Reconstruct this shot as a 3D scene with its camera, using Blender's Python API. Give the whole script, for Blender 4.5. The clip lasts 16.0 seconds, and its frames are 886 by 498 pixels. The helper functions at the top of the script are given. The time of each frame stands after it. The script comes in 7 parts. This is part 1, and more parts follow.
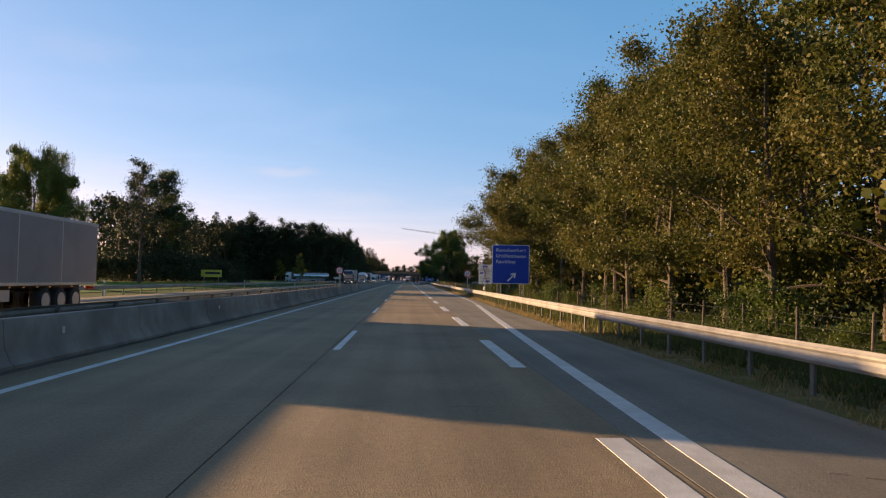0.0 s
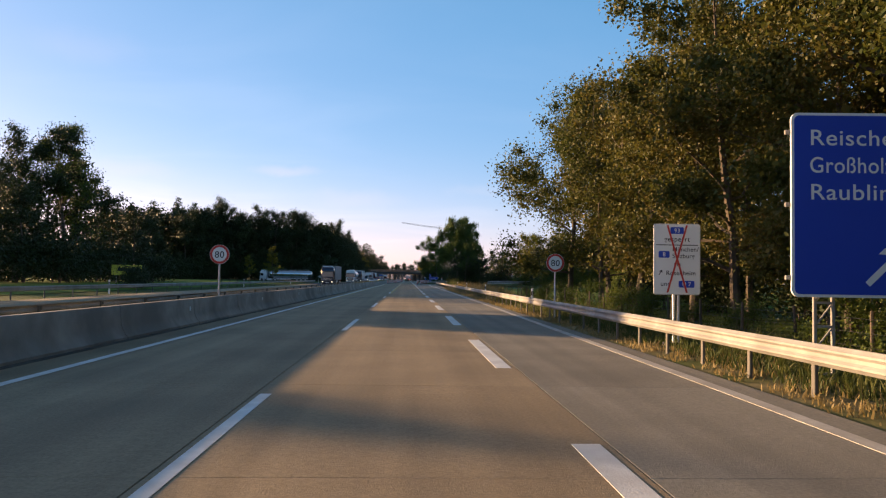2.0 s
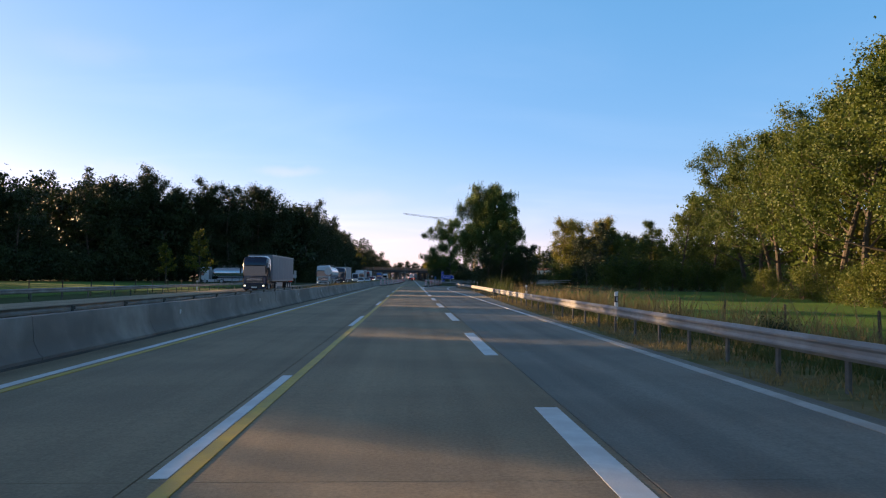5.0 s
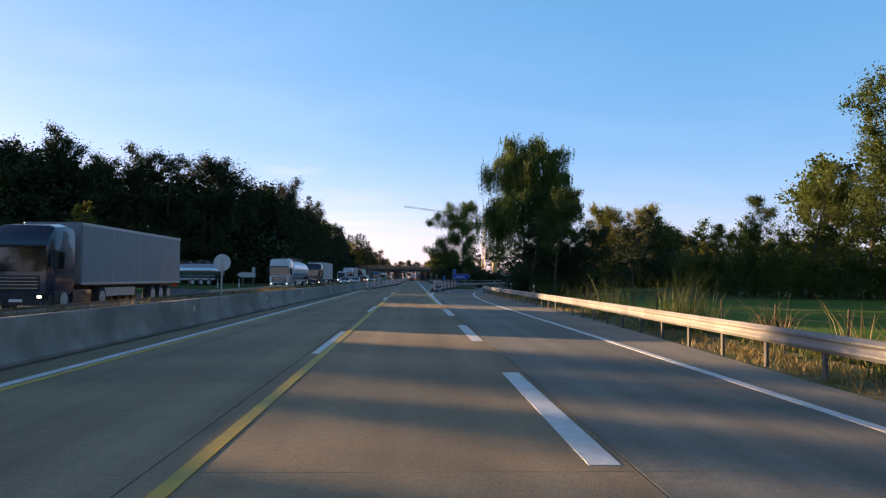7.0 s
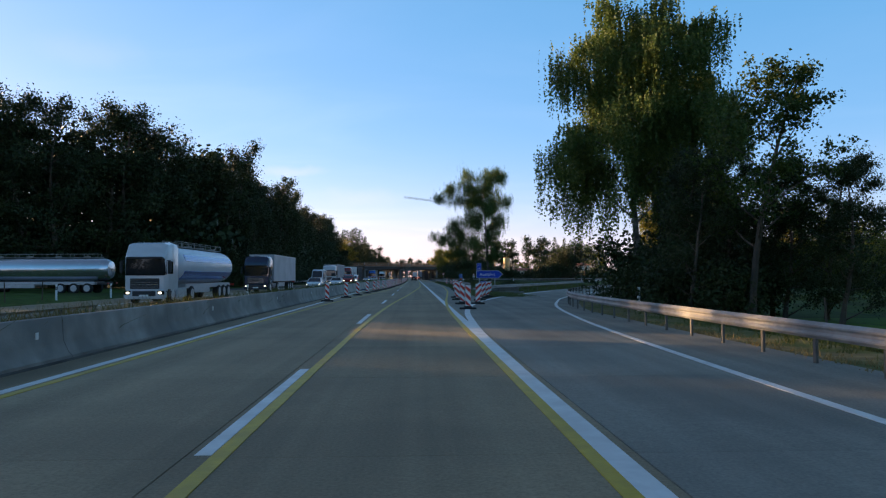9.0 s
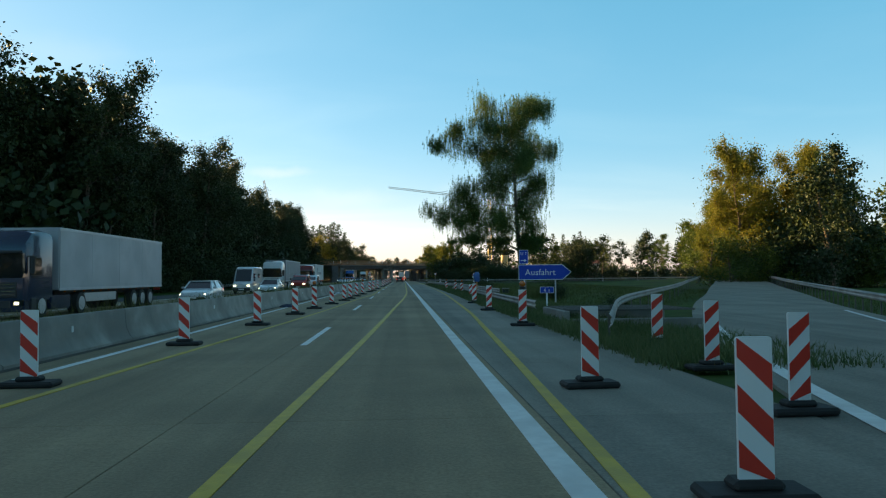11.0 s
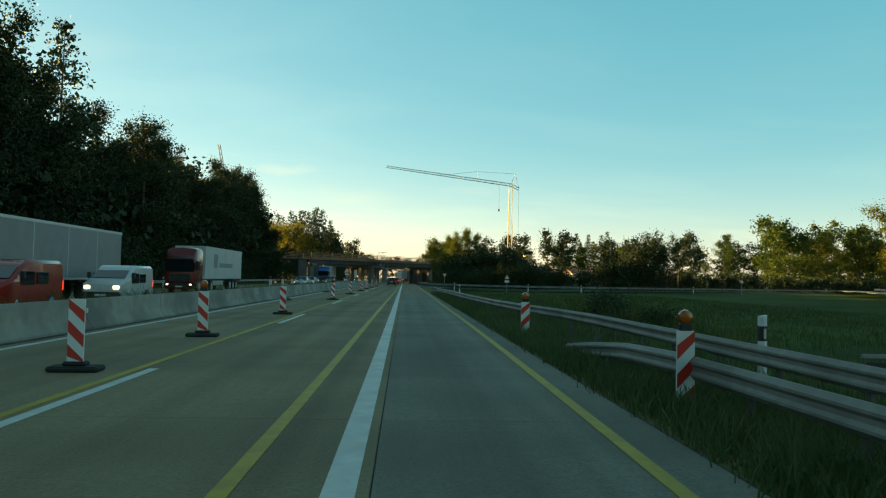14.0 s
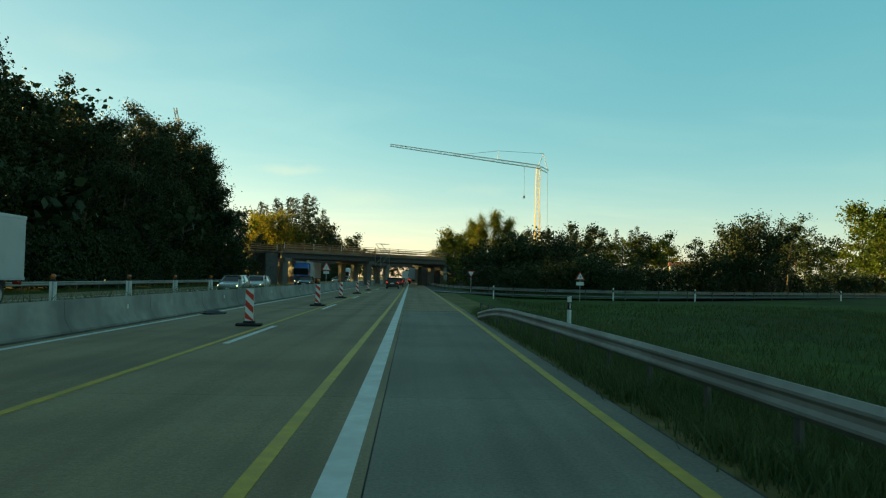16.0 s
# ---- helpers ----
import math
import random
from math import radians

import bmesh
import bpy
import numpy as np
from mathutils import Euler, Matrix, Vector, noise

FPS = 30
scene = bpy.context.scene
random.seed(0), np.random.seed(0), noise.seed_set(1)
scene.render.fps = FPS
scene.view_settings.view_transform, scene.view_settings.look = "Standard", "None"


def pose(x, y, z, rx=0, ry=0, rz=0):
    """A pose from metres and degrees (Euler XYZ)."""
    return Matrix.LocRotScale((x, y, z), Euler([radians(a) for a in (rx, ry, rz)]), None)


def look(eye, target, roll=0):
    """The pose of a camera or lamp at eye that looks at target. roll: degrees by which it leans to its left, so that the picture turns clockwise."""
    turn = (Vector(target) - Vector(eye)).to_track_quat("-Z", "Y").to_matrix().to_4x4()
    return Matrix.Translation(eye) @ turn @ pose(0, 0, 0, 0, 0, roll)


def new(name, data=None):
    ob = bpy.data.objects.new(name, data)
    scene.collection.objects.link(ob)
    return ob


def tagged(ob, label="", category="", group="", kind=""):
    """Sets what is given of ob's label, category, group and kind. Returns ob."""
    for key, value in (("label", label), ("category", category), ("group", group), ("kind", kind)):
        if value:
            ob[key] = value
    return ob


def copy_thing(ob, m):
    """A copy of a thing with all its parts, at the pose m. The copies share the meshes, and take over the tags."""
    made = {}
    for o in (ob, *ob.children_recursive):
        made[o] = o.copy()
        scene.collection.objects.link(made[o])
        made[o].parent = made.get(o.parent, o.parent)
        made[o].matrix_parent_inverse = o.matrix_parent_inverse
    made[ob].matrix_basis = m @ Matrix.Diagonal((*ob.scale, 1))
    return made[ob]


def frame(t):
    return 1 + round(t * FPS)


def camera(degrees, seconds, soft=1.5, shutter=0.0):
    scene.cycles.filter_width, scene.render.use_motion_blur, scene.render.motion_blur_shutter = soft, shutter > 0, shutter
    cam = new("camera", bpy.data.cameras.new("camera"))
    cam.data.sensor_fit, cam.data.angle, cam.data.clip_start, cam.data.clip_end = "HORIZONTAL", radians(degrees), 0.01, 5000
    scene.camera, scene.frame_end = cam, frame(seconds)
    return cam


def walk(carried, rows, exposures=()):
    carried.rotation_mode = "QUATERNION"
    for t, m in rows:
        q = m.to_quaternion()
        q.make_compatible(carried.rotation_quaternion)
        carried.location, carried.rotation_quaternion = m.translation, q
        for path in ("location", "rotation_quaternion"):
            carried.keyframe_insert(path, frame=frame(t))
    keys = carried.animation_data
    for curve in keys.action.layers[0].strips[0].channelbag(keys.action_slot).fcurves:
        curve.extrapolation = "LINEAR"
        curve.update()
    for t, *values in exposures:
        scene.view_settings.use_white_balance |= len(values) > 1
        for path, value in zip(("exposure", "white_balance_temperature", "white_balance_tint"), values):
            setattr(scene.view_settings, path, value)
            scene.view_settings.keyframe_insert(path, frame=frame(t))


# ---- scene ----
# ---- camera ----
cam = camera(62.63, 16.0, soft=1.2)
# seconds, x, y, z, yaw, pitch, roll
ROWS = [
    (0.0, -0.608, 0.813, 1.580, -2.842, 2.451, -0.966),
    (0.5, -0.467, 12.925, 1.580, -2.902, 2.328, -0.650),
    (1.0, -0.405, 25.138, 1.580, -2.932, 2.370, -0.882),
    (1.5, -0.316, 37.129, 1.580, -2.920, 2.283, -0.640),
    (2.0, -0.269, 49.151, 1.580, -2.793, 2.353, -0.886),
    (2.5, -0.223, 60.955, 1.580, -2.607, 2.222, -0.721),
    (3.0, -0.228, 72.804, 1.580, -2.488, 2.263, -0.930),
    (3.5, -0.210, 84.492, 1.580, -2.417, 2.179, -0.762),
    (4.0, -0.236, 96.176, 1.580, -2.416, 2.276, -0.969),
    (4.5, -0.180, 107.715, 1.580, -2.425, 2.200, -0.629),
    (5.0, -0.181, 119.281, 1.580, -2.503, 2.264, -0.374),
    (7.5, -0.166, 175.158, 1.580, -2.299, 2.240, -0.608),
    (8.0, -0.255, 186.367, 1.580, -2.320, 2.326, -0.834),
    (8.5, -0.206, 197.462, 1.580, -2.206, 2.158, -0.026),
    (9.0, -0.264, 208.517, 1.580, -2.236, 2.135, 0.200),
    (9.5, -0.303, 219.396, 1.580, -2.269, 2.108, -0.050),
    (11.8, 0.630, 269.074, 1.580, -3.867, 2.167, 0.543),
    (12.0, 0.758, 273.362, 1.580, -3.925, 2.127, 0.330),
    (12.5, 1.157, 284.069, 1.580, -3.960, 2.142, 0.301),
    (13.0, 1.497, 294.916, 1.580, -3.894, 2.131, 0.158),
    (13.5, 1.733, 305.854, 1.580, -3.568, 2.264, -0.730),
    (14.0, 1.922, 316.831, 1.580, -3.067, 2.328, -1.221),
    (14.5, 2.059, 327.766, 1.580, -2.660, 2.326, -1.110),
    (15.0, 2.070, 338.675, 1.580, -2.547, 2.272, -1.046),
    (15.5, 2.050, 349.481, 1.580, -2.532, 2.331, -1.277),
    (16.0, 2.032, 360.330, 1.580, -2.500, 2.301, -1.215),
]
CAMERA_POSES = [(t, pose(x, y, z, 90 + pitch, roll, yaw)) for t, x, y, z, yaw, pitch, roll in ROWS]
SKY_STRENGTH, SUN_STRENGTH = 0.080, 5.0
SKY_TONE = (0.98, 0.63, 0.59)
SKY_SCATTER = (0.02, 1.03, 2.15)          # light scattered more than once, even over the lower sky
EXPOSURES = [(0.0, 1.34, 6800, 10), (1.5, 1.48, 6800, 10), (2.5, 1.52, 6800, 10), (3.5, 1.58, 6750, 10), (5.0, 1.58, 6450, 10), (8.5, 1.62, 6450, 10), (9.2, 1.64, 6500, 6), (9.7, 1.66, 6700, 2), (11.4, 1.80, 7900, -18), (12.2, 1.82, 8800, -22), (13.0, 1.80, 9500, -24), (14.2, 1.68, 9800, -31), (16.0, 1.58, 10000, -34)]
walk(cam, CAMERA_POSES, EXPOSURES)

# ---- world and sun ----
SUN_LEFT, SUN_UP = 61.0, 8.0          # degrees left of straight ahead, degrees above the horizon
world = bpy.data.worlds.new("sky")
scene.world = world
world.use_nodes = True
wt = world.node_tree
sky = wt.nodes.new("ShaderNodeTexSky")
sky.sky_type = "NISHITA"
sky.sun_disc = False
sky.sun_elevation = radians(SUN_UP)
sky.sun_rotation = radians(-SUN_LEFT)
sky.altitude = 450
sky.air_density, sky.dust_density, sky.ozone_density = 0.8, 0.6, 1.9
wt.nodes["Background"].inputs["Strength"].default_value = SKY_STRENGTH
tone = wt.nodes.new("ShaderNodeVectorMath")
tone.operation = "MULTIPLY"
tone.inputs[1].default_value = SKY_TONE
wt.links.new(sky.outputs["Color"], tone.inputs[0])
# thin high cirrus
place = wt.nodes.new("ShaderNodeTexCoord")
split = wt.nodes.new("ShaderNodeSeparateXYZ")
wt.links.new(place.outputs["Generated"], split.inputs[0])
high = wt.nodes.new("ShaderNodeMath")
high.operation = "ADD"
wt.links.new(split.outputs["Z"], high.inputs[0])
high.inputs[1].default_value = 0.12
flat = wt.nodes.new("ShaderNodeVectorMath")
flat.operation = "DIVIDE"
wt.links.new(place.outputs["Generated"], flat.inputs[0])
wt.links.new(high.outputs[0], flat.inputs[1])
drift = wt.nodes.new("ShaderNodeMapping")
drift.inputs["Rotation"].default_value = (0, 0, radians(20))
drift.inputs["Scale"].default_value = (0.9, 1.5, 0.0)
wt.links.new(flat.outputs[0], drift.inputs["Vector"])
wisps = wt.nodes.new("ShaderNodeTexNoise")
wisps.inputs["Scale"].default_value, wisps.inputs["Detail"].default_value, wisps.inputs["Distortion"].default_value = 0.9, 7, 0.5
wt.links.new(drift.outputs["Vector"], wisps.inputs["Vector"])
veil = wt.nodes.new("ShaderNodeMapRange")
veil.interpolation_type = "SMOOTHSTEP"
veil.inputs["From Min"].default_value, veil.inputs["From Max"].default_value = 0.46, 0.74
wt.links.new(wisps.outputs["Fac"], veil.inputs["Value"])
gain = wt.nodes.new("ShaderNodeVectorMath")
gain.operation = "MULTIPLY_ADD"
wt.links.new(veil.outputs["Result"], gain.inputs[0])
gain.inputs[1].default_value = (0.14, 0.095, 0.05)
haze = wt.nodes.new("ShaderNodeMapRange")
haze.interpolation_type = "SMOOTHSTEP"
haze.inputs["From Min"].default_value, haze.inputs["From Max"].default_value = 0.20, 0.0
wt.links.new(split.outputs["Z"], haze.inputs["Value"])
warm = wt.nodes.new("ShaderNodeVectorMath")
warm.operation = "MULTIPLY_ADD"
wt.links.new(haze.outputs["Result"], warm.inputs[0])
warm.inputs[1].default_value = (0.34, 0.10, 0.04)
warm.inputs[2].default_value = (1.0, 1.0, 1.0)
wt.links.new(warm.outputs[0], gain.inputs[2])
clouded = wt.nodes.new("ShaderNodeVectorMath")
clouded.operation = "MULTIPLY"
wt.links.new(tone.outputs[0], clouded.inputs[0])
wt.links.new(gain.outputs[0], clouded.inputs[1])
rise = wt.nodes.new("ShaderNodeMapRange")
rise.interpolation_type = "SMOOTHSTEP"
rise.inputs["From Min"].default_value, rise.inputs["From Max"].default_value = 0.30, 0.95
rise.inputs["To Min"].default_value, rise.inputs["To Max"].default_value = 1.0, 0.15
wt.links.new(split.outputs["Z"], rise.inputs["Value"])
scatter = wt.nodes.new("ShaderNodeVectorMath")
scatter.operation = "SCALE"
scatter.inputs[0].default_value = SKY_SCATTER
wt.links.new(rise.outputs["Result"], scatter.inputs["Scale"])
whole = wt.nodes.new("ShaderNodeVectorMath")
whole.operation = "ADD"
wt.links.new(clouded.outputs[0], whole.inputs[0])
wt.links.new(scatter.outputs[0], whole.inputs[1])
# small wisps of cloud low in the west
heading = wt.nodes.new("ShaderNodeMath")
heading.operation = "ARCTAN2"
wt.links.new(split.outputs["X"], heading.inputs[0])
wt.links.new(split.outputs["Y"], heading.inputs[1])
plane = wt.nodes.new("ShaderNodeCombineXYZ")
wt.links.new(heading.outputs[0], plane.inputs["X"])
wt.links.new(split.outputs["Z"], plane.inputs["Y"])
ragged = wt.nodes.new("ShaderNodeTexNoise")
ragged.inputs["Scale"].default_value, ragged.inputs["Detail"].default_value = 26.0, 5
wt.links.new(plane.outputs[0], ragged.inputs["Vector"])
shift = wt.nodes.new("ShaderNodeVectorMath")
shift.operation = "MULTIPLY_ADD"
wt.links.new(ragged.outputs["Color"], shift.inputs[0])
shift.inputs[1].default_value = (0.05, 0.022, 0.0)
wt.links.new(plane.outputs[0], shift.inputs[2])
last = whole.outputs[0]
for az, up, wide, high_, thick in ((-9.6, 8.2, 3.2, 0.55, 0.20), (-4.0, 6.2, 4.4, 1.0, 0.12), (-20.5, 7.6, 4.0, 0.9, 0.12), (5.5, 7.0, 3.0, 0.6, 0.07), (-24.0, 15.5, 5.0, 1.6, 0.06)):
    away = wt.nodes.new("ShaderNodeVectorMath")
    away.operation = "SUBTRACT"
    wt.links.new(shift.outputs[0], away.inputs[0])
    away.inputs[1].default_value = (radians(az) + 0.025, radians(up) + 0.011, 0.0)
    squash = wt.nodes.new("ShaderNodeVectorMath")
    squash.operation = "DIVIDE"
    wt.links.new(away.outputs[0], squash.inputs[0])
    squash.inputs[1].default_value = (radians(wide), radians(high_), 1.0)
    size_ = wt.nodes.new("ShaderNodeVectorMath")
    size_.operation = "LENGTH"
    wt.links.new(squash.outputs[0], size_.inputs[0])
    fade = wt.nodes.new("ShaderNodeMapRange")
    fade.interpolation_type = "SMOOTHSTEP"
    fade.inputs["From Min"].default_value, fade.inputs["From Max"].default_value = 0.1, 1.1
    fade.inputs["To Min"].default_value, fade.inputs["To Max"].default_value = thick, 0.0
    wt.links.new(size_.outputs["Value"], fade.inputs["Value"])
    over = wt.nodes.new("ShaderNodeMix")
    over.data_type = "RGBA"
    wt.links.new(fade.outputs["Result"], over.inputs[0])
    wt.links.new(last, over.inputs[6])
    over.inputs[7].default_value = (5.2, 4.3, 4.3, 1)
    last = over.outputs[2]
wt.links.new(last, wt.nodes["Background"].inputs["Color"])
lamp = bpy.data.lights.new("sun", "SUN")
lamp.energy, lamp.angle, lamp.color = SUN_STRENGTH, radians(0.6), (1.0, 0.64, 0.34)
sun = new("sun", lamp)
to_sun = Vector((-math.sin(radians(SUN_LEFT)) * math.cos(radians(SUN_UP)), math.cos(radians(SUN_LEFT)) * math.cos(radians(SUN_UP)), math.sin(radians(SUN_UP))))
sun.matrix_world = look(to_sun * 300, (0, 0, 0))

# ---- materials ----


def links(mat, a, b):
    mat.node_tree.links.new(a, b)


def plain(name, colour, rough=0.6, metal=0.0, vary=0.12, scale=3.0, bump=0.0, bump_scale=40.0, spec=0.5, second=None, second_scale=0.6):
    """A principled material with variation at two scales and fine relief."""
    mat = bpy.data.materials.new(name)
    mat.use_nodes = True
    nt = mat.node_tree
    bsdf = nt.nodes["Principled BSDF"]
    bsdf.inputs["Roughness"].default_value = rough
    bsdf.inputs["Metallic"].default_value = metal
    bsdf.inputs["Specular IOR Level"].default_value = spec
    geo = nt.nodes.new("ShaderNodeNewGeometry")
    n1 = nt.nodes.new("ShaderNodeTexNoise")
    n1.inputs["Scale"].default_value, n1.inputs["Detail"].default_value = scale, 6
    n2 = nt.nodes.new("ShaderNodeTexNoise")
    n2.inputs["Scale"].default_value, n2.inputs["Detail"].default_value = second_scale, 4
    for n in (n1, n2):
        links(mat, geo.outputs["Position"], n.inputs["Vector"])
    ramp = nt.nodes.new("ShaderNodeValToRGB")
    ramp.color_ramp.elements[0].position, ramp.color_ramp.elements[1].position = 0.3, 0.7
    ramp.color_ramp.elements[0].color = (*[c * (1 - vary) for c in colour], 1)
    ramp.color_ramp.elements[1].color = (*[min(1, c * (1 + vary)) for c in colour], 1)
    links(mat, n1.outputs["Fac"], ramp.inputs["Fac"])
    mix = nt.nodes.new("ShaderNodeMix")
    mix.data_type = "RGBA"
    other = second or tuple(c * (1 - 0.6 * vary) for c in colour)
    ramp2 = nt.nodes.new("ShaderNodeValToRGB")
    ramp2.color_ramp.elements[0].position, ramp2.color_ramp.elements[1].position = 0.42, 0.62
    links(mat, n2.outputs["Fac"], ramp2.inputs["Fac"])
    links(mat, ramp2.outputs["Color"], mix.inputs[0])
    links(mat, ramp.outputs["Color"], mix.inputs[6])
    mix.inputs[7].default_value = (*other, 1)
    links(mat, mix.outputs[2], bsdf.inputs["Base Color"])
    if bump:
        n3 = nt.nodes.new("ShaderNodeTexNoise")
        n3.inputs["Scale"].default_value, n3.inputs["Detail"].default_value = bump_scale, 4
        links(mat, geo.outputs["Position"], n3.inputs["Vector"])
        b = nt.nodes.new("ShaderNodeBump")
        b.inputs["Strength"].default_value, b.inputs["Distance"].default_value = bump, 0.02
        links(mat, n3.outputs["Fac"], b.inputs["Height"])
        links(mat, b.outputs["Normal"], bsdf.inputs["Normal"])
    return mat


def gloss(name, colour, rough=0.25, coat=0.6, metal=0.0):
    """Vehicle paint with a clear coat and faint dust."""
    mat = plain(name, colour, rough=rough, metal=metal, vary=0.05, scale=2.0)
    mat.node_tree.nodes["Principled BSDF"].inputs["Coat Weight"].default_value = coat
    return mat


def glowing(name, colour, strength):
    mat = bpy.data.materials.new(name)
    mat.use_nodes = True
    bsdf = mat.node_tree.nodes["Principled BSDF"]
    bsdf.inputs["Base Color"].default_value = (*colour, 1)
    bsdf.inputs["Emission Color"].default_value = (*colour, 1)
    bsdf.inputs["Emission Strength"].default_value = strength
    return mat


def leafy(name, colours, through_light=0.35):
    """Foliage: tone by leaf and by tree, part of the light passes through."""
    mat = bpy.data.materials.new(name)
    mat.use_nodes = True
    nt = mat.node_tree
    bsdf = nt.nodes["Principled BSDF"]
    bsdf.inputs["Roughness"].default_value = 0.55
    bsdf.inputs["Specular IOR Level"].default_value = 0.25
    geo = nt.nodes.new("ShaderNodeNewGeometry")
    info = nt.nodes.new("ShaderNodeObjectInfo")
    noise_tex = nt.nodes.new("ShaderNodeTexNoise")
    noise_tex.inputs["Scale"].default_value = 0.35
    links(mat, geo.outputs["Position"], noise_tex.inputs["Vector"])
    a = nt.nodes.new("ShaderNodeMath")
    a.operation = "MULTIPLY_ADD"
    links(mat, geo.outputs["Random Per Island"], a.inputs[0])
    a.inputs[1].default_value = 0.34
    b = nt.nodes.new("ShaderNodeMath")
    b.operation = "MULTIPLY_ADD"
    links(mat, noise_tex.outputs["Fac"], b.inputs[0])
    b.inputs[1].default_value = 0.7
    c = nt.nodes.new("ShaderNodeMath")
    c.operation = "MULTIPLY_ADD"
    links(mat, info.outputs["Random"], c.inputs[0])
    c.inputs[1].default_value, c.inputs[2].default_value = 0.4, -0.20
    links(mat, c.outputs[0], b.inputs[2])
    links(mat, b.outputs[0], a.inputs[2])
    ramp = nt.nodes.new("ShaderNodeValToRGB")
    el = ramp.color_ramp.elements
    el[0].position, el[1].position = 0.05, 0.95
    el[0].color, el[1].color = (*colours[0], 1), (*colours[-1], 1)
    for i, col in enumerate(colours[1:-1]):
        e = el.new(0.05 + 0.9 * (i + 1) / (len(colours) - 1))
        e.color = (*col, 1)
    links(mat, a.outputs[0], ramp.inputs["Fac"])
    links(mat, ramp.outputs["Color"], bsdf.inputs["Base Color"])
    tr = nt.nodes.new("ShaderNodeBsdfTranslucent")
    links(mat, ramp.outputs["Color"], tr.inputs["Color"])
    mix = nt.nodes.new("ShaderNodeMixShader")
    mix.inputs[0].default_value = through_light
    links(mat, bsdf.outputs[0], mix.inputs[1])
    links(mat, tr.outputs[0], mix.inputs[2])
    links(mat, mix.outputs[0], nt.nodes["Material Output"].inputs["Surface"])
    return mat


def slab_concrete(name, colour, dark):
    """Road concrete: broom texture, tyre tracks, slab by slab tone, small stains."""
    mat = plain(name, colour, rough=0.85, vary=0.10, scale=9.0, bump=0.35, bump_scale=55.0, second=dark, second_scale=0.35, spec=0.3)
    nt = mat.node_tree
    bsdf = nt.nodes["Principled BSDF"]
    src = bsdf.inputs["Base Color"].links[0].from_socket
    info = nt.nodes.new("ShaderNodeObjectInfo")
    geo = nt.nodes.new("ShaderNodeNewGeometry")
    # streaks along the driving direction
    mp = nt.nodes.new("ShaderNodeMapping")
    mp.inputs["Scale"].default_value = (1.5, 0.02, 1.0)
    links(mat, geo.outputs["Position"], mp.inputs["Vector"])
    st = nt.nodes.new("ShaderNodeTexNoise")
    st.inputs["Scale"].default_value, st.inputs["Detail"].default_value = 1.0, 3
    links(mat, mp.outputs["Vector"], st.inputs["Vector"])
    r = nt.nodes.new("ShaderNodeMapRange")
    r.inputs["From Min"].default_value, r.inputs["From Max"].default_value = 0.3, 0.7
    r.inputs["To Min"].default_value, r.inputs["To Max"].default_value = 0.76, 1.12
    links(mat, st.outputs["Fac"], r.inputs["Value"])
    sl = nt.nodes.new("ShaderNodeMapRange")
    sl.inputs["To Min"].default_value, sl.inputs["To Max"].default_value = 0.93, 1.06
    links(mat, info.outputs["Random"], sl.inputs["Value"])
    grit = nt.nodes.new("ShaderNodeTexNoise")
    grit.inputs["Scale"].default_value, grit.inputs["Detail"].default_value = 28.0, 3
    links(mat, geo.outputs["Position"], grit.inputs["Vector"])
    gr = nt.nodes.new("ShaderNodeMapRange")
    gr.inputs["From Min"].default_value, gr.inputs["From Max"].default_value = 0.3, 0.7
    gr.inputs["To Min"].default_value, gr.inputs["To Max"].default_value = 0.82, 1.12
    links(mat, grit.outputs["Fac"], gr.inputs["Value"])
    m = nt.nodes.new("ShaderNodeMath")
    m.operation = "MULTIPLY"
    links(mat, r.outputs["Result"], m.inputs[0])
    links(mat, sl.outputs["Result"], m.inputs[1])
    m2 = nt.nodes.new("ShaderNodeMath")
    m2.operation = "MULTIPLY"
    links(mat, m.outputs[0], m2.inputs[0])
    links(mat, gr.outputs["Result"], m2.inputs[1])
    v = nt.nodes.new("ShaderNodeVectorMath")
    v.operation = "SCALE"
    links(mat, src, v.inputs[0])
    links(mat, m2.outputs[0], v.inputs["Scale"])
    links(mat, v.outputs[0], bsdf.inputs["Base Color"])
    return mat


CONCRETE = slab_concrete("road concrete", (0.318, 0.243, 0.148), (0.255, 0.197, 0.122))
CONCRETE_GREY = slab_concrete("grey road concrete", (0.250, 0.231, 0.186), (0.207, 0.190, 0.153))
ASPHALT = plain("asphalt", (0.075, 0.075, 0.078), rough=0.85, vary=0.2, scale=6, bump=0.3, second=(0.055, 0.055, 0.057), spec=0.3)
JOINT = plain("joint sealant", (0.045, 0.042, 0.038), rough=0.8, vary=0.3, scale=4)
WHITE_LINE = plain("white road paint", (0.68, 0.68, 0.65), rough=0.6, vary=0.08, scale=7, second=(0.58, 0.57, 0.54), second_scale=1.8, bump=0.2)
WORN_LINE = plain("worn white road paint", (0.47, 0.45, 0.40), rough=0.7, vary=0.12, scale=9, second=(0.38, 0.35, 0.30), second_scale=1.4, bump=0.25)
YELLOW_LINE = plain("yellow marking tape", (0.50, 0.335, 0.012), rough=0.6, vary=0.12, scale=7, second=(0.41, 0.28, 0.02), second_scale=1.8, bump=0.2)
BARRIER = plain("weathered barrier concrete", (0.30, 0.285, 0.25), rough=0.9, vary=0.18, scale=2.2, second=(0.185, 0.175, 0.155), second_scale=0.5, bump=0.3, bump_scale=25)
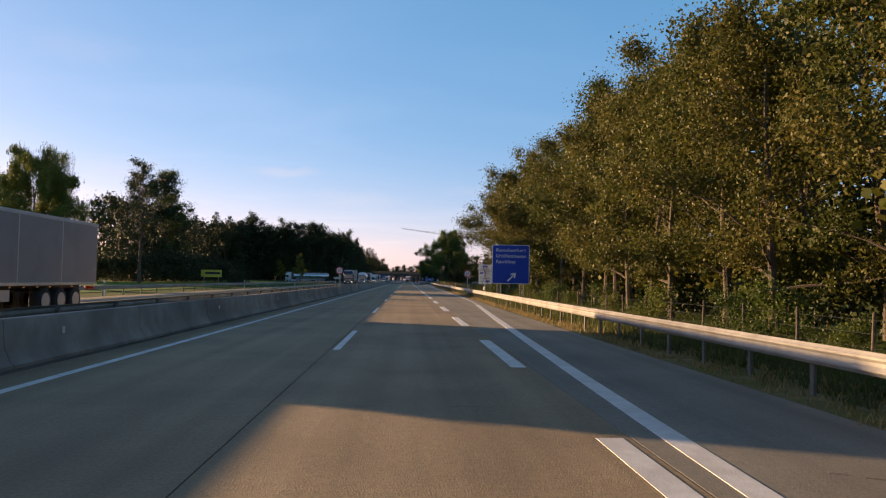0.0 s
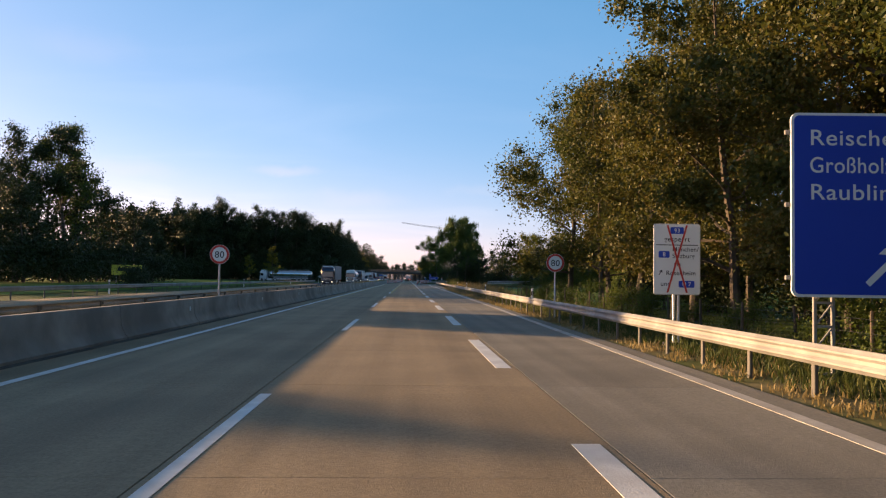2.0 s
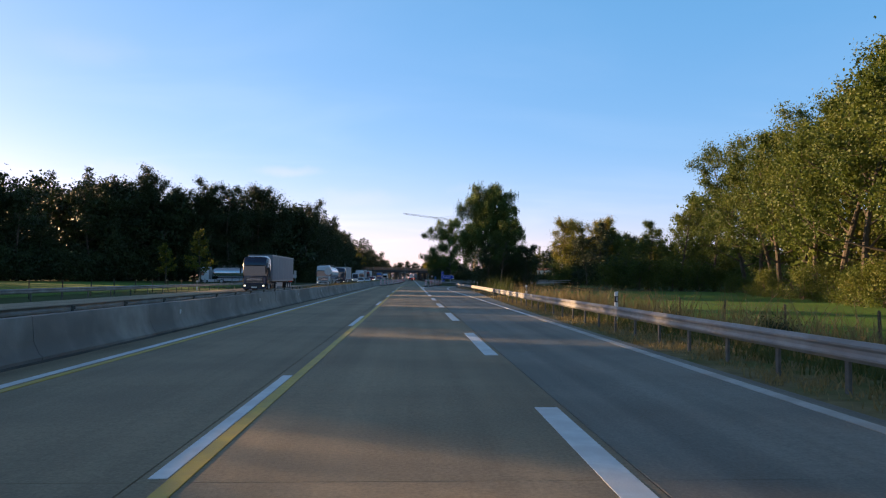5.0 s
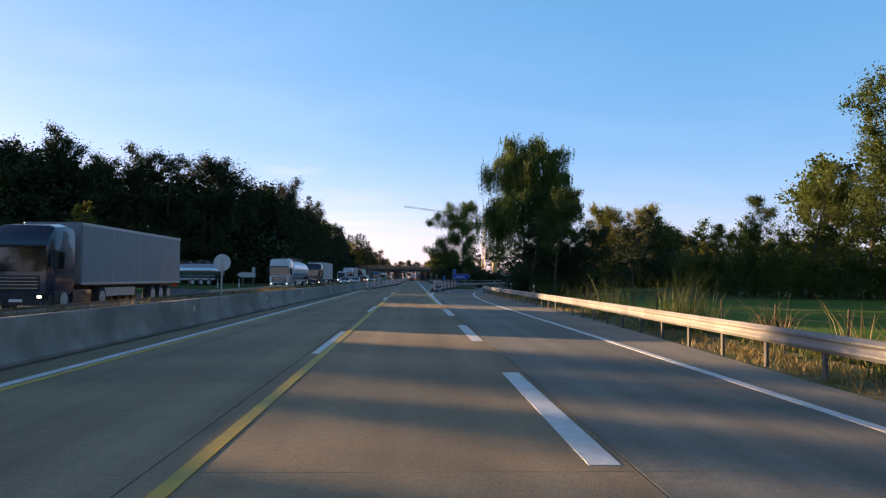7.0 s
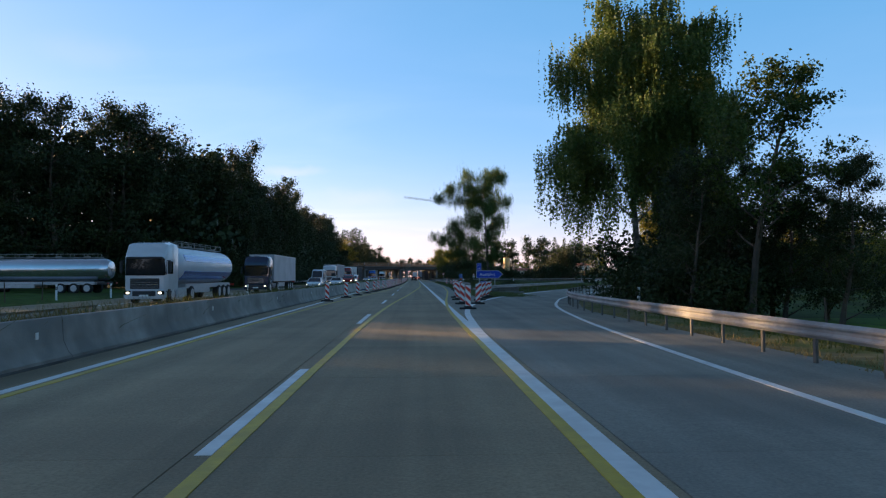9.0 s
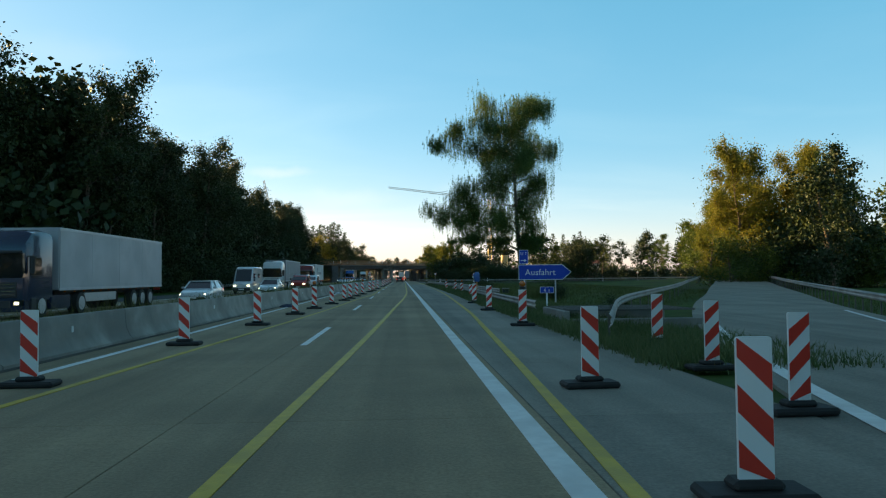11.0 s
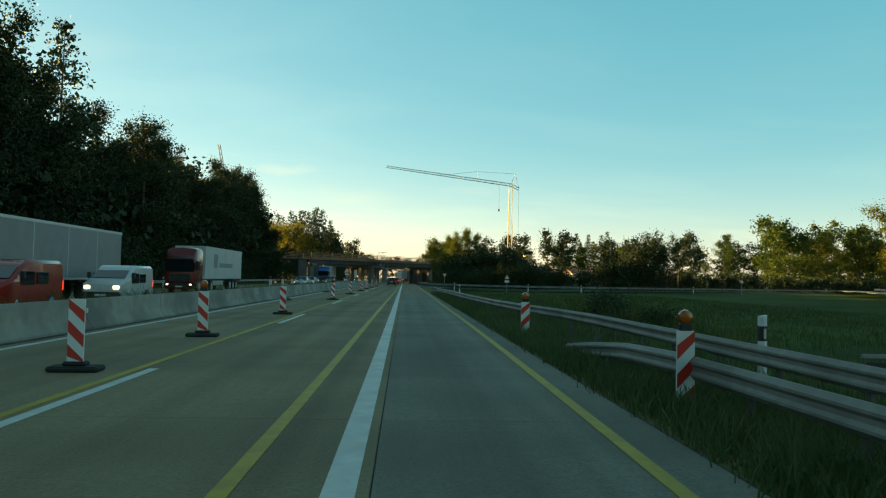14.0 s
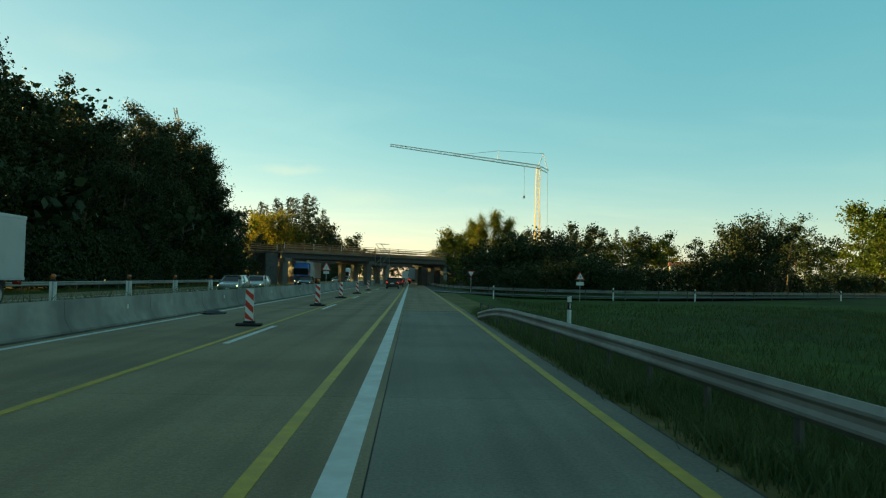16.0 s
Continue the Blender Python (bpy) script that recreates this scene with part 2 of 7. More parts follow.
STEEL = plain("galvanised steel", (0.30, 0.285, 0.26), rough=0.68, metal=0.12, vary=0.12, scale=5, second=(0.22, 0.205, 0.185), second_scale=0.9, bump=0.05)
POST_STEEL = plain("weathered post steel", (0.13, 0.12, 0.105), rough=0.7, metal=0.3, vary=0.2, scale=8)
# brighter green than the meadow: sunlight on the field is put into it
FIELD_SUNLIT = plain("mown field grass", (0.085, 0.165, 0.02), rough=0.95, vary=0.25, scale=1.5, second=(0.075, 0.14, 0.02), second_scale=0.08, bump=0.5, bump_scale=12, spec=0.1)
GROUND = plain("meadow ground", (0.055, 0.092, 0.016), rough=0.95, vary=0.4, scale=0.9, second=(0.038, 0.056, 0.014), second_scale=0.07, bump=0.6, bump_scale=9, spec=0.1)
VERGE = plain("dry verge soil", (0.19, 0.155, 0.075), rough=0.95, vary=0.35, scale=2.5, second=(0.11, 0.12, 0.035), second_scale=0.5, bump=0.6, bump_scale=14, spec=0.1)
EARTH = plain("excavated earth", (0.30, 0.24, 0.16), rough=0.95, vary=0.3, scale=0.5, second=(0.22, 0.18, 0.12), bump=0.6, bump_scale=3)
BARK = plain("grey brown bark", (0.095, 0.072, 0.05), rough=0.9, vary=0.4, scale=6, second=(0.06, 0.048, 0.036), second_scale=1.2, bump=0.9, bump_scale=22)
BIRCH_BARK = plain("birch bark", (0.17, 0.155, 0.13), rough=0.85, vary=0.45, scale=5, second=(0.045, 0.038, 0.034), second_scale=1.1, bump=0.6, bump_scale=18)
BLUE = plain("blue sign sheeting", (0.011, 0.055, 0.42), rough=0.5, vary=0.04, scale=1, spec=0.35)
WHITE = plain("white sign sheeting", (0.74, 0.74, 0.72), rough=0.5, vary=0.03, scale=1)
BLACK = plain("black lettering", (0.02, 0.02, 0.02), rough=0.6, vary=0.05)
RED = plain("red sign sheeting", (0.52, 0.035, 0.025), rough=0.5, vary=0.05, scale=2)
ORANGE_RED = plain("red reflective sheeting", (0.60, 0.035, 0.018), rough=0.45, vary=0.08, scale=3)
ALU = plain("sign aluminium", (0.48, 0.49, 0.50), rough=0.45, metal=0.7, vary=0.08, scale=3)
RUBBER = plain("black rubber", (0.025, 0.024, 0.023), rough=0.85, vary=0.25, scale=6, bump=0.2)
GLASS = gloss("dark vehicle glass", (0.012, 0.015, 0.018), rough=0.06, coat=1.0)
CHROME = plain("chrome", (0.75, 0.75, 0.76), rough=0.15, metal=1.0, vary=0.03)
DARK_PLASTIC = plain("dark plastic trim", (0.025, 0.025, 0.027), rough=0.6, vary=0.15)
AMBER = gloss("amber lens", (0.42, 0.10, 0.008), rough=0.25)
HEADLIGHT = glowing("headlight", (1.0, 0.90, 0.66), 0.9)
TAIL = glowing("tail light", (0.9, 0.03, 0.015), 0.7)
LEAF_OAK = leafy("autumn oak foliage", [(0.034, 0.052, 0.012), (0.068, 0.082, 0.017), (0.105, 0.100, 0.021), (0.14, 0.10, 0.026)])
LEAF_GREEN = leafy("green foliage", [(0.025, 0.05, 0.012), (0.055, 0.085, 0.016), (0.095, 0.125, 0.02), (0.15, 0.15, 0.03)])
# very dark greens: the shade of backlit leaves is put into the colour
LEAF_SHADED = leafy("dark wood foliage", [(0.012, 0.024, 0.008), (0.021, 0.036, 0.011), (0.033, 0.048, 0.013), (0.046, 0.055, 0.015)], 0.08)
LEAF_GOLD = leafy("golden foliage", [(0.05, 0.08, 0.013), (0.10, 0.12, 0.018), (0.17, 0.155, 0.025), (0.25, 0.18, 0.03)], through_light=0.55)
LEAF_BIRCH = leafy("birch foliage", [(0.036, 0.072, 0.02), (0.074, 0.12, 0.028), (0.135, 0.17, 0.036), (0.225, 0.21, 0.045)])
NEEDLES = leafy("spruce needles", [(0.012, 0.028, 0.010), (0.024, 0.042, 0.013), (0.042, 0.058, 0.018), (0.065, 0.07, 0.02)], 0.1)
GRASS = leafy("verge grass", [(0.036, 0.057, 0.014), (0.064, 0.086, 0.021), (0.10, 0.112, 0.03), (0.165, 0.15, 0.055)])
GRASS_PALE = leafy("pale verge grass", [(0.05, 0.08, 0.026), (0.09, 0.125, 0.042), (0.15, 0.17, 0.07), (0.22, 0.22, 0.11)])
GRASS_DRY = leafy("dry grass", [(0.14, 0.11, 0.04), (0.24, 0.18, 0.07), (0.34, 0.25, 0.11)])

# ---- mesh helpers ----


class Geo:
    """Collects vertices and faces of one mesh."""

    def __init__(self):
        self.v, self.f, self.m = [], [], []

    def add(self, verts, faces, slot=0):
        n = len(self.v)
        self.v += [tuple(p) for p in verts]
        self.f += [tuple(i + n for i in q) for q in faces]
        self.m += [slot] * len(faces)
        return self

    def box(self, x, y, z, sx, sy, sz, c=0.0, m=None, slot=0):
        """A box about (x, y, z), its edges chamfered by c."""
        hx, hy, hz = sx / 2, sy / 2, sz / 2
        if c <= 0:
            pts = [(a * hx, b * hy, d * hz) for d in (-1, 1) for b in (-1, 1) for a in (-1, 1)]
            faces = [(0, 2, 3, 1), (4, 5, 7, 6), (0, 1, 5, 4), (2, 6, 7, 3), (0, 4, 6, 2), (1, 3, 7, 5)]
        else:
            bm = bmesh.new()
            bmesh.ops.create_cube(bm, size=1.0)
            bmesh.ops.scale(bm, vec=(sx, sy, sz), verts=bm.verts)
            bmesh.ops.bevel(bm, geom=bm.edges[:], offset=c, segments=2 if c > 0.03 else 1, affect="EDGES")
            bm.verts.index_update()
            pts = [tuple(v.co) for v in bm.verts]
            faces = [tuple(v.index for v in f.verts) for f in bm.faces]
            bm.free()
        mm = Matrix.Translation((x, y, z)) @ (m or Matrix())
        return self.add([mm @ Vector(p) for p in pts], faces, slot)

    def tube(self, pts, radii, sides=6, cap=True, slot=0):
        pts = [Vector(p) for p in pts]
        ring = []
        for i, p in enumerate(pts):
            d = (pts[min(i + 1, len(pts) - 1)] - pts[max(i - 1, 0)]).normalized()
            a = d.cross(Vector((0.31, 0.95, 0.05)))
            if a.length < 0.05:
                a = d.cross(Vector((1, 0, 0)))
            a.normalize()
            b = d.cross(a)
            ring += [p + radii[i] * (math.cos(2 * math.pi * k / sides) * a + math.sin(2 * math.pi * k / sides) * b) for k in range(sides)]
        faces = [(i * sides + k, i * sides + (k + 1) % sides, (i + 1) * sides + (k + 1) % sides, (i + 1) * sides + k) for i in range(len(pts) - 1) for k in range(sides)]
        if cap:
            faces += [tuple(range(sides)), tuple((len(pts) - 1) * sides + k for k in range(sides))]
        return self.add(ring, faces, slot)

    def sweep(self, path, profile, closed=True, slot=0, caps=True):
        """A profile of (across, up) carried along a path of (x, y, z); across points to the right of the way."""
        pts = [Vector(p) for p in path]
        n, rows = len(profile), []
        for i, p in enumerate(pts):
            d = pts[min(i + 1, len(pts) - 1)] - pts[max(i - 1, 0)]
            d.z = 0
            d.normalize()
            r = Vector((d.y, -d.x, 0))
            rows += [p + r * u + Vector((0, 0, w)) for u, w in profile]
        span = n if closed else n - 1
        faces = [(i * n + k, i * n + (k + 1) % n, (i + 1) * n + (k + 1) % n, (i + 1) * n + k) for i in range(len(pts) - 1) for k in range(span)]
        if closed and caps:
            faces += [tuple(range(n))[::-1], tuple((len(pts) - 1) * n + k for k in range(n))]
        return self.add(rows, faces, slot)

    def loft(self, rings, cap=True, slot=0):
        n = len(rings[0])
        faces = [(i * n + k, i * n + (k + 1) % n, (i + 1) * n + (k + 1) % n, (i + 1) * n + k) for i in range(len(rings) - 1) for k in range(n)]
        if cap:
            faces += [tuple(range(n))[::-1], tuple((len(rings) - 1) * n + k for k in range(n))]
        return self.add([p for r in rings for p in r], faces, slot)

    def mesh(self, name, *mats, smooth=False):
        me = bpy.data.meshes.new(name)
        me.from_pydata(self.v, [], self.f)
        for m in mats:
            me.materials.append(m)
        if len(mats) > 1:
            me.polygons.foreach_set("material_index", self.m)
        bm = bmesh.new()
        bm.from_mesh(me)
        bmesh.ops.recalc_face_normals(bm, faces=bm.faces)
        bm.to_mesh(me)
        bm.free()
        if smooth:
            me.polygons.foreach_set("use_smooth", [True] * len(me.polygons))
            me.set_sharp_from_angle(angle=radians(35))
        me.update()
        return me


def part(name, geo, material, parent=None, label="", smooth=False, m=None):
    """One mesh object under a thing or a part; geo is a Geo or a mesh."""
    me = geo if isinstance(geo, bpy.types.Mesh) else geo.mesh(name, material, smooth=smooth)
    ob = new(name, me)
    ob.parent = parent
    if m is not None:
        ob.matrix_basis = m
    if label:
        tagged(ob, label)
    return ob


def thing(name, label, category, group="", m=None, kind=""):
    ob = new(name)
    ob.empty_display_size = 0.2
    if m is not None:
        ob.matrix_basis = m
    return tagged(ob, label, category, group, kind)


def cylinder(y0, y1, r, x=0, z=0, sides=16, axis="y"):
    g = Geo()
    a = {"y": [(x, y0, z), (x, y1, z)], "x": [(y0, x, z), (y1, x, z)], "z": [(x, z, y0), (x, z, y1)]}[axis]
    return g.tube(a, [r, r], sides)


def smooth_path(points, step=2.0):
    """A Catmull-Rom path through the points, a point about every step metres."""
    P = [Vector(p) for p in points]
    P = [2 * P[0] - P[1]] + P + [2 * P[-1] - P[-2]]
    out = []
    for i in range(1, len(P) - 2):
        n = max(1, int((P[i + 1] - P[i]).length / step))
        for k in range(n):
            t = k / n
            a, b, c, d = P[i - 1:i + 3]
            out.append(0.5 * (2 * b + (c - a) * t + (2 * a - 5 * b + 4 * c - d) * t * t + (3 * b - a - 3 * c + d) * t ** 3))
    return out + [P[-2]]


def every(path, step, first=0.0):
    """Places and headings at even steps along a path."""
    out, left = [], first
    for a, b in zip(path, path[1:]):
        d = b - a
        length = d.length
        while left <= length:
            out.append((a + d * (left / max(length, 1e-6)), math.degrees(math.atan2(-d.x, d.y))))
            left += step
        left -= length
    return out


def lettering(name, words, height, parent, x, y, z, material, align="LEFT", label="", width=0.0):
    """Words in the built-in font, upright, read from the south."""
    cu = bpy.data.curves.new(name, "FONT")
    cu.body, cu.size, cu.align_x, cu.align_y = words, height * 1.38, align, "BOTTOM_BASELINE"
    cu.extrude, cu.space_character, cu.offset = 0.002, 1.06, 0.006 * height
    tmp = bpy.data.objects.new(name, cu)
    scene.collection.objects.link(tmp)
    bpy.context.view_layer.update()
    me = bpy.data.meshes.new_from_object(tmp.evaluated_get(bpy.context.evaluated_depsgraph_get()))
    bpy.data.objects.remove(tmp)
    me.materials.clear()
    me.materials.append(material)
    k = width / max(0.01, max(v.co.x for v in me.vertices) - min(v.co.x for v in me.vertices)) if width else 1.0
    return part(name, me, None, parent, label, m=pose(x, y, z, 90, 0, 0) @ Matrix.Diagonal((k, 1, 1, 1)))

# ---- ground, roads and markings ----


def ground_height(x, y):
    """Level by the roads, a shallow swale beyond the right verge, gently rolling far off."""
    z = -0.07
    if x > 7.5:
        z -= 0.55 * min(1.0, (x - 7.5) / 5.0)
    if x < -25:
        z += 0.5 * min(1.0, (-25 - x) / 40.0)
    if y > 400:
        k = min(1.0, (y - 400) / 80.0)
        z = z * (1 - k) - 0.07 * k
    d = max(0.0, math.hypot(x, y - 200) - 500)
    return z + (2.0 * math.sin(x * 0.004 + 1) * math.cos(y * 0.003) * min(1, d / 600.0) if d else 0.0)


xs = sorted({-4500, -2500, -1500, -900, -600, -400, -250, -160, -110, -80, -60, -45, -35, -25, -18, -12, -7, -3, 0, 3, 5, 6.5, 7.5, 9, 11, 13, 16, 20, 26, 34, 45, 60, 80, 110, 150, 200, 280, 400, 600, 900, 1500, 2500, 4500})
ys = [-4500, -1500, -600, -250, -100, -40] + list(range(-20, 521, 12)) + [540, 570, 610, 660, 720, 800, 900, 1050, 1300, 1700, 2500, 4900]
g = Geo()
g.add([(x, y, ground_height(x, y)) for y in ys for x in xs],
      [(j * len(xs) + i, j * len(xs) + i + 1, (j + 1) * len(xs) + i + 1, (j + 1) * len(xs) + i) for j in range(len(ys) - 1) for i in range(len(xs) - 1)])
tagged(part("ground", g, GROUND, smooth=True), "green meadow ground reaching the horizon", "ground", kind="structure")


# field strips above the ground, their sunlit look painted in the colour
for name, fx, fy, label in (("field", [11.5, 13, 16, 20, 26, 34, 45, 60, 80], list(range(112, 253, 12)), "green mown field beside the road, sunlit brightness in its colour"),
                            ("field_opposite", [-110, -80, -60, -45, -35, -28], list(range(60, 253, 12)), "green field beyond the opposite carriageway, painted as bright as in sun")):
    g = Geo()
    g.add([(x + (0.035 * (y - 112) if x == 11.5 else 0), y, ground_height(x, y) + 0.05) for y in fy for x in fx],
          [(j * len(fx) + i, j * len(fx) + i + 1, (j + 1) * len(fx) + i + 1, (j + 1) * len(fx) + i) for j in range(len(fy) - 1) for i in range(len(fx) - 1)])
    tagged(part(name, g, FIELD_SUNLIT, smooth=True), label, "field", kind="structure")


def strip(name, path, left, right, z, material, label, category="road", kind="structure", parent=None, step=3.0):
    """A flat strip along a path, with a thin edge."""
    g = Geo()
    g.sweep(smooth_path([(p[0], p[1], p[2] if len(p) > 2 else 0.0) for p in path], step), [(-left, z - 0.08), (right, z - 0.08), (right, z), (-left, z)])
    ob = part(name, g, material, parent)
    if parent is None:
        tagged(ob, label, category, kind=kind)
    return ob


RAMP = [(3.3, 226), (4.2, 240), (6.2, 252), (9.2, 263), (13.2, 275), (18.5, 288, 0.03), (25.5, 303, 0.1), (34.5, 323, 0.25), (45.5, 347, 0.45), (58, 376, 0.6), (80, 425, 0.7), (105, 478, 0.7), (170, 600, 0.7)]
ON_RAMP = [(3.4, 505), (3.6, 480), (5.5, 455), (11, 441), (20, 437.5), (31, 441), (48, 453), (75, 474), (115, 502), (220, 570)]
EXIT_LEFT = [(-19, 330), (-23, 305), (-29, 291), (-38, 284), (-52, 282), (-80, 284), (-140, 280)]

base = strip("road", [(-1.0, -60), (-1.0, 420)], 6.2, 5.75, -0.014, JOINT, "light concrete motorway carriageway with sealed joints", step=60)
strip("road_far", [(-1.15, 395.2), (-1.15, 1400)], 6.05, 5.9, 0.0, CONCRETE, "concrete motorway carriageway running to the horizon", step=120)
strip("road_back", [(-1.15, -400), (-1.15, -10.2)], 6.05, 5.9, 0.0, CONCRETE, "concrete motorway carriageway running back", step=120)
strip("road_opposite", [(-16.6, -400), (-16.6, 1400)], 6.1, 6.1, -0.02, CONCRETE, "concrete carriageway of the opposite direction", step=120)
edge = [(4.7, -12), (4.75, 40), (5.05, 66), (5.2, 110), (5.3, 145), (6.1, 175), (7.3, 200), (7.4, 224), (7.6, 240)]
g = Geo()
rows = smooth_path([(a, b, 0) for a, b in edge], 4)
g.add([q for p in rows for q in ((4.3, p.y, -0.09), (4.3, p.y, -0.005), (p.x, p.y, -0.005), (p.x, p.y, -0.09))],
      [(i * 4 + k, i * 4 + k + 1, i * 4 + k + 5, i * 4 + k + 4) for i in range(len(rows) - 1) for k in range(3)])
tagged(part("pavement", g, CONCRETE_GREY), "grey concrete edge strip beside the lane", "pavement", kind="structure")
strip("exit_ramp_road", RAMP, 3.3, 3.3, -0.009, CONCRETE_GREY, "grey concrete exit ramp curving away to the right")
strip("on_ramp_road", ON_RAMP, 3.0, 3.0, -0.009, ASPHALT, "asphalt slip road joining the carriageway")
strip("exit_road_opposite", EXIT_LEFT, 3.0, 3.0, -0.012, ASPHALT, "asphalt slip road leaving the opposite carriageway")
strip("on_ramp_opposite", [(-20.2, 205), (-20.4, 222), (-22.3, 236), (-27, 248), (-34, 259), (-40.5, 270), (-45, 279.5)], 2.3, 2.3, -0.016, ASPHALT, "asphalt slip road joining the opposite carriageway")
verge_path = [(5.6, -12), (5.65, 40), (5.95, 66), (6.1, 110), (6.3, 145), (7.0, 175), (8.0, 200), (8.1, 224), (8.8, 243), (10.3, 252), (12.9, 260)]
strip("verge", verge_path, 1.0, 1.2, -0.03, VERGE, "strip of dry soil and trodden grass beside the road", "verge")
strip("verge_inner", [(5.35, 266), (5.2, 290), (5.6, 320), (5.6, 350), (5.7, 400), (5.9, 440)], 0.95, 0.9, -0.03, VERGE, "strip of weedy soil beside the road", "verge")
strip("median", [(-8.9, -300), (-8.9, 1300)], 1.7, 1.5, 0.03, VERGE, "grassy median strip between barrier and rail", "median", step=60)

lines = thing("white_line", "white road markings, slightly worn", "road marking", kind="structure")
yellow = thing("yellow_line", "yellow temporary road markings", "road marking", kind="structure")


def line(points, width, parent, material, z=0.0, step=3.0, name="stripe"):
    g = Geo()
    g.sweep(smooth_path([(p[0], p[1], (p[2] if len(p) > 2 else 0.0) + z) for p in points], step), [(-width / 2, -0.003), (width / 2, -0.003), (width / 2, 0.005), (-width / 2, 0.005)])
    return part(name, g, material, parent)


X_EDGE, X_DASH, X_BLOCK = -5.96, -2.14, 1.48
line([(X_EDGE, -60), (X_EDGE, 900)], 0.17, lines, WHITE_LINE, step=80)
line([(X_BLOCK, 206.3), (X_BLOCK, 900)], 0.25, lines, WHITE_LINE, step=60)
line([(1.6, -30), (1.75, -8), (2.2, 9.3), (3.06, 29), (4.0, 48)], 0.27, lines, WHITE_LINE, step=2)
line([(4.0, 48), (4.4, 58), (4.6, 80), (4.75, 104), (4.9, 150)], 0.22, lines, WORN_LINE, step=2)
line([(4.9, 150), (4.85, 184), (4.75, 196), (4.7, 206), (4.78, 216), (5.3, 228), (5.9, 236), (7.0, 245.5), (8.6, 253.5), (10.4, 260.5), (14.2, 270.8), (19.2, 282.5), (26.3, 298)], 0.16, lines, WHITE_LINE, step=2)
line([(1.49, 221), (1.55, 228), (1.74, 234), (2.05, 240.5), (2.7, 247), (4.0, 254.5), (6.6, 264.5), (10.6, 276), (15.8, 288.5)], 0.24, lines, WHITE_LINE, z=0.002, step=1.5)
line([(-10.95, -100), (-10.95, 900)], 0.16, lines, WHITE_LINE, z=-0.02, step=80)
line([(-18.1, -100), (-18.1, 900)], 0.16, lines, WHITE_LINE, z=-0.02, step=80)
line([(4.6, 452), (8.4, 441.5)], 0.4, lines, WHITE_LINE, step=3)
g = Geo()
g.box(0, 0, 0.001, 0.15, 6.0, 0.008)
dash = g.mesh("dash", WHITE_LINE)
g = Geo()
g.box(0, 0, 0.001, 0.28, 6.0, 0.008)
block = g.mesh("dash", WHITE_LINE)
for k in range(-2, 30):
    part("dash", dash, None, lines, m=pose(X_DASH, 23.1 - 3.0 + 18 * k, 0))
    part("dash", dash, None, lines, m=pose(-14.35, 11.0 + 18 * k, -0.02))
for k in range(-2, 16):
    part("dash", block, None, lines, m=pose(X_BLOCK, 20.2 - 3.0 + 12 * k, 0))
YELLOW_MID = [(-1.97, 124.5), (-1.97, 180), (-1.97, 222), (-1.85, 238), (-1.5, 252), (-0.95, 266), (-0.6, 276), (-0.2, 289), (0.18, 300.5), (0.46, 312), (0.65, 324), (0.74, 344), (0.84, 372), (0.97, 405), (1.05, 470)]
YELLOW_LEFT = [(-5.72, 100), (-5.72, 220), (-5.55, 240), (-5.0, 258), (-4.3, 271), (-3.85, 279), (-3.45, 288), (-3.1, 300), (-2.75, 309), (-2.42, 319), (-2.4, 335), (-2.42, 370), (-2.45, 470)]
YELLOW_RIGHT = [(1.3, 206.3), (1.28, 232), (1.38, 244), (1.75, 255), (2.25, 265), (2.75, 275.5), (3.1, 283), (3.45, 295), (3.75, 306), (4.0, 318), (4.15, 330), (4.25, 345), (4.3, 368), (4.45, 400), (4.5, 470)]
line(YELLOW_MID, 0.15, yellow, YELLOW_LINE, z=0.003, step=2)
line(YELLOW_LEFT, 0.13, yellow, YELLOW_LINE, z=0.003, step=2)
line(YELLOW_RIGHT, 0.15, yellow, YELLOW_LINE, z=0.003, step=2)

skid = plain("rubber left on concrete", (0.11, 0.092, 0.066), rough=0.9, vary=0.3, scale=20, second=(0.21, 0.165, 0.11), second_scale=5)
marks = thing("tyre_mark", "short dark skid mark of ribbed tyres on the lane", "road marking", kind="structure")
for k in range(5):
    line([(-0.74 + 0.05 * k, 191.0, 0), (-0.66 + 0.05 * k, 193.6 + 0.1 * (k % 2), 0)], 0.017, marks, skid, z=-0.0015, step=1, name="rubber_streak")
line([(0.86, 193.7, 0), (1.1, 193.75, 0)], 0.05, marks, skid, z=-0.0015, step=0.1, name="rubber_streak")
for x, y in ((3.0, 6.9), (3.22, 6.75), (3.45, 6.5)):
    line([(x, y, 0), (x + 0.13, y - 0.07, 0)], 0.035, marks, skid, z=-0.0015, step=0.1, name="rubber_streak")

# ---- barriers and guard rails ----
barrier = thing("concrete_barrier", "weathered grey concrete median barrier in linked elements", "barrier", kind="structure")
profile = [(-0.30, -0.02), (0.30, -0.02), (0.30, 0.08), (0.24, 0.13), (0.13, 0.36), (0.095, 0.80), (0.075, 0.825), (-0.075, 0.825), (-0.095, 0.80), (-0.13, 0.36), (-0.24, 0.13), (-0.30, 0.08)]
g = Geo()
g.sweep([(0, -2.985, 0), (0, 0, 0), (0, 2.985, 0)], profile)
element = g.mesh("barrier_element", BARRIER, smooth=True)


def barrier_x(y):
    k = min(1.0, max(0.0, (y - 235) / 85.0))
    k = k * k * (3 - 2 * k)
    return -7.22 + 0.5 * k


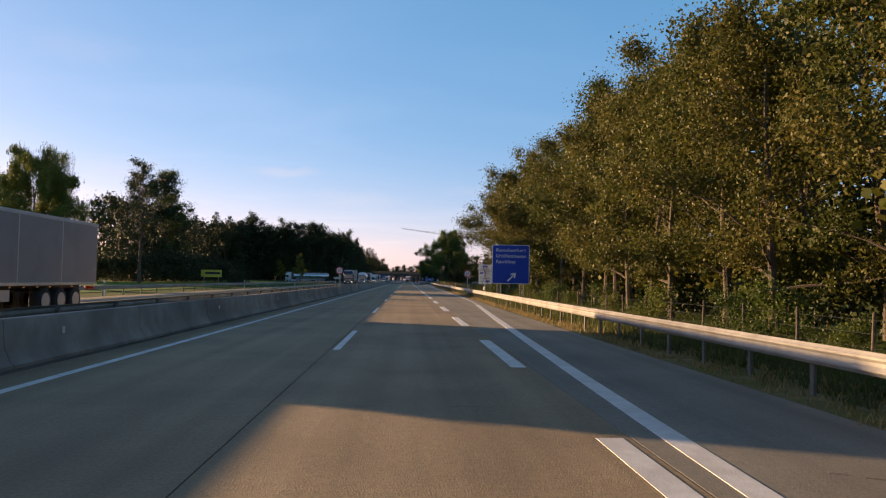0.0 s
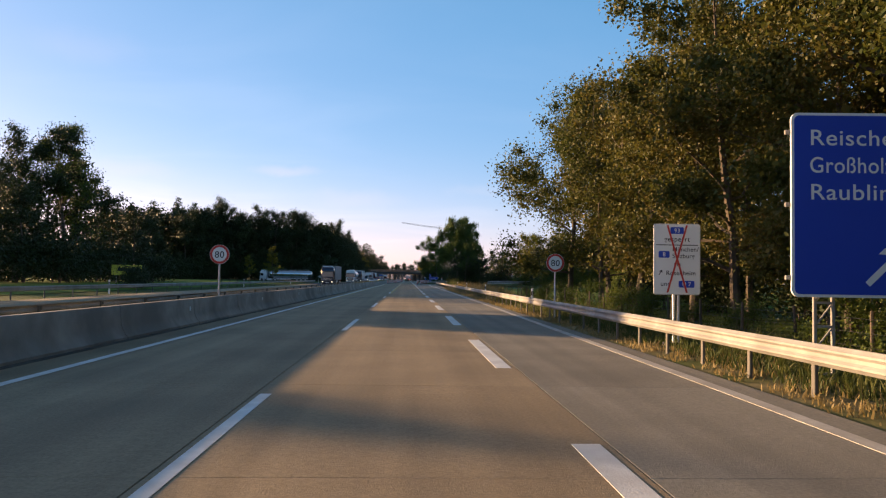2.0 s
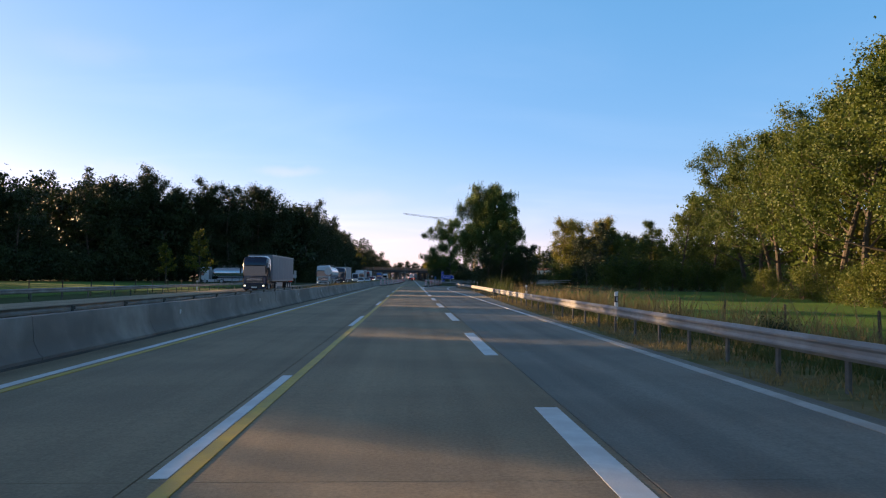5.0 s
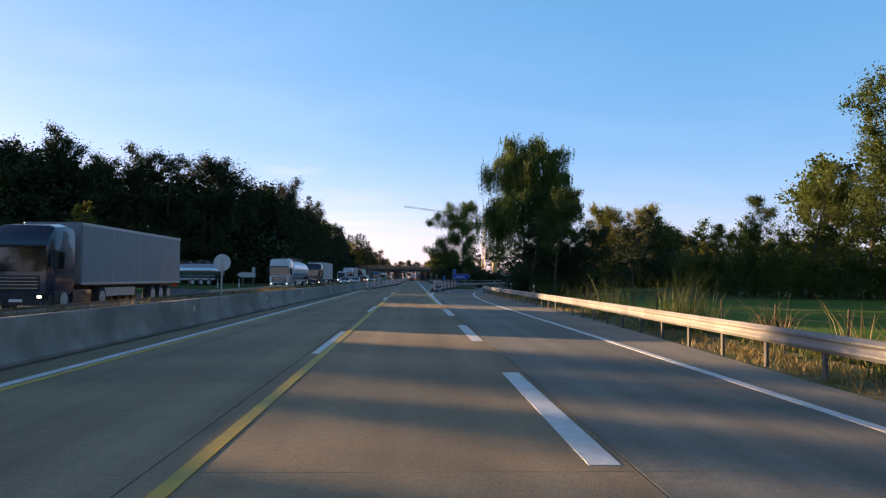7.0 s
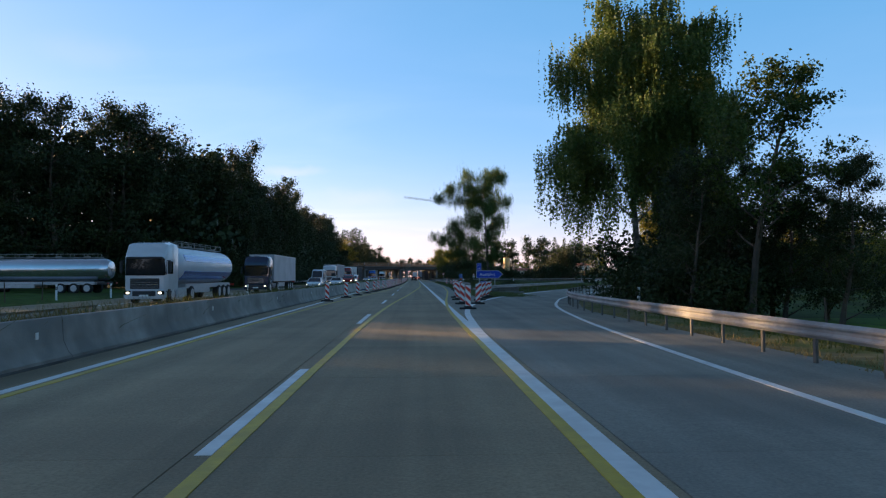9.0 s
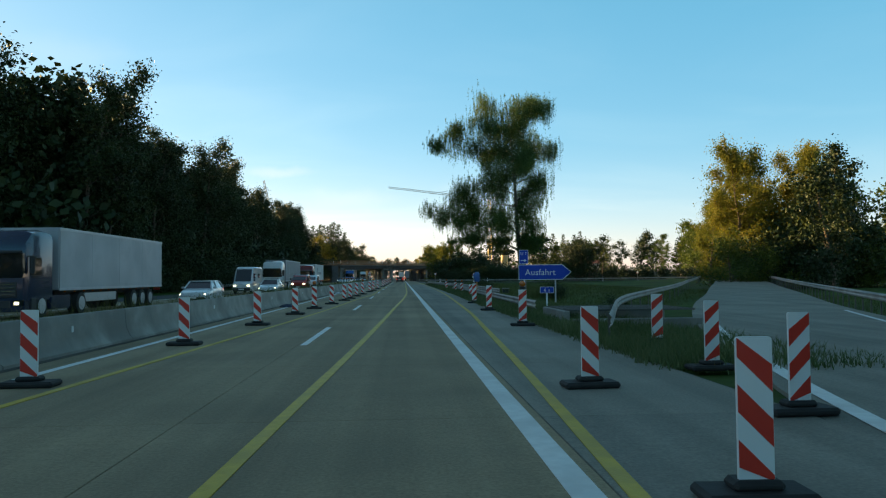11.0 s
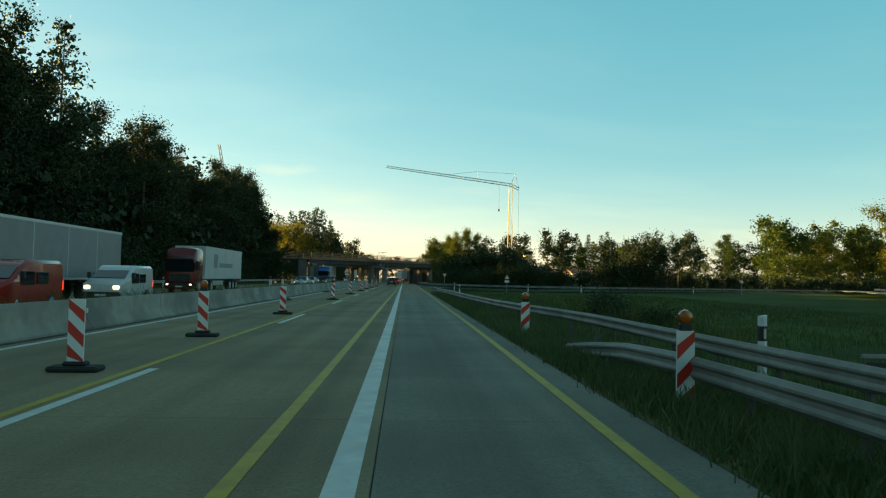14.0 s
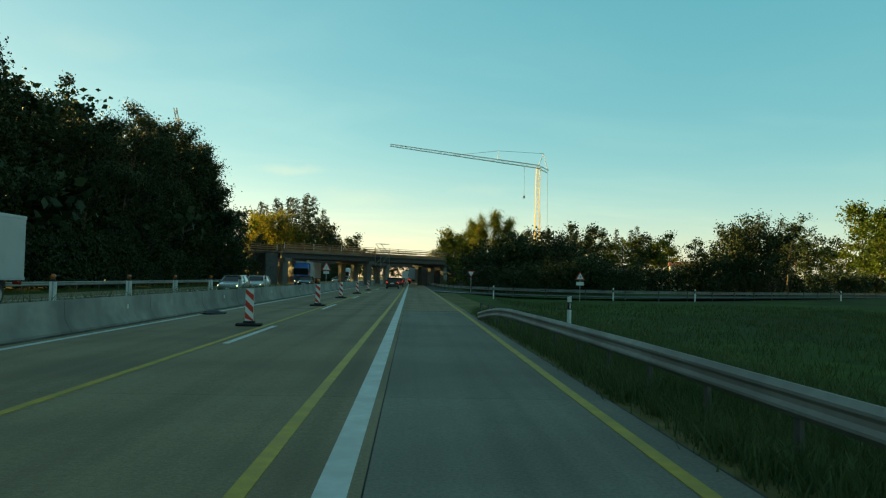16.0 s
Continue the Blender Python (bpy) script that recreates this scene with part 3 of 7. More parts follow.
for k in range(92):
    y = -20 + 6 * k
    turn = math.degrees(math.atan2(-(barrier_x(y + 3) - barrier_x(y - 3)), 6.0))
    part("barrier_element", element, None, barrier, m=pose(barrier_x(y) + 0.008 * math.sin(7.1 * k), y, 0.0, 0, 0, turn))
g = Geo()
g.sweep([(-6.72, 529, 0), (-6.72, 900, 0)], profile)
part("barrier_element", g, BARRIER, barrier)
g = Geo()
g.box(0, 0, 0, 0.02, 0.10, 0.13, 0.006)
reflector = g.mesh("reflector", WHITE)
for k in range(40):
    y = -8 + 11.5 * k
    part("reflector", reflector, None, barrier, m=pose(barrier_x(y) + 0.135, y, 0.52))

dirt = plain("dirt along the barrier foot", (0.06, 0.052, 0.042), rough=0.95, vary=0.4, scale=3, second=(0.11, 0.095, 0.075), second_scale=0.8, bump=0.6, bump_scale=30)
g = Geo()
g.sweep([(barrier_x(y) + 0.37 + 0.015 * math.sin(y * 1.7) + 0.01 * math.sin(y * 5.3), y, 0.004) for y in range(-20, 520, 2)], [(-0.07, -0.003), (0.05, -0.003), (0.03, 0.012), (-0.07, 0.02)])
tagged(part("gutter", g, dirt), "dark dirt lying along the foot of the barrier", "gutter", kind="structure")

BEAM = [(0.0, -0.155), (0.018, -0.15), (0.045, -0.115), (0.07, -0.095), (0.07, -0.065), (0.035, -0.025), (0.035, 0.025), (0.07, 0.065), (0.07, 0.095), (0.045, 0.115), (0.018, 0.15), (0.0, 0.155),
        (-0.006, 0.15), (0.012, 0.14), (0.036, 0.108), (0.06, 0.09), (0.06, 0.07), (0.026, 0.025), (0.026, -0.025), (0.06, -0.07), (0.06, -0.09), (0.036, -0.108), (0.012, -0.14), (-0.006, -0.15)]
g = Geo()
g.box(0, 0, 0.22, 0.055, 0.10, 1.0, 0.008)
g.box(-0.03, 0, 0.66, 0.10, 0.05, 0.10, 0.006)
rail_post = g.mesh("post", POST_STEEL)


def guard_rail(points, label, side=-1, spacing=2.0, top=0.75, down=(False, False), group="guard rails"):
    """A W-beam on posts. side -1: its face looks to the left of the way."""
    ob = thing("guard_rail", label, "guard rail", group)
    path = smooth_path([(p[0], p[1], p[2] if len(p) > 2 else 0.0) for p in points], 2.0)
    beam = [Vector((p.x, p.y, p.z + top - 0.155)) for p in path]
    for end, ids in ((down[0], (0, 1, 2)), (down[1], (-1, -2, -3))):
        if end:
            for i, dz in zip(ids, (-0.42, -0.22, -0.06)):
                beam[i].z += dz
    g = Geo()
    prof = [(side * u, w) for u, w in BEAM]
    g.sweep(beam, prof if side > 0 else prof[::-1])
    part("beam", g, STEEL, ob, smooth=True)
    for p, turn in every(path, spacing, 1.4):
        part("post", rail_post, None, ob, m=pose(p.x, p.y, p.z + top - 0.75, 0, 0, turn) @ pose(-0.045 * side, 0, 0, 0, 0, 0 if side > 0 else 180))
    return ob


guard_rail([(5.35, -14), (5.42, 20), (5.6, 70), (5.95, 125), (6.2, 165), (6.8, 200), (6.95, 228), (7.5, 243), (8.9, 252), (10.9, 259.5), (14.0, 268), (17.8, 277), (22.3, 287, 0.05), (29.3, 302, 0.1), (38.3, 322, 0.25), (49.3, 346, 0.45), (62, 375, 0.6)],
           "long galvanised steel guard rail beside lane and exit ramp")
guard_rail([(5.3, 279.5), (5.55, 296), (5.8, 312), (5.85, 323), (5.6, 333)], "galvanised steel guard rail behind striped beacons", top=0.62, down=(False, True))
guard_rail([(6.9, 301.5), (7.1, 312), (7.2, 325), (7.12, 337), (6.65, 342), (6.1, 347.5), (5.75, 356), (5.55, 365), (5.4, 374), (4.72, 389)], "curving galvanised steel guard rail in the grass", top=0.70, down=(False, True))
guard_rail([(5.4, 520), (5.6, 480), (7.6, 449), (12.5, 436), (20.5, 431.5), (32, 435.5), (50, 448), (77, 469), (117, 497)], "steel guard rail along the joining slip road", spacing=4.0)
guard_rail([(4.8, 268, -0.05), (8.6, 279.5), (13.8, 291.5), (21.3, 307, 0.1), (30.3, 327, 0.25), (41.3, 351, 0.45), (54, 380, 0.6), (76, 428, 0.7)], "steel guard rail on the inner side of the exit ramp", side=1, spacing=4.0)
guard_rail([(-10.25, -40), (-10.25, 232)], "steel guard rail along the median", side=-1, spacing=4.0, top=0.72)
guard_rail([(-23.6, -40), (-23.6, 235)], "steel guard rail beyond the opposite carriageway", side=1, spacing=4.0)
guard_rail([(-24.2, 345), (-23.8, 470)], "steel guard rail in front of the dark wood", side=1, spacing=4.0)

# ---- trees, bushes and grass ----


def leaves_mesh(name, centres, sizes, material, rng, droop=0.0):
    """Many small folded leaves: quads of four corners, each an island of its own."""
    n = len(centres)
    a = rng.normal(size=(n, 3))
    a[:, 2] -= droop
    a /= np.linalg.norm(a, axis=1)[:, None]
    b = np.cross(a, rng.normal(size=(n, 3)))
    b /= np.linalg.norm(b, axis=1)[:, None]
    c = np.cross(a, b)
    s = np.asarray(sizes)[:, None]
    v = np.empty((n, 4, 3))
    v[:, 0] = centres - a * s * 0.5
    v[:, 1] = centres + b * s * 0.34 + c * s * 0.10
    v[:, 2] = centres + a * s * 0.5
    v[:, 3] = centres - b * s * 0.34 + c * s * 0.10
    me = bpy.data.meshes.new(name)
    me.vertices.add(4 * n)
    me.vertices.foreach_set("co", v.reshape(-1))
    me.loops.add(4 * n)
    me.loops.foreach_set("vertex_index", np.arange(4 * n, dtype=np.int32))
    me.polygons.add(n)
    me.polygons.foreach_set("loop_start", np.arange(0, 4 * n, 4, dtype=np.int32))
    me.polygons.foreach_set("loop_total", np.full(n, 4, dtype=np.int32))
    me.materials.append(material)
    me.update(calc_edges=True)
    return me


def bend(start, direction, length, rng, n=5, wander=0.18, lift=0.0):
    """A branch's line of points."""
    pts, d = [np.array(start, float)], np.array(direction, float)
    d /= np.linalg.norm(d)
    for _ in range(n):
        d = d + rng.normal(size=3) * wander + np.array((0, 0, lift))
        d /= np.linalg.norm(d)
        pts.append(pts[-1] + d * length / n)
    return pts


def broadleaf(seed, height, radius, leaves, size, leaf_mat, bark=BARK, clear=0.22, name="tree", label="", group="trees", lean=0.0, limbs=15, spread=0.75, category="tree", stems=1, trunk_r=None, lift=0.05, twigs=2, low=0.0, clump=0.0):
    """A tapered trunk with limbs and twigs; leaf clumps at their ends leave an uneven outline with gaps."""
    rng = np.random.default_rng(seed)
    wood, tips = Geo(), []
    r0 = trunk_r or (0.012 * height + 0.05)
    for s in range(stems):
        top = height * (0.9 if stems == 1 else rng.uniform(0.7, 0.95))
        off = rng.normal(size=2) * (0.0 if stems == 1 else radius * 0.15)
        axis = bend((off[0], off[1], -0.3), (lean + off[0] * 0.15, off[1] * 0.15, 1), top, rng, 7, 0.07, 0.05)
        wood.tube(axis, [r0 * (1.25 if i == 0 else 1 - 0.86 * i / 7) for i in range(8)], 8)
        for k in range(limbs):
            f = clear + (0.97 - clear) * ((k + rng.uniform(0, 0.8)) / limbs)
            i = min(6, int(f * 7))
            p = axis[i] + (axis[i + 1] - axis[i]) * (f * 7 - i)
            ang = k * 2.4 + rng.uniform(-0.5, 0.5)
            reach = radius * (1.0 - 0.55 * max(0.0, f - 0.45) / 0.55) * rng.uniform(0.7, 1.1)
            if low:
                reach *= 0.5 + 0.5 * min(1.0, f / 0.4)
            up = 0.25 + 0.9 * f * rng.uniform(0.5, 1.2)
            br = bend(p, (math.cos(ang), math.sin(ang), up), reach * 1.1, rng, 4, 0.2, lift)
            rr = r0 * (1 - 0.8 * f) * 0.45
            wood.tube(br, [rr, rr * 0.75, rr * 0.5, rr * 0.33, rr * 0.15], 5, cap=False)
            for j in (2, 3, 4):
                tips.append((br[j], 0.55 + 0.15 * j))
                for _ in range(twigs):
                    d = rng.normal(size=3)
                    d[2] = abs(d[2]) * 0.5
                    tw = bend(br[j], d + (br[j] - br[j - 1]) * 0.7, reach * 0.38, rng, 2, 0.25)
                    wood.tube(tw, [rr * 0.3, rr * 0.2, rr * 0.06], 3, cap=False)
                    tips.append((tw[-1], 0.75))
                    tips.append((tw[1], 0.6))
        tips.append((axis[-1], 0.8))
    P = np.array([t[0] for t in tips])
    R = np.array([t[1] for t in tips])
    share = rng.gamma(clump, 1.0, len(P)) if clump else np.ones(len(P))
    pick = rng.choice(len(P), leaves, p=share / share.sum())
    q = rng.normal(size=(leaves, 3))
    q *= (np.minimum(np.abs(rng.normal(size=leaves)), 1.9) ** 0.8 / np.maximum(np.linalg.norm(q, axis=1), 0.1))[:, None]
    c = P[pick] + q * (R[pick] * radius * 0.22 * spread / 0.75)[:, None] * np.array((1, 1, 0.8))
    c = c[c[:, 2] > 0.15 + low * np.hypot(c[:, 0], c[:, 1])]
    crown = leaves_mesh("crown", c, size * rng.uniform(0.6, 1.35, len(c)), leaf_mat, rng)
    ob = thing(name, label, category, group)
    part("trunk", wood, bark, ob, smooth=True)
    part("crown", crown, None, ob)
    return ob


def spruce(seed, height, radius, leaves, label, group="wood"):
    rng = np.random.default_rng(seed)
    wood = Geo()
    wood.tube([(0, 0, -0.3), (0, 0, height * 0.5), (0.05, 0.03, height)], [0.2, 0.13, 0.02], 7)
    rows_, arms = 24, 8
    reach_of = rng.uniform(0.6, 1.12, (rows_, arms))
    turn_of = rng.uniform(0, 2 * math.pi, (rows_, arms)) * 0.25 + np.arange(arms)[None] * (2 * math.pi / arms) + np.arange(rows_)[:, None] * 1.3
    rise_of = rng.normal(size=(rows_, arms)) * 0.016
    i = np.minimum((rng.uniform(0.0, 1.0, leaves) ** 1.15 * rows_).astype(int), rows_ - 1)
    k = rng.integers(0, arms, leaves)
    whorl = np.clip(0.05 + 0.95 * (i + 0.5) / rows_ + rise_of[i, k], 0.02, 0.99)
    u = rng.uniform(0.02, 1, leaves) ** 0.6
    r = radius * (1 - whorl * 0.97) ** 0.5 * reach_of[i, k] * u
    ang = turn_of[i, k] + rng.normal(size=leaves) * 0.20 * (1.15 - 0.5 * u)
    c = np.stack([r * np.cos(ang), r * np.sin(ang), height * whorl - r * 0.30 + 0.14 * r * u + rng.normal(size=leaves) * 0.22], 1)
    c[:, 2] = np.maximum(c[:, 2], 0.3)
    ob = thing("spruce_tree", label, "tree", group)
    part("trunk", wood, BARK, ob)
    part("crown", leaves_mesh("crown", c, rng.uniform(0.34, 0.7, leaves) * (0.6 + 0.5 * (1 - whorl)), NEEDLES, rng, 0.5), None, ob)
    return ob


def weeping_birch(seed, height, radius, strands, per, label, base_z=0.28, lean=0.1, leaf=0.2, low=0.0, crown=(0.0, 6.0, 12.5, 8.5), even=0.9, shear=0.0, hang=2.8, balance=0.0, rise=0.85, first=0.0, tries=9):
    """A birch: slender bent trunk, rising limbs and hanging strands of small leaves."""
    rng = np.random.default_rng(seed)
    wood, starts = Geo(), []
    axis = bend((0, 0, -0.4), (-lean, 0, 1), height * 0.95, rng, 9, 0.05, 0.06)
    wood.tube(axis, [0.28 * (1 - 0.93 * (i / 9) ** 0.8) + 0.01 for i in range(10)], 9)
    for k in range(26):
        f = base_z + (0.96 - base_z) * (k + rng.uniform(0, 0.9)) / 26
        i = min(8, int(f * 9))
        p = axis[i] + (axis[i + 1] - axis[i]) * (f * 9 - i)
        ang = first + 2.4 * k + rng.uniform(-0.4, 0.4)
        reach = radius * rng.uniform(1.0, 1.3)
        for _ in range(tries):
            br = bend(p, (math.cos(ang), math.sin(ang), rise), reach * 1.15, rng, 5, 0.12, -0.10)
            e = br[-1]
            if ((e[0] - crown[0] - shear * (e[2] - crown[2])) / crown[1]) ** 2 + (e[1] / crown[1]) ** 2 + ((e[2] - crown[2]) / crown[3]) ** 2 < 0.92:
                break
            reach *= 0.86
        rr = 0.11 * (1.1 - f)
        wood.tube(br, [rr, rr * 0.8, rr * 0.6, rr * 0.42, rr * 0.28, rr * 0.1], 5, cap=False)
        starts += br[2:] + [br[3] + rng.normal(size=3) * 0.5, br[4] + rng.normal(size=3) * 0.6]
        for j in (2, 3, 4):
            tw = bend(br[j], rng.normal(size=3) + np.array((math.cos(ang), math.sin(ang), 0.3)), reach * 0.45, rng, 3, 0.2, -0.1)
            wood.tube(tw, [rr * 0.3, rr * 0.22, rr * 0.14, rr * 0.05], 3, cap=False)
            starts += tw[1:]
    S = np.array(starts)
    near = (np.linalg.norm(S[:, None] - S[None], axis=2) < 1.4).sum(1)
    share = rng.gamma(even, 1.0, len(S)) / near ** balance
    pick = rng.choice(len(S), strands, p=share / share.sum())
    pos = S[pick] + rng.normal(size=(strands, 3)) * 0.38
    length = np.clip(rng.uniform(0.4, hang, len(S))[pick] * rng.uniform(0.4, 1.0, strands), 0.1, np.maximum(0.1, pos[:, 2] - low))
    k = np.linspace(0, 1, per)
    c = pos[:, None, :] + np.stack([np.zeros((strands, per)), np.zeros((strands, per)), -length[:, None] * k[None]], 2)
    c += rng.normal(size=c.shape) * np.array((0.035, 0.035, 0.05))
    c = c.reshape(-1, 3)
    ob = thing("birch_tree", label, "tree", "birches")
    part("trunk", wood, BIRCH_BARK, ob, smooth=True)
    part("crown", leaves_mesh("crown", c, leaf * rng.uniform(0.6, 1.3, len(c)), LEAF_BIRCH, rng, 0.9), None, ob)
    return ob


def put(ob, x, y, turn=0.0, size=1.0, tall=1.0, first=False, z=None):
    """Places a tree: the model itself, or a copy that shares its meshes."""
    zz = ground_height(x, y) if z is None else z
    m = pose(x, y, zz - 0.05, 0, 0, turn)
    o = ob if first else copy_thing(ob, m)
    o.matrix_basis = m @ Matrix.Diagonal((size, size, size * tall, 1))
    return o


rng = random.Random(5)
OAK = "tall oak at the wood's edge turning brown in autumn"
oaks = [broadleaf(11 + i, h, r, int(n * 2.1), 0.168, LEAF_OAK, clear=0.17, label=OAK, group="roadside wood", limbs=18, low=0.42, spread=0.7, clump=1.1)
        for i, (h, r, n) in enumerate(((17.5, 5.2, 15500), (16.0, 5.6, 15500), (18.5, 4.8, 15000)))]
back_oaks = [broadleaf(21 + i, h, r, 4300, 0.46, LEAF_OAK, clear=0.08, label="tall brown oak inside the roadside wood", group="roadside wood", limbs=14, twigs=1, spread=0.9)
             for i, (h, r) in enumerate(((17.5, 5.2), (18.0, 5.0)))]
greens = [broadleaf(31 + i, h, r, int(n * 1.5), 0.18, LEAF_GREEN, clear=0.2, spread=0.62, clump=1.1, label="tall green deciduous tree with sunlit leaves", group="grove by the field", limbs=16)
          for i, (h, r, n) in enumerate(((18.5, 5.0, 15000), (17.0, 5.4, 15000)))]
far_greens = [broadleaf(41 + i, h, r, 3600, 0.52, LEAF_GREEN, clear=0.04, label="green deciduous tree in the hedge row", group="grove by the field", limbs=14, twigs=1, spread=0.95)
              for i, (h, r) in enumerate(((18.5, 5.0), (17.0, 5.6)))]
darks = [broadleaf(51 + i, h, r, 6500, 0.41, LEAF_SHADED, clear=0.06, label="deciduous tree in the dense wood, backlit shade in its leaf colour", group="dark wood", limbs=15, twigs=1, spread=1.05)
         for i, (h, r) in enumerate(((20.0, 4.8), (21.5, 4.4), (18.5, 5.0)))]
edge_darks = [broadleaf(56 + i, h, r, 17000, 0.235, LEAF_SHADED, clear=0.04, label="tall tree at the edge of the dense wood, leaf colour darkened as backlit", group="dark wood", limbs=17, spread=0.88)
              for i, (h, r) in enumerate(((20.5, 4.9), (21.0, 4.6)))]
deep_darks = [broadleaf(61 + i, h, r, 1900, 0.66, LEAF_SHADED, clear=0.12, label="dark tree deep in the wood", group="dark wood", limbs=10, twigs=0, spread=1.2)
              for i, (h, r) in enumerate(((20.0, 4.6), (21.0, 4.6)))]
golds = [broadleaf(71 + i, h, r, 4200, 0.44, LEAF_GOLD, clear=0.08, label="deciduous tree glowing gold in the low sun", group="golden trees", limbs=13, twigs=1, spread=1.0)
         for i, (h, r) in enumerate(((16.0, 5.2), (14.0, 5.0)))]
far_gold = broadleaf(73, 15.5, 5.2, 1700, 0.7, LEAF_GOLD, clear=0.08, label="distant tree lit gold by the low sun", group="golden trees", limbs=10, twigs=0, spread=1.1)
near_gold = broadleaf(75, 17.5, 5.6, 27000, 0.22, LEAF_GOLD, clear=0.06, clump=1.2, label="tall tree with golden green sunlit leaves", group="golden trees", limbs=17, spread=0.8)
spruces = [spruce(91 + i, h, r, 3600, "dark bushy spruce in the wood") for i, (h, r) in enumerate(((23.0, 4.7), (20.0, 4.3)))]
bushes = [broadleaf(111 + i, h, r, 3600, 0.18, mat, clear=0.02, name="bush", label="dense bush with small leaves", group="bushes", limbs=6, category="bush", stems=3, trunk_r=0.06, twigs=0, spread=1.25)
          for i, (h, r, mat) in enumerate(((4.2, 2.4, LEAF_GREEN), (3.0, 2.2, LEAF_SHADED)))]
deep_bush = broadleaf(117, 3.0, 2.2, 1100, 0.34, LEAF_SHADED, clear=0.02, name="bush", label="dark bush in the wood", group="bushes", limbs=4, category="bush", stems=2, trunk_r=0.06, twigs=0, spread=1.25)
upright = broadleaf(119, 7.6, 2.6, 4200, 0.2, LEAF_SHADED, clear=0.03, name="bush", label="tall dark bush with upright twigs by the slip road", group="bushes", limbs=9, category="bush", stems=6, trunk_r=0.06, twigs=2, spread=0.7, lift=0.35)
ash_like = broadleaf(133, 10.5, 4.2, 3200, 0.24, LEAF_SHADED, clear=0.3, label="small sparse tree beside the dark bush", group="trees by the slip road", limbs=12, spread=0.6)
used = set()


def plant(kind, x, y, size=1.0, tall=1.0, turn=None, z=None):
    o = put(kind, x, y, rng.uniform(0, 360) if turn is None else turn, size, tall, kind.name not in used, z)
    used.add(kind.name)
    return o




def mass(name, trees, label):
    """Far trees that nobody could count, joined into one object."""
    co, li, tot, mi, mats, nv = [], [], [], [], [], 0
    for kind, x, y, size in trees:
        m = np.array(pose(x, y, ground_height(x, y) - 0.05, 0, 0, rng.uniform(0, 360)) @ Matrix.Scale(size, 4))
        for ch in kind.children:
            me = ch.data
            v = np.empty(len(me.vertices) * 3)
            me.vertices.foreach_get("co", v)
            co.append(v.reshape(-1, 3) @ m[:3, :3].T + m[:3, 3])
            a = np.empty(len(me.loops), dtype=np.int32)
            me.loops.foreach_get("vertex_index", a)
            li.append(a + nv)
            b = np.empty(len(me.polygons), dtype=np.int32)
            me.polygons.foreach_get("loop_total", b)
            tot.append(b)
            if me.materials[0] not in mats:
                mats.append(me.materials[0])
            mi.append(np.full(len(b), mats.index(me.materials[0]), dtype=np.int32))
            nv += len(me.vertices)
    co, li, tot, mi = np.concatenate(co), np.concatenate(li), np.concatenate(tot), np.concatenate(mi)
    me = bpy.data.meshes.new(name)
    me.vertices.add(len(co))
    me.vertices.foreach_set("co", co.reshape(-1))
    me.loops.add(len(li))
    me.loops.foreach_set("vertex_index", li)
    me.polygons.add(len(tot))
    me.polygons.foreach_set("loop_start", np.concatenate([[0], np.cumsum(tot)[:-1]]).astype(np.int32))
    me.polygons.foreach_set("loop_total", tot)
    for m_ in mats:
        me.materials.append(m_)
    me.polygons.foreach_set("material_index", mi)
    me.update(calc_edges=True)
    return tagged(new(name, me), label, "wood", kind="stuff")


# the roadside wood on the right
y = -22.0
while y < 106:
    k = rng.randrange(3)
    grow = 0.80 + 0.2 * min(1.0, max(0.0, (y - 25) / 30.0)) if y < 64 else 0.97 if y < 97 else 1.0
    plant(oaks[k], (13.6 if y < 51 or y > 97 else 15.0 if y < 64 else 14.0) + rng.uniform(-0.7, 0.9), y, grow * rng.uniform(0.93, 1.07))
    y += rng.uniform(4.4, 6.0)
for y in range(-24, 112, 9):
    plant(back_oaks[rng.randrange(2)] if y < 84 else oaks[rng.randrange(3)], 19.5 + rng.uniform(-1.5, 1.5), y + rng.uniform(-2, 2), rng.uniform(1.0, 1.15))
for y in range(-20, 112, 13):
    plant(rng.choice(back_oaks + darks) if y < 84 else oaks[0], 28 + rng.uniform(-2, 2), y + rng.uniform(-3, 3), rng.uniform(1.0, 1.15))
plant(oaks[1], 12.7, 106.5, 1.1, turn=200)
for y in range(-20, 112, 4):
    plant(bushes[1], 22.5 + rng.uniform(-1.5, 1.5), y + rng.uniform(-1.5, 1.5), rng.uniform(1.2, 1.8))
plant(oaks[0], 17.5, 112.5, 1.0)
plant(greens[0], 22, 114, 0.9)
# the grove behind the field
for i in range(14):
    k = i / 13.0
    plant(greens[i % 2], 28 + 28 * k + rng.uniform(-1.5, 1.5), 133 + 108 * k + rng.uniform(-2, 2), rng.uniform(1.3, 1.48))
    plant(rng.choice(far_greens + back_oaks), 37 + 28 * k + rng.uniform(-2, 2), 130 + 110 * k + rng.uniform(-3, 3), rng.uniform(1.2, 1.42))
for i in range(26):
    k = i / 25.0
    plant(bushes[0], 25.5 + 28 * k + rng.uniform(-1.2, 1.2), 131 + 108 * k + rng.uniform(-2, 2), rng.uniform(0.5, 0.95))
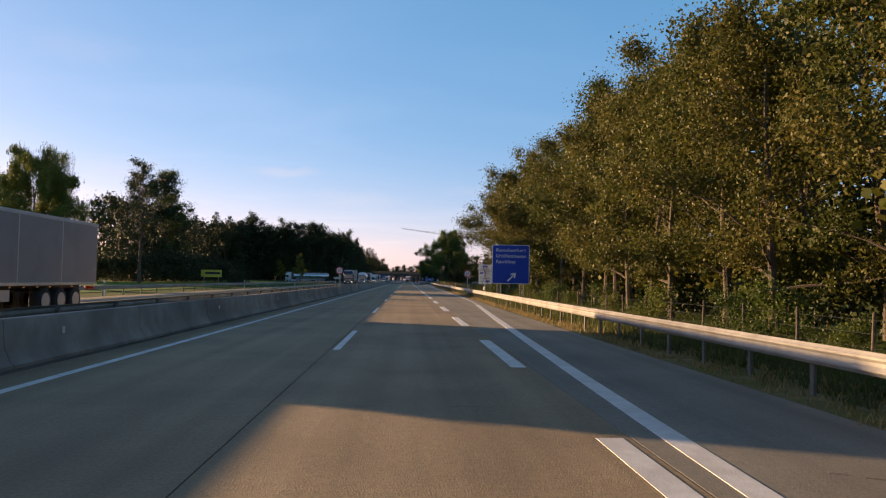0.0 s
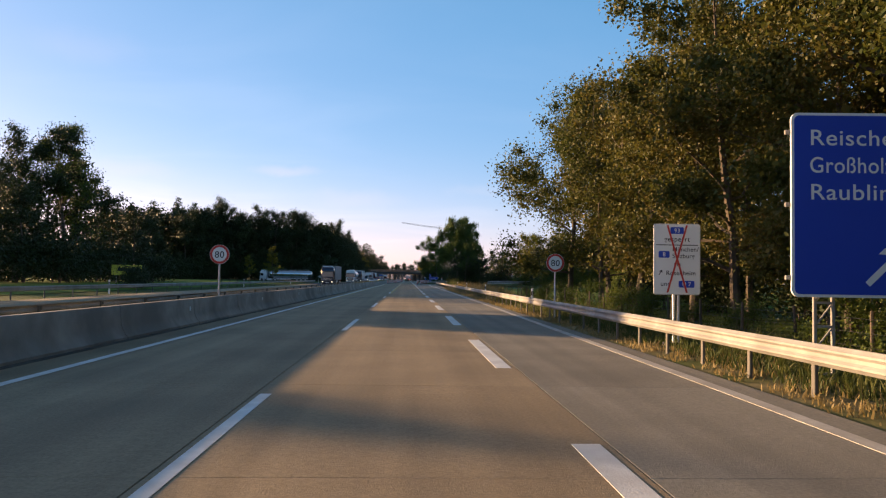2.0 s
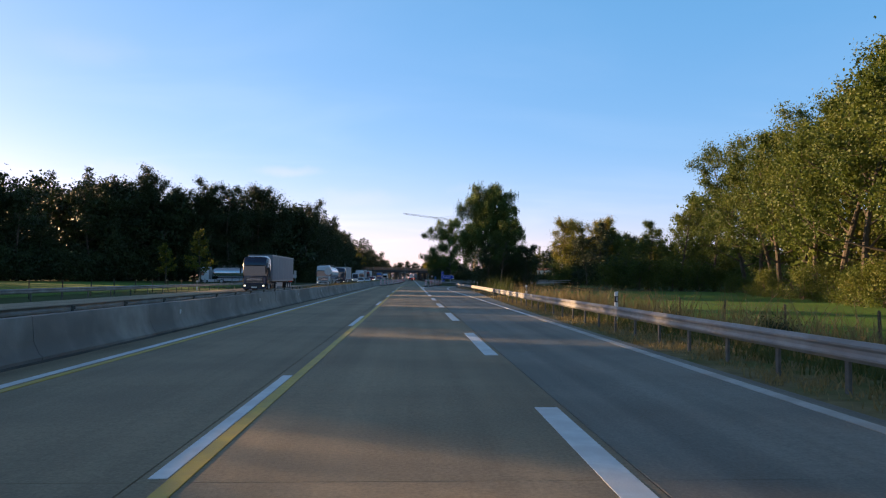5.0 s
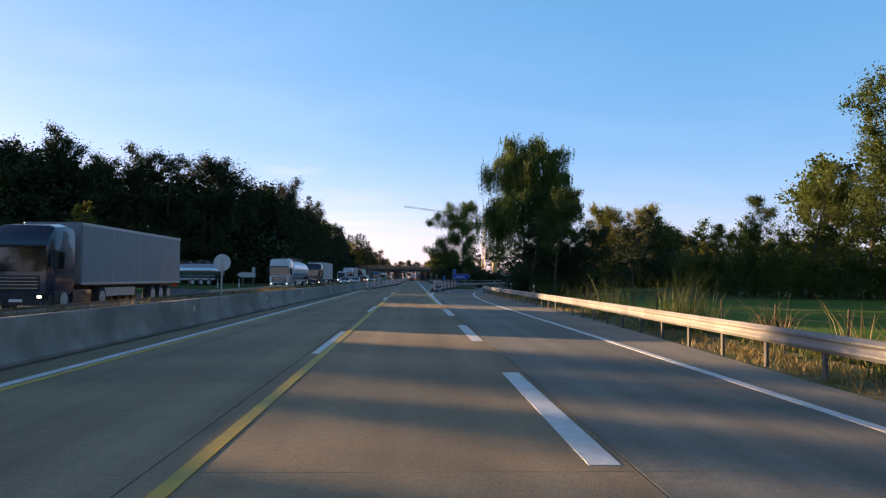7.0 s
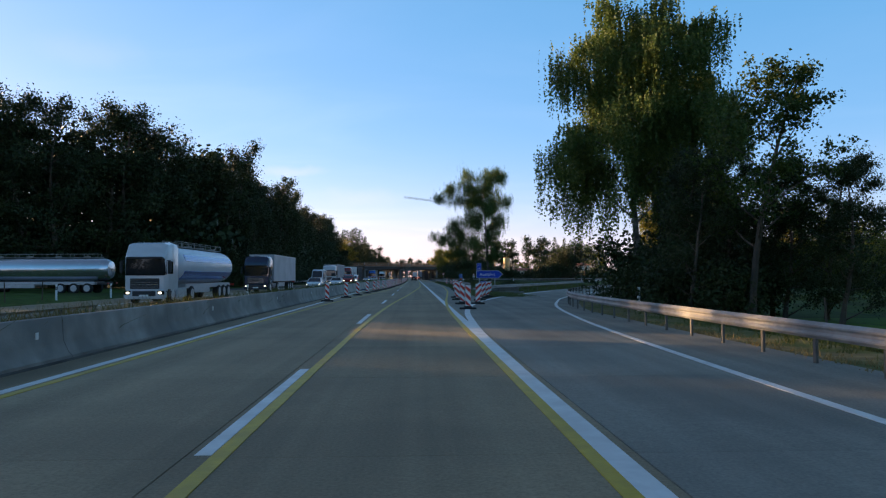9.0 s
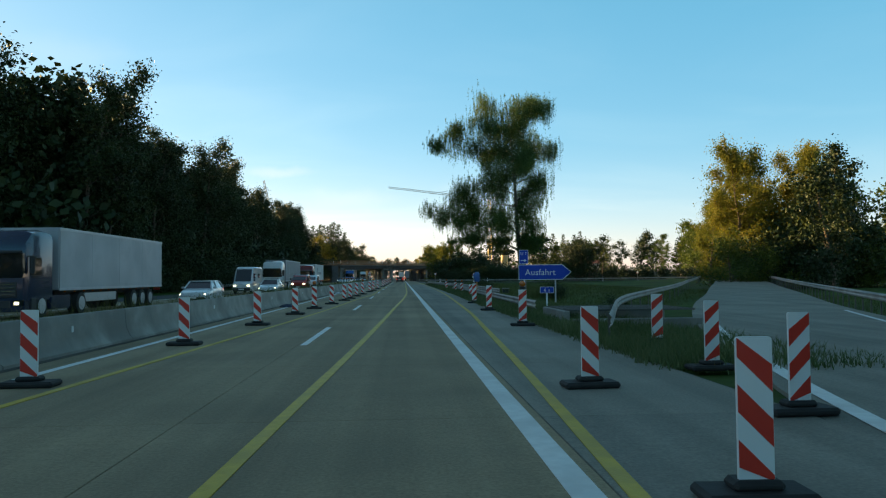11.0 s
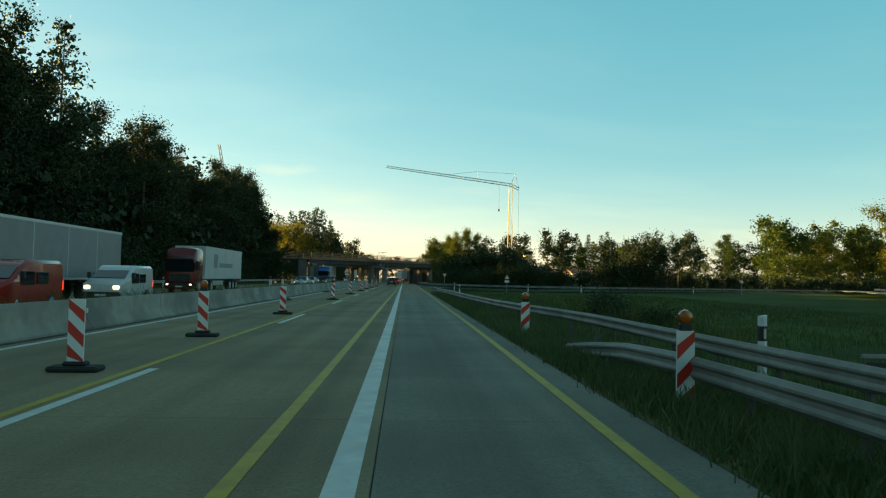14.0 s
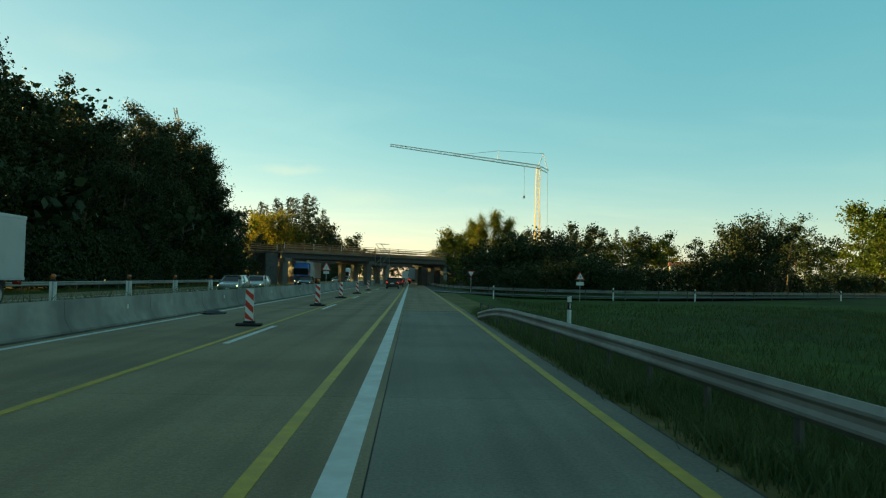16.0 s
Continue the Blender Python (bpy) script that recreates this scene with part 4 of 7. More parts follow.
# the hedge row at the far end of the field
for i in range(17):
    x = 51 + 6.0 * i + rng.uniform(-2, 2)
    plant(rng.choice((far_greens[0], far_greens[1], golds[0], far_greens[1], back_oaks[0])), x, 360 + rng.uniform(-6, 8) + 0.2 * i * i, rng.uniform(0.8, 1.12))
for x, y, s_ in ((52, 360, 1.22), (57, 366, 1.25), (61, 359, 1.2), (66, 367, 1.3)):
    plant(near_gold, x, y, s_)
for x, y, s_ in ((54, 353, 2.4), (57, 353, 2.9), (60, 354, 3.0), (63, 356, 2.8), (66, 355, 3.0), (70, 358, 2.8), (51.5, 356, 1.6)):
    plant(bushes[1], x, y, s_)
for x, y, s_ in ((44, 270, 0.6), (47.5, 264, 0.8), (51.5, 257, 1.0), (55, 250, 1.1)):
    plant(greens[rng.randrange(2)], x, y, s_)
    for dx in (-3.5, -0.5, 2.5):
        plant(bushes[0], x + dx, y - 2.5 + rng.uniform(-1.5, 1), rng.uniform(1.0, 1.5))
plant(far_greens[0], 58, 262, 1.1)
plant(far_greens[1], 63, 274, 1.12)
plant(far_greens[0], 70, 270, 1.1)
for i in range(24):
    plant(bushes[rng.randrange(2)], 47 + 3.6 * i + rng.uniform(-1, 1), 351 + 0.5 * i + rng.uniform(-2, 2), rng.uniform(1.3, 2.0))
# birches by the exit ramp
birch = weeping_birch(7, 20.6, 6.5, 13500, 13, "tall weeping birch with yellowing leaves above the bushes", lean=0.0, leaf=0.175, hang=4.2, crown=(0.5, 6.3, 12.2, 8.8), even=2.6, balance=0.65, shear=0.13)
put(birch, 13.9, 254, 0, 1.0, first=True)
birch2 = weeping_birch(23, 18.9, 7.6, 15000, 24, "tall birch with a leaning trunk and hanging twigs", base_z=0.235, lean=0.03, leaf=0.08, low=5.0, hang=2.0, crown=(-2.3, 5.25, 11.7, 7.8), even=4.0, shear=0.2, balance=0.85, rise=0.6, first=2.9, tries=11)
put(birch2, 10.7, 314.5, 0, 1.0, first=True)

for x, y, s_ in ((18.0, 255.5, 0.5), (12.5, 242.2, 0.41), (13.7, 244.6, 0.44), (18.3, 239.6, 0.39), (17.2, 242.4, 0.4), (19.6, 243.0, 0.42), (18.2, 245.5, 0.42), (16.2, 246.0, 0.42)):
    plant(edge_darks[0], x, y, s_)
for x, y, s in ((12.6, 250.5, 1.0), (14.5, 247.5, 1.1), (16.5, 248, 1.2), (12.0, 244.0, 0.9), (14.0, 242.0, 0.9), (15.8, 243.4, 1.0), (13.5, 255, 1.5), (17, 255, 1.6), (18, 251, 1.4)):
    plant(bushes[1], x, y, s)
# bushes and trees by the joining slip road
for x, y, s in ((14, 452, 1.0), (17, 455, 1.2), (20.5, 457, 1.3), (24, 458, 1.6), (28, 460, 1.4), (12, 460, 1.2), (49, 468, 2.2), (46, 472, 1.8), (60, 480, 1.2), (70, 492, 1.6), (35, 470, 1.4), (82, 496, 1.5)):
    plant(bushes[1], x, y, s)
for x, y, s in ((12.5, 540, 0.9), (15, 560, 1.0), (19, 552, 1.0), (14, 590, 1.05), (16, 630, 1.1), (13, 680, 1.0), (18, 720, 1.1)):
    plant(golds[rng.randrange(2)], x, y, s)
hedge = []
for i in range(56):
    x = 26 + 3.1 * i + rng.uniform(-1, 1)
    hedge.append((deep_bush, x, 466 + 0.42 * (x - 26) + rng.uniform(-2, 5), rng.uniform(0.8, 1.25)))
    hedge.append((deep_bush, x, 474 + 0.42 * (x - 26) + rng.uniform(-2, 5), rng.uniform(0.9, 1.35)))
mass("slip_road_hedge", hedge, "dark hedge of bushes along the slip road")
for x, y, s_ in ((22.6, 462, 1.2), (24.0, 464, 1.15), (21.4, 464.5, 0.95), (52.0, 468, 1.5), (54.5, 469, 1.75), (57.0, 470, 1.45), (53.5, 472, 1.5)):
    plant(upright, x, y, s_)
plant(ash_like, 62.5, 475, 1.2)
for x, y, s_ in ((15.2, 480, 0.72), (13.4, 478, 0.62), (17.4, 481, 0.66), (12.2, 487, 0.64), (10.6, 497, 0.52)):
    plant(near_gold, x, y, s_)
for x, y, s_ in ((11.5, 473, 1.7), (13.5, 470, 2.0), (16, 468, 2.3), (18.5, 468, 2.5), (21, 469, 2.4), (24.5, 469, 2.2), (27.5, 470, 1.8), (30, 472, 1.6)):
    plant(bushes[1], x, y, s_)
for x, y, s_ in ((18.5, 477, 0.5), (20.5, 473, 0.42), (16.5, 472, 0.3)):
    plant(darks[0], x, y, s_)
# far trees on the right, lit by the low sun
for i in range(30):
    k = i / 29.0
    plant(rng.choice((golds[0], golds[1], far_greens[0], far_greens[1])), 112 + 210 * k + rng.uniform(-5, 5), 470 + 90 * k + rng.uniform(-8, 8) + 60 * (1 - k), rng.uniform(0.98, 1.2))
    plant(rng.choice((golds[0], far_greens[0], far_greens[1])), 120 + 210 * k + rng.uniform(-5, 5), 545 + 30 * k + rng.uniform(-8, 8), rng.uniform(1.15, 1.4))
far_rows = []
plant(far_gold, 330, 640, 1.4)
for i in range(44):
    far_rows.append((rng.choice((far_gold, deep_darks[0], deep_darks[1], far_gold, deep_darks[0])), 50 + 5.6 * i + rng.uniform(-3, 3), 690 + rng.uniform(-20, 40), rng.uniform(1.25, 1.55)))
mass("far_wood", far_rows, "distant mixed wood in the evening light")
for i in range(7):
    plant(spruces[i % 2], 103 + 3.4 * i, 742 + rng.uniform(-8, 8), rng.uniform(1.2, 1.42))
plant(greens[0], 118, 575, 1.15)
for i in range(9):
    plant(near_gold if i < 4 else golds[i % 2], 62 + 6.5 * i, 398 + 8 * i + rng.uniform(-4, 4), rng.uniform(0.88, 1.0) + 0.05 * i)
for x, y, s_ in ((53, 338, 0.9), (60, 351, 1.0), (67, 364, 1.0), (76, 383, 1.05), (86, 403, 1.1), (97, 424, 1.1), (108, 446, 1.1)):
    plant(darks[rng.randrange(3)], x, y, s_)

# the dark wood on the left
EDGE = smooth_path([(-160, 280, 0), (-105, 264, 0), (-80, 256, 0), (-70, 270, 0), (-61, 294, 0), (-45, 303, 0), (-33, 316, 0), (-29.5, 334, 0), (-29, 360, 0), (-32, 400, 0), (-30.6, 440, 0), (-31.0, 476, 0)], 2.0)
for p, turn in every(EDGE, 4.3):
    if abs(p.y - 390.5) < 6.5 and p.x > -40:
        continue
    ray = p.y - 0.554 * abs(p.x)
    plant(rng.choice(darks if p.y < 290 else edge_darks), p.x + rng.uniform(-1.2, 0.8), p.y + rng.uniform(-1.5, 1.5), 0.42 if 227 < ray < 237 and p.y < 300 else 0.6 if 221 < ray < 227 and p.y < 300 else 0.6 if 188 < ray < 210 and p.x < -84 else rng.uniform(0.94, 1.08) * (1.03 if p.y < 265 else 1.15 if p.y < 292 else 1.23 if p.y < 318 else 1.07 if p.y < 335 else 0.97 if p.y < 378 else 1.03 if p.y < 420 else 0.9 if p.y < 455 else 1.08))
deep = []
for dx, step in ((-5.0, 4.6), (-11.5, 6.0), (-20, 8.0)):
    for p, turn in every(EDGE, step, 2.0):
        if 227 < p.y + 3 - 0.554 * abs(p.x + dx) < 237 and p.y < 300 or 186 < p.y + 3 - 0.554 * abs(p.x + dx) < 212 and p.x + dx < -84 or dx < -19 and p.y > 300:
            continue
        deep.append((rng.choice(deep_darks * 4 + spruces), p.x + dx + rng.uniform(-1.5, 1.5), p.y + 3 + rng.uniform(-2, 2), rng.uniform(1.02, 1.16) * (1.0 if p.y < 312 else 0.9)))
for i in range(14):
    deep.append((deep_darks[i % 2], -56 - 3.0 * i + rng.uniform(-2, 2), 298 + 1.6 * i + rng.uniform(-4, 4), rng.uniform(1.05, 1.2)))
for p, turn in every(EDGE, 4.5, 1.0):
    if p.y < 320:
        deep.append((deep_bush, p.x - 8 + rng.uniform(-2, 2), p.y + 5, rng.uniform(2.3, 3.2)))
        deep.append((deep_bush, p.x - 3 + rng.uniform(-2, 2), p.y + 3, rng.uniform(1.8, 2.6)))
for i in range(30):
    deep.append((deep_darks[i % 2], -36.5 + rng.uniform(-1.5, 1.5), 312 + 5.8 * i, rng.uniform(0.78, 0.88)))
# rows added along the sun's direction so that they shade the road
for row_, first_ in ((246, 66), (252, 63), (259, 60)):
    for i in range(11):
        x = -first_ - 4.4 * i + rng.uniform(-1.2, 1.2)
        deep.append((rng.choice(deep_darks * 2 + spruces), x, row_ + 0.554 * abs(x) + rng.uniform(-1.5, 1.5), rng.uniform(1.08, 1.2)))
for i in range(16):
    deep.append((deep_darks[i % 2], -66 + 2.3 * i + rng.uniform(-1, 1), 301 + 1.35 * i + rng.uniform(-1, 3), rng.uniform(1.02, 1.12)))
# bushes added inside the wood to stop sun leaking onto the rail
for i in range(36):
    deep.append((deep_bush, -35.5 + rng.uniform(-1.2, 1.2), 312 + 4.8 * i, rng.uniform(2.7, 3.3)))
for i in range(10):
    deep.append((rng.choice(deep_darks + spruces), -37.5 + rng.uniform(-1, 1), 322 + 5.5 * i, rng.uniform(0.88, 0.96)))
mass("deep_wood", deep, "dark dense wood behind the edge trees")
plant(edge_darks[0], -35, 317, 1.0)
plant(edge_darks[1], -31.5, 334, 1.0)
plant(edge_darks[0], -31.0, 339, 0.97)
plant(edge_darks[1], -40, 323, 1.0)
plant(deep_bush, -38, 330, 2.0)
# trees added behind the edge to block sun gaps onto rail and road
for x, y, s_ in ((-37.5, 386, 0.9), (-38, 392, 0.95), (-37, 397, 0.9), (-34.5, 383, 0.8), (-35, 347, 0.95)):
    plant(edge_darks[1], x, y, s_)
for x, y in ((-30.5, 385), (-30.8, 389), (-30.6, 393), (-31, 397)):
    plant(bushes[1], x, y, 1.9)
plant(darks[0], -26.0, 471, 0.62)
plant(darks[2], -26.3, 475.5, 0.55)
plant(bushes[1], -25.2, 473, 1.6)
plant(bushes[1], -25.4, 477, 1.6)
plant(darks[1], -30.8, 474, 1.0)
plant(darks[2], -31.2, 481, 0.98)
plant(spruces[0], -32.5, 390.5, 1.16)
# undergrowth along the wood's edge
for p, turn in every(EDGE, 4.0, 1.0):
    plant(bushes[1], p.x + 2.2 + rng.uniform(-0.6, 0.6), p.y - 0.5, rng.uniform(1.0, 1.6) if p.y > 300 else rng.uniform(1.5, 2.3))
ash = broadleaf(131, 22.5, 4.2, 7000, 0.25, LEAF_SHADED, clear=0.3, label="slender sparse ash against the bright sky", group="trees by the meadow", limbs=18, spread=0.6)
put(ash, -45.6, 126, 20, 1.0, first=True)
ash_green = broadleaf(137, 17.2, 4.3, 12000, 0.2, LEAF_GREEN, clear=0.3, label="slender light green ash beside the birch", group="trees by the exit ramp", limbs=18, spread=0.62)
put(ash_green, 14.8, 240.6, 130, 0.74, first=True)
# last three, two of them out of view, added for shadows on the road
for x, y, kind, s in ((-54.5, 139, darks[0], 0.86), (-50, 146, darks[2], 0.78), (-54, 166, greens[0], 1.45), (-56, 152, darks[1], 0.8), (-57, 177, darks[1], 1.13), (-60.5, 190, darks[2], 1.02), (-49, 181, darks[1], 0.62),
                      (-66, 170, deep_darks[1], 1.0), (-72, 186, deep_darks[0], 1.0), (-110, 180, deep_darks[1], 1.0), (-120, 160, deep_darks[0], 0.9), (-70, 234, darks[2], 0.5), (-66, 229, darks[0], 0.46), (-57, 160, darks[2], 0.85), (-57, 168, edge_darks[0], 1.25), (-61, 166, edge_darks[1], 1.15), (-60, 217, darks[0], 0.48), (-62, 212, darks[2], 0.85), (-62, 149, deep_darks[1], 0.85), (-48, 83, darks[0], 0.42), (-60, 89, darks[1], 0.44)):
    plant(kind, x, y, s)
birch3 = copy_thing(birch, pose(-54, 109, 0))
put(birch3, -54.5, 109, 120, 1.0, first=True)
tagged(birch3, "large birch behind the meadow against the sky", "tree", "birches")
for x, y, s in ((-58, 127, 1.6), (-52, 132, 1.7), (-66, 132, 1.8), (-74, 136, 1.8), (-82, 140, 1.8), (-55, 131, 1.4), (-50, 137, 1.8), (-49, 143, 1.8), (-48, 150, 1.9), (-50, 157, 2.1), (-49, 165, 1.9), (-51, 172, 2.2), (-52, 180, 2.2), (-54, 188, 2.2), (-57, 196, 2.2), (-62, 204, 2.0), (-52, 190, 2.0), (-47, 186, 1.6), (-45, 178, 1.5), (-54, 145, 2.2), (-55, 152, 2.2), (-56, 168, 2.4), (-58, 184, 2.4), (-62, 122, 1.8), (-70, 124, 2.0), (-80, 128, 2.0), (-90, 132, 2.2)):
    plant(bushes[1], x, y, s)
# row of small trees added to shade the left lane
for x, y, s in ((-57, 194.5, 0.55), (-57.4, 197.8, 0.54), (-57.8, 201, 0.56), (-58.2, 204.2, 0.54), (-58.6, 207.5, 0.55), (-59, 211, 0.54)):
    plant(darks[1], x, y, s, turn=5 * y)
poplar = broadleaf(141, 10.2, 2.1, 2300, 0.34, LEAF_GOLD, clear=0.2, label="young poplar with yellow green sunlit leaves", group="young trees", limbs=14)
put(poplar, -36, 245, 0, 1.0, first=True)
poplar2 = copy_thing(poplar, pose(-43.2, 249, 0))
put(poplar2, -43.2, 249, 90, 0.76, first=True)
# woods beyond the bridge
for x, y, s in ((-37, 566, 1.25), (-41, 572, 1.35), (-45, 576, 1.45), (-33.5, 575, 1.2)):
    plant(golds[rng.randrange(2)], x, y, s)
for x, y, s in ((-33.0, 477, 1.19), (-33.6, 484, 1.2), (-35.5, 490, 1.16), (-35.5, 495, 1.1), (-37.5, 484, 1.15), (-36.5, 472, 1.14), (-39, 478, 1.0), (-40, 496, 1.0)):
    plant(edge_darks[rng.randrange(2)], x, y, s)
for i in range(20):
    plant(bushes[1], -24.6 + rng.uniform(-0.6, 0.6), 520 + 5.2 * i, rng.uniform(1.2, 1.9))
for x, y, s in ((-45, 588, 1.06), (-42.5, 583, 1.0), (-40, 586, 1.1), (-37.5, 580, 1.02), (-35.3, 587, 1.12), (-33, 582, 1.08), (-30.5, 586, 1.17), (-28.2, 583, 1.12), (-26, 590, 0.98), (-38, 597, 1.16), (-33, 598, 1.18)):
    plant(spruces[0], x, y, s)
# low trees added out of view behind the bridge to shade beneath it
for i in range(16):
    plant(darks[i % 3], -28.5 + rng.uniform(-1.2, 1.0), 503 + 4.2 * i, rng.uniform(0.4, 0.5))
for x, y, s in ((-23.5, 596, 0.62), (-25.5, 590, 0.8), (-22, 606, 0.6), (-20.5, 620, 0.62), (-20, 640, 0.66)):
    plant(darks[rng.randrange(3)], x, y, s)
back = []
for i in range(30):
    back.append((rng.choice(deep_darks + spruces), -29 - 6 * (i % 5) + rng.uniform(-2, 2), 612 + 10 * (i // 5) + rng.uniform(-4, 4), rng.uniform(0.9, 1.05)))
for i in range(40):
    x = -190 + 9.5 * i
    if abs(x + 8) > 11:
        back.append((rng.choice(deep_darks + golds), x + rng.uniform(-3, 3), 930 + rng.uniform(-30, 60), rng.uniform(1.0, 1.35)))
for i in range(14):
    back.append((deep_darks[i % 2], -34 + 4 * i, 1060 + rng.uniform(-10, 10), rng.uniform(1.0, 1.3)))
for i in range(12):
    back.append((rng.choice(deep_darks), -25.5 - rng.uniform(0, 5), 690 + 20 * i, rng.uniform(0.9, 1.15)))
# tall trees added behind the wood to keep sun off the hedge
for i in range(18):
    back.append((deep_darks[i % 2], -46 - 5.5 * (i % 3) + rng.uniform(-1.5, 1.5), 502 + 3.6 * i, rng.uniform(0.92, 1.02)))
mass("wood_beyond_bridge", back, "dark woods beyond the bridge")

# grass on the verges
nrng = np.random.default_rng(3)


def blades(name, spots, height, material, label, spread=0.12, per=7, width=0.02):
    """Tufts of thin bent blades."""
    n = len(spots) * per
    base = np.repeat(np.asarray(spots, float), per, axis=0)
    base[:, :2] += nrng.normal(size=(n, 2)) * spread
    h = height * nrng.uniform(0.45, 1.3, n) * np.repeat(nrng.uniform(0.6, 1.3, len(spots)), per)
    tilt = nrng.normal(size=(n, 2)) * 0.38
    side = nrng.normal(size=(n, 2))
    side /= np.linalg.norm(side, axis=1)[:, None]
    w = width * nrng.uniform(0.6, 1.5, n)
    v = np.zeros((n, 5, 3))
    v[:, 0] = base
    v[:, 1] = base
    v[:, 0, :2] -= side * w[:, None]
    v[:, 1, :2] += side * w[:, None]
    mid = base.copy()
    mid[:, :2] += tilt * h[:, None] * 0.4
    mid[:, 2] += h * 0.6
    v[:, 2] = mid
    v[:, 2, :2] += side * w[:, None] * 0.7
    v[:, 3] = mid
    v[:, 3, :2] -= side * w[:, None] * 0.7
    v[:, 4] = base
    v[:, 4, :2] += tilt * h[:, None]
    v[:, 4, 2] += h
    idx = np.arange(n)[:, None] * 5
    quads = (idx + np.array([[0, 1, 2, 3]]))
    tris = (idx + np.array([[3, 2, 4]]))
    me = bpy.data.meshes.new(name)
    me.from_pydata(v.reshape(-1, 3).tolist(), [], quads.tolist() + tris.tolist())
    me.materials.append(material)
    ob = new(name, me)
    return tagged(ob, label, "grass", kind="stuff")


def along(path, n, lo, hi, y0=-1e9, y1=1e9):
    """Spots strewn beside a path, between two distances to its right."""
    rows = every(smooth_path([(p[0], p[1], 0) for p in path], 2.0), 0.5)
    rows = [r for r in rows if y0 <= r[0].y <= y1]
    out = []
    for _ in range(n):
        p, turn = rows[int(nrng.integers(0, len(rows)))]
        d = lo + (hi - lo) * nrng.uniform() ** 1.0
        a = radians(turn)
        x, y = p.x + math.cos(a) * d, p.y + math.sin(a) * d + nrng.uniform(-0.4, 0.4)
        out.append((x, y, ground_height(x, y) + 0.02))
    return out


blades("verge_grass", along(verge_path, 5200, -0.75, 1.0), 0.13, GRASS_DRY, "short dry golden grass along the road edge", per=9, width=0.014)
blades("tall_grass", along(verge_path, 4200, 0.35, 4.5), 0.33, GRASS, "tall weedy grass behind the guard rail", per=11, width=0.014)
INNER = [(5.0, 264), (5.0, 290), (5.3, 320), (5.4, 350), (5.5, 395)]
blades("weed_grass", along(INNER, 9500, -0.5, 4.5), 0.24, GRASS_PALE, "weedy green grass along the road edge and rail", per=12, width=0.011)
blades("meadow_grass", [(x, y, ground_height(x, y)) for x, y in zip(nrng.uniform(7.5, 40, 9000), nrng.uniform(268, 425, 9000)) if x > 9 and abs(x - (16 + (y - 285) * 0.5)) > 5], 0.26, GRASS, "rough meadow grass between the slip roads", per=9, width=0.011, spread=0.4)
blades("median_weeds", [(x, y, 0.03) for x, y in zip(nrng.uniform(-8.6, -7.5, 3600), nrng.uniform(205, 420, 4200))], 0.72, GRASS, "tall weeds behind the concrete barrier", per=11, width=0.011)
blades("median_grass", [(x, y, 0.03) for x, y in zip(nrng.uniform(-10.0, -7.9, 4200), nrng.uniform(0, 440, 4200))], 0.32, GRASS, "grass and weeds on the median", per=13, width=0.012)
blades("dry_median_grass", [(x, y, 0.03) for x, y in zip(nrng.uniform(-9.9, -7.7, 1500), nrng.uniform(180, 232, 1500))], 0.62, GRASS_DRY, "tall dry golden grass on the median", per=12, width=0.012)
blades("hedge_weeds", [(x, y, ground_height(x, y)) for x, y in zip(nrng.uniform(7.6, 10.5, 2600), nrng.uniform(-5, 118, 2600))], 0.5, GRASS, "tall weeds in front of the wood", per=10, width=0.012)
blades("reed_weeds", [(x, y, ground_height(x, y)) for x, y in zip(nrng.normal(9.8, 1.0, 500), nrng.normal(150, 17, 500))], 1.1, GRASS_DRY, "tall brown dock and reed stalks by the field", per=12, width=0.011)
blades("bush_weeds", [(x, y, ground_height(x, y)) for x, y in zip(np.concatenate([nrng.normal(11.5, 1.2, 500), nrng.normal(13.5, 1.0, 120)]), np.concatenate([nrng.normal(349, 5.0, 500), nrng.normal(322, 2.5, 120)]))], 1.0, GRASS, "tall dark weeds in the meadow", per=12, width=0.011, spread=0.25)
blades("stalk_weeds", [(x, y, ground_height(x, y)) for x, y in zip(nrng.normal(9.0, 0.5, 90), nrng.choice([188.0, 197.0, 203.0, 214.0], 90) + nrng.normal(0, 0.7, 90))], 1.5, GRASS, "tall flowering weeds behind the guard rail", per=16, width=0.010, spread=0.22)
blades("edge_tufts", along(verge_path, 1900, -0.1, 1.1, -20, 118), 0.2, GRASS, "small green grass tufts under the guard rail", per=11, width=0.012)
blades("edge_weeds", along(INNER, 8000, -0.5, 1.3), 0.3, GRASS_PALE, "bushy pale grass on the verge beside the road", per=12, width=0.009)
plant(bushes[1], -30.3, 130, 0.85)
plant(bushes[1], -31.0, 134, 0.7)
for y in range(-2, 112, 4):
    plant(bushes[0], 9.8 + rng.uniform(-0.5, 0.9), y + rng.uniform(-1.5, 1.5), rng.uniform(0.28, 0.5))
for y in (120, 126, 133, 139, 147, 158, 170, 186):
    plant(bushes[1], 9.2 + rng.uniform(-0.6, 1.6), y + rng.uniform(-2, 2), rng.uniform(0.2, 0.3))
for x, y, s in ((10.0, 345, 0.42), (10.8, 348, 0.5), (11.6, 351, 0.42), (10.9, 342.5, 0.38), (13.6, 317, 0.5), (14.8, 319, 0.45), (5.75, 277.2, 0.16), (5.55, 275.4, 0.14), (6.1, 279.6, 0.15), (10, 285, 0.3)):
    plant(bushes[1], x, y, s)

# ---- signs, posts and beacons ----


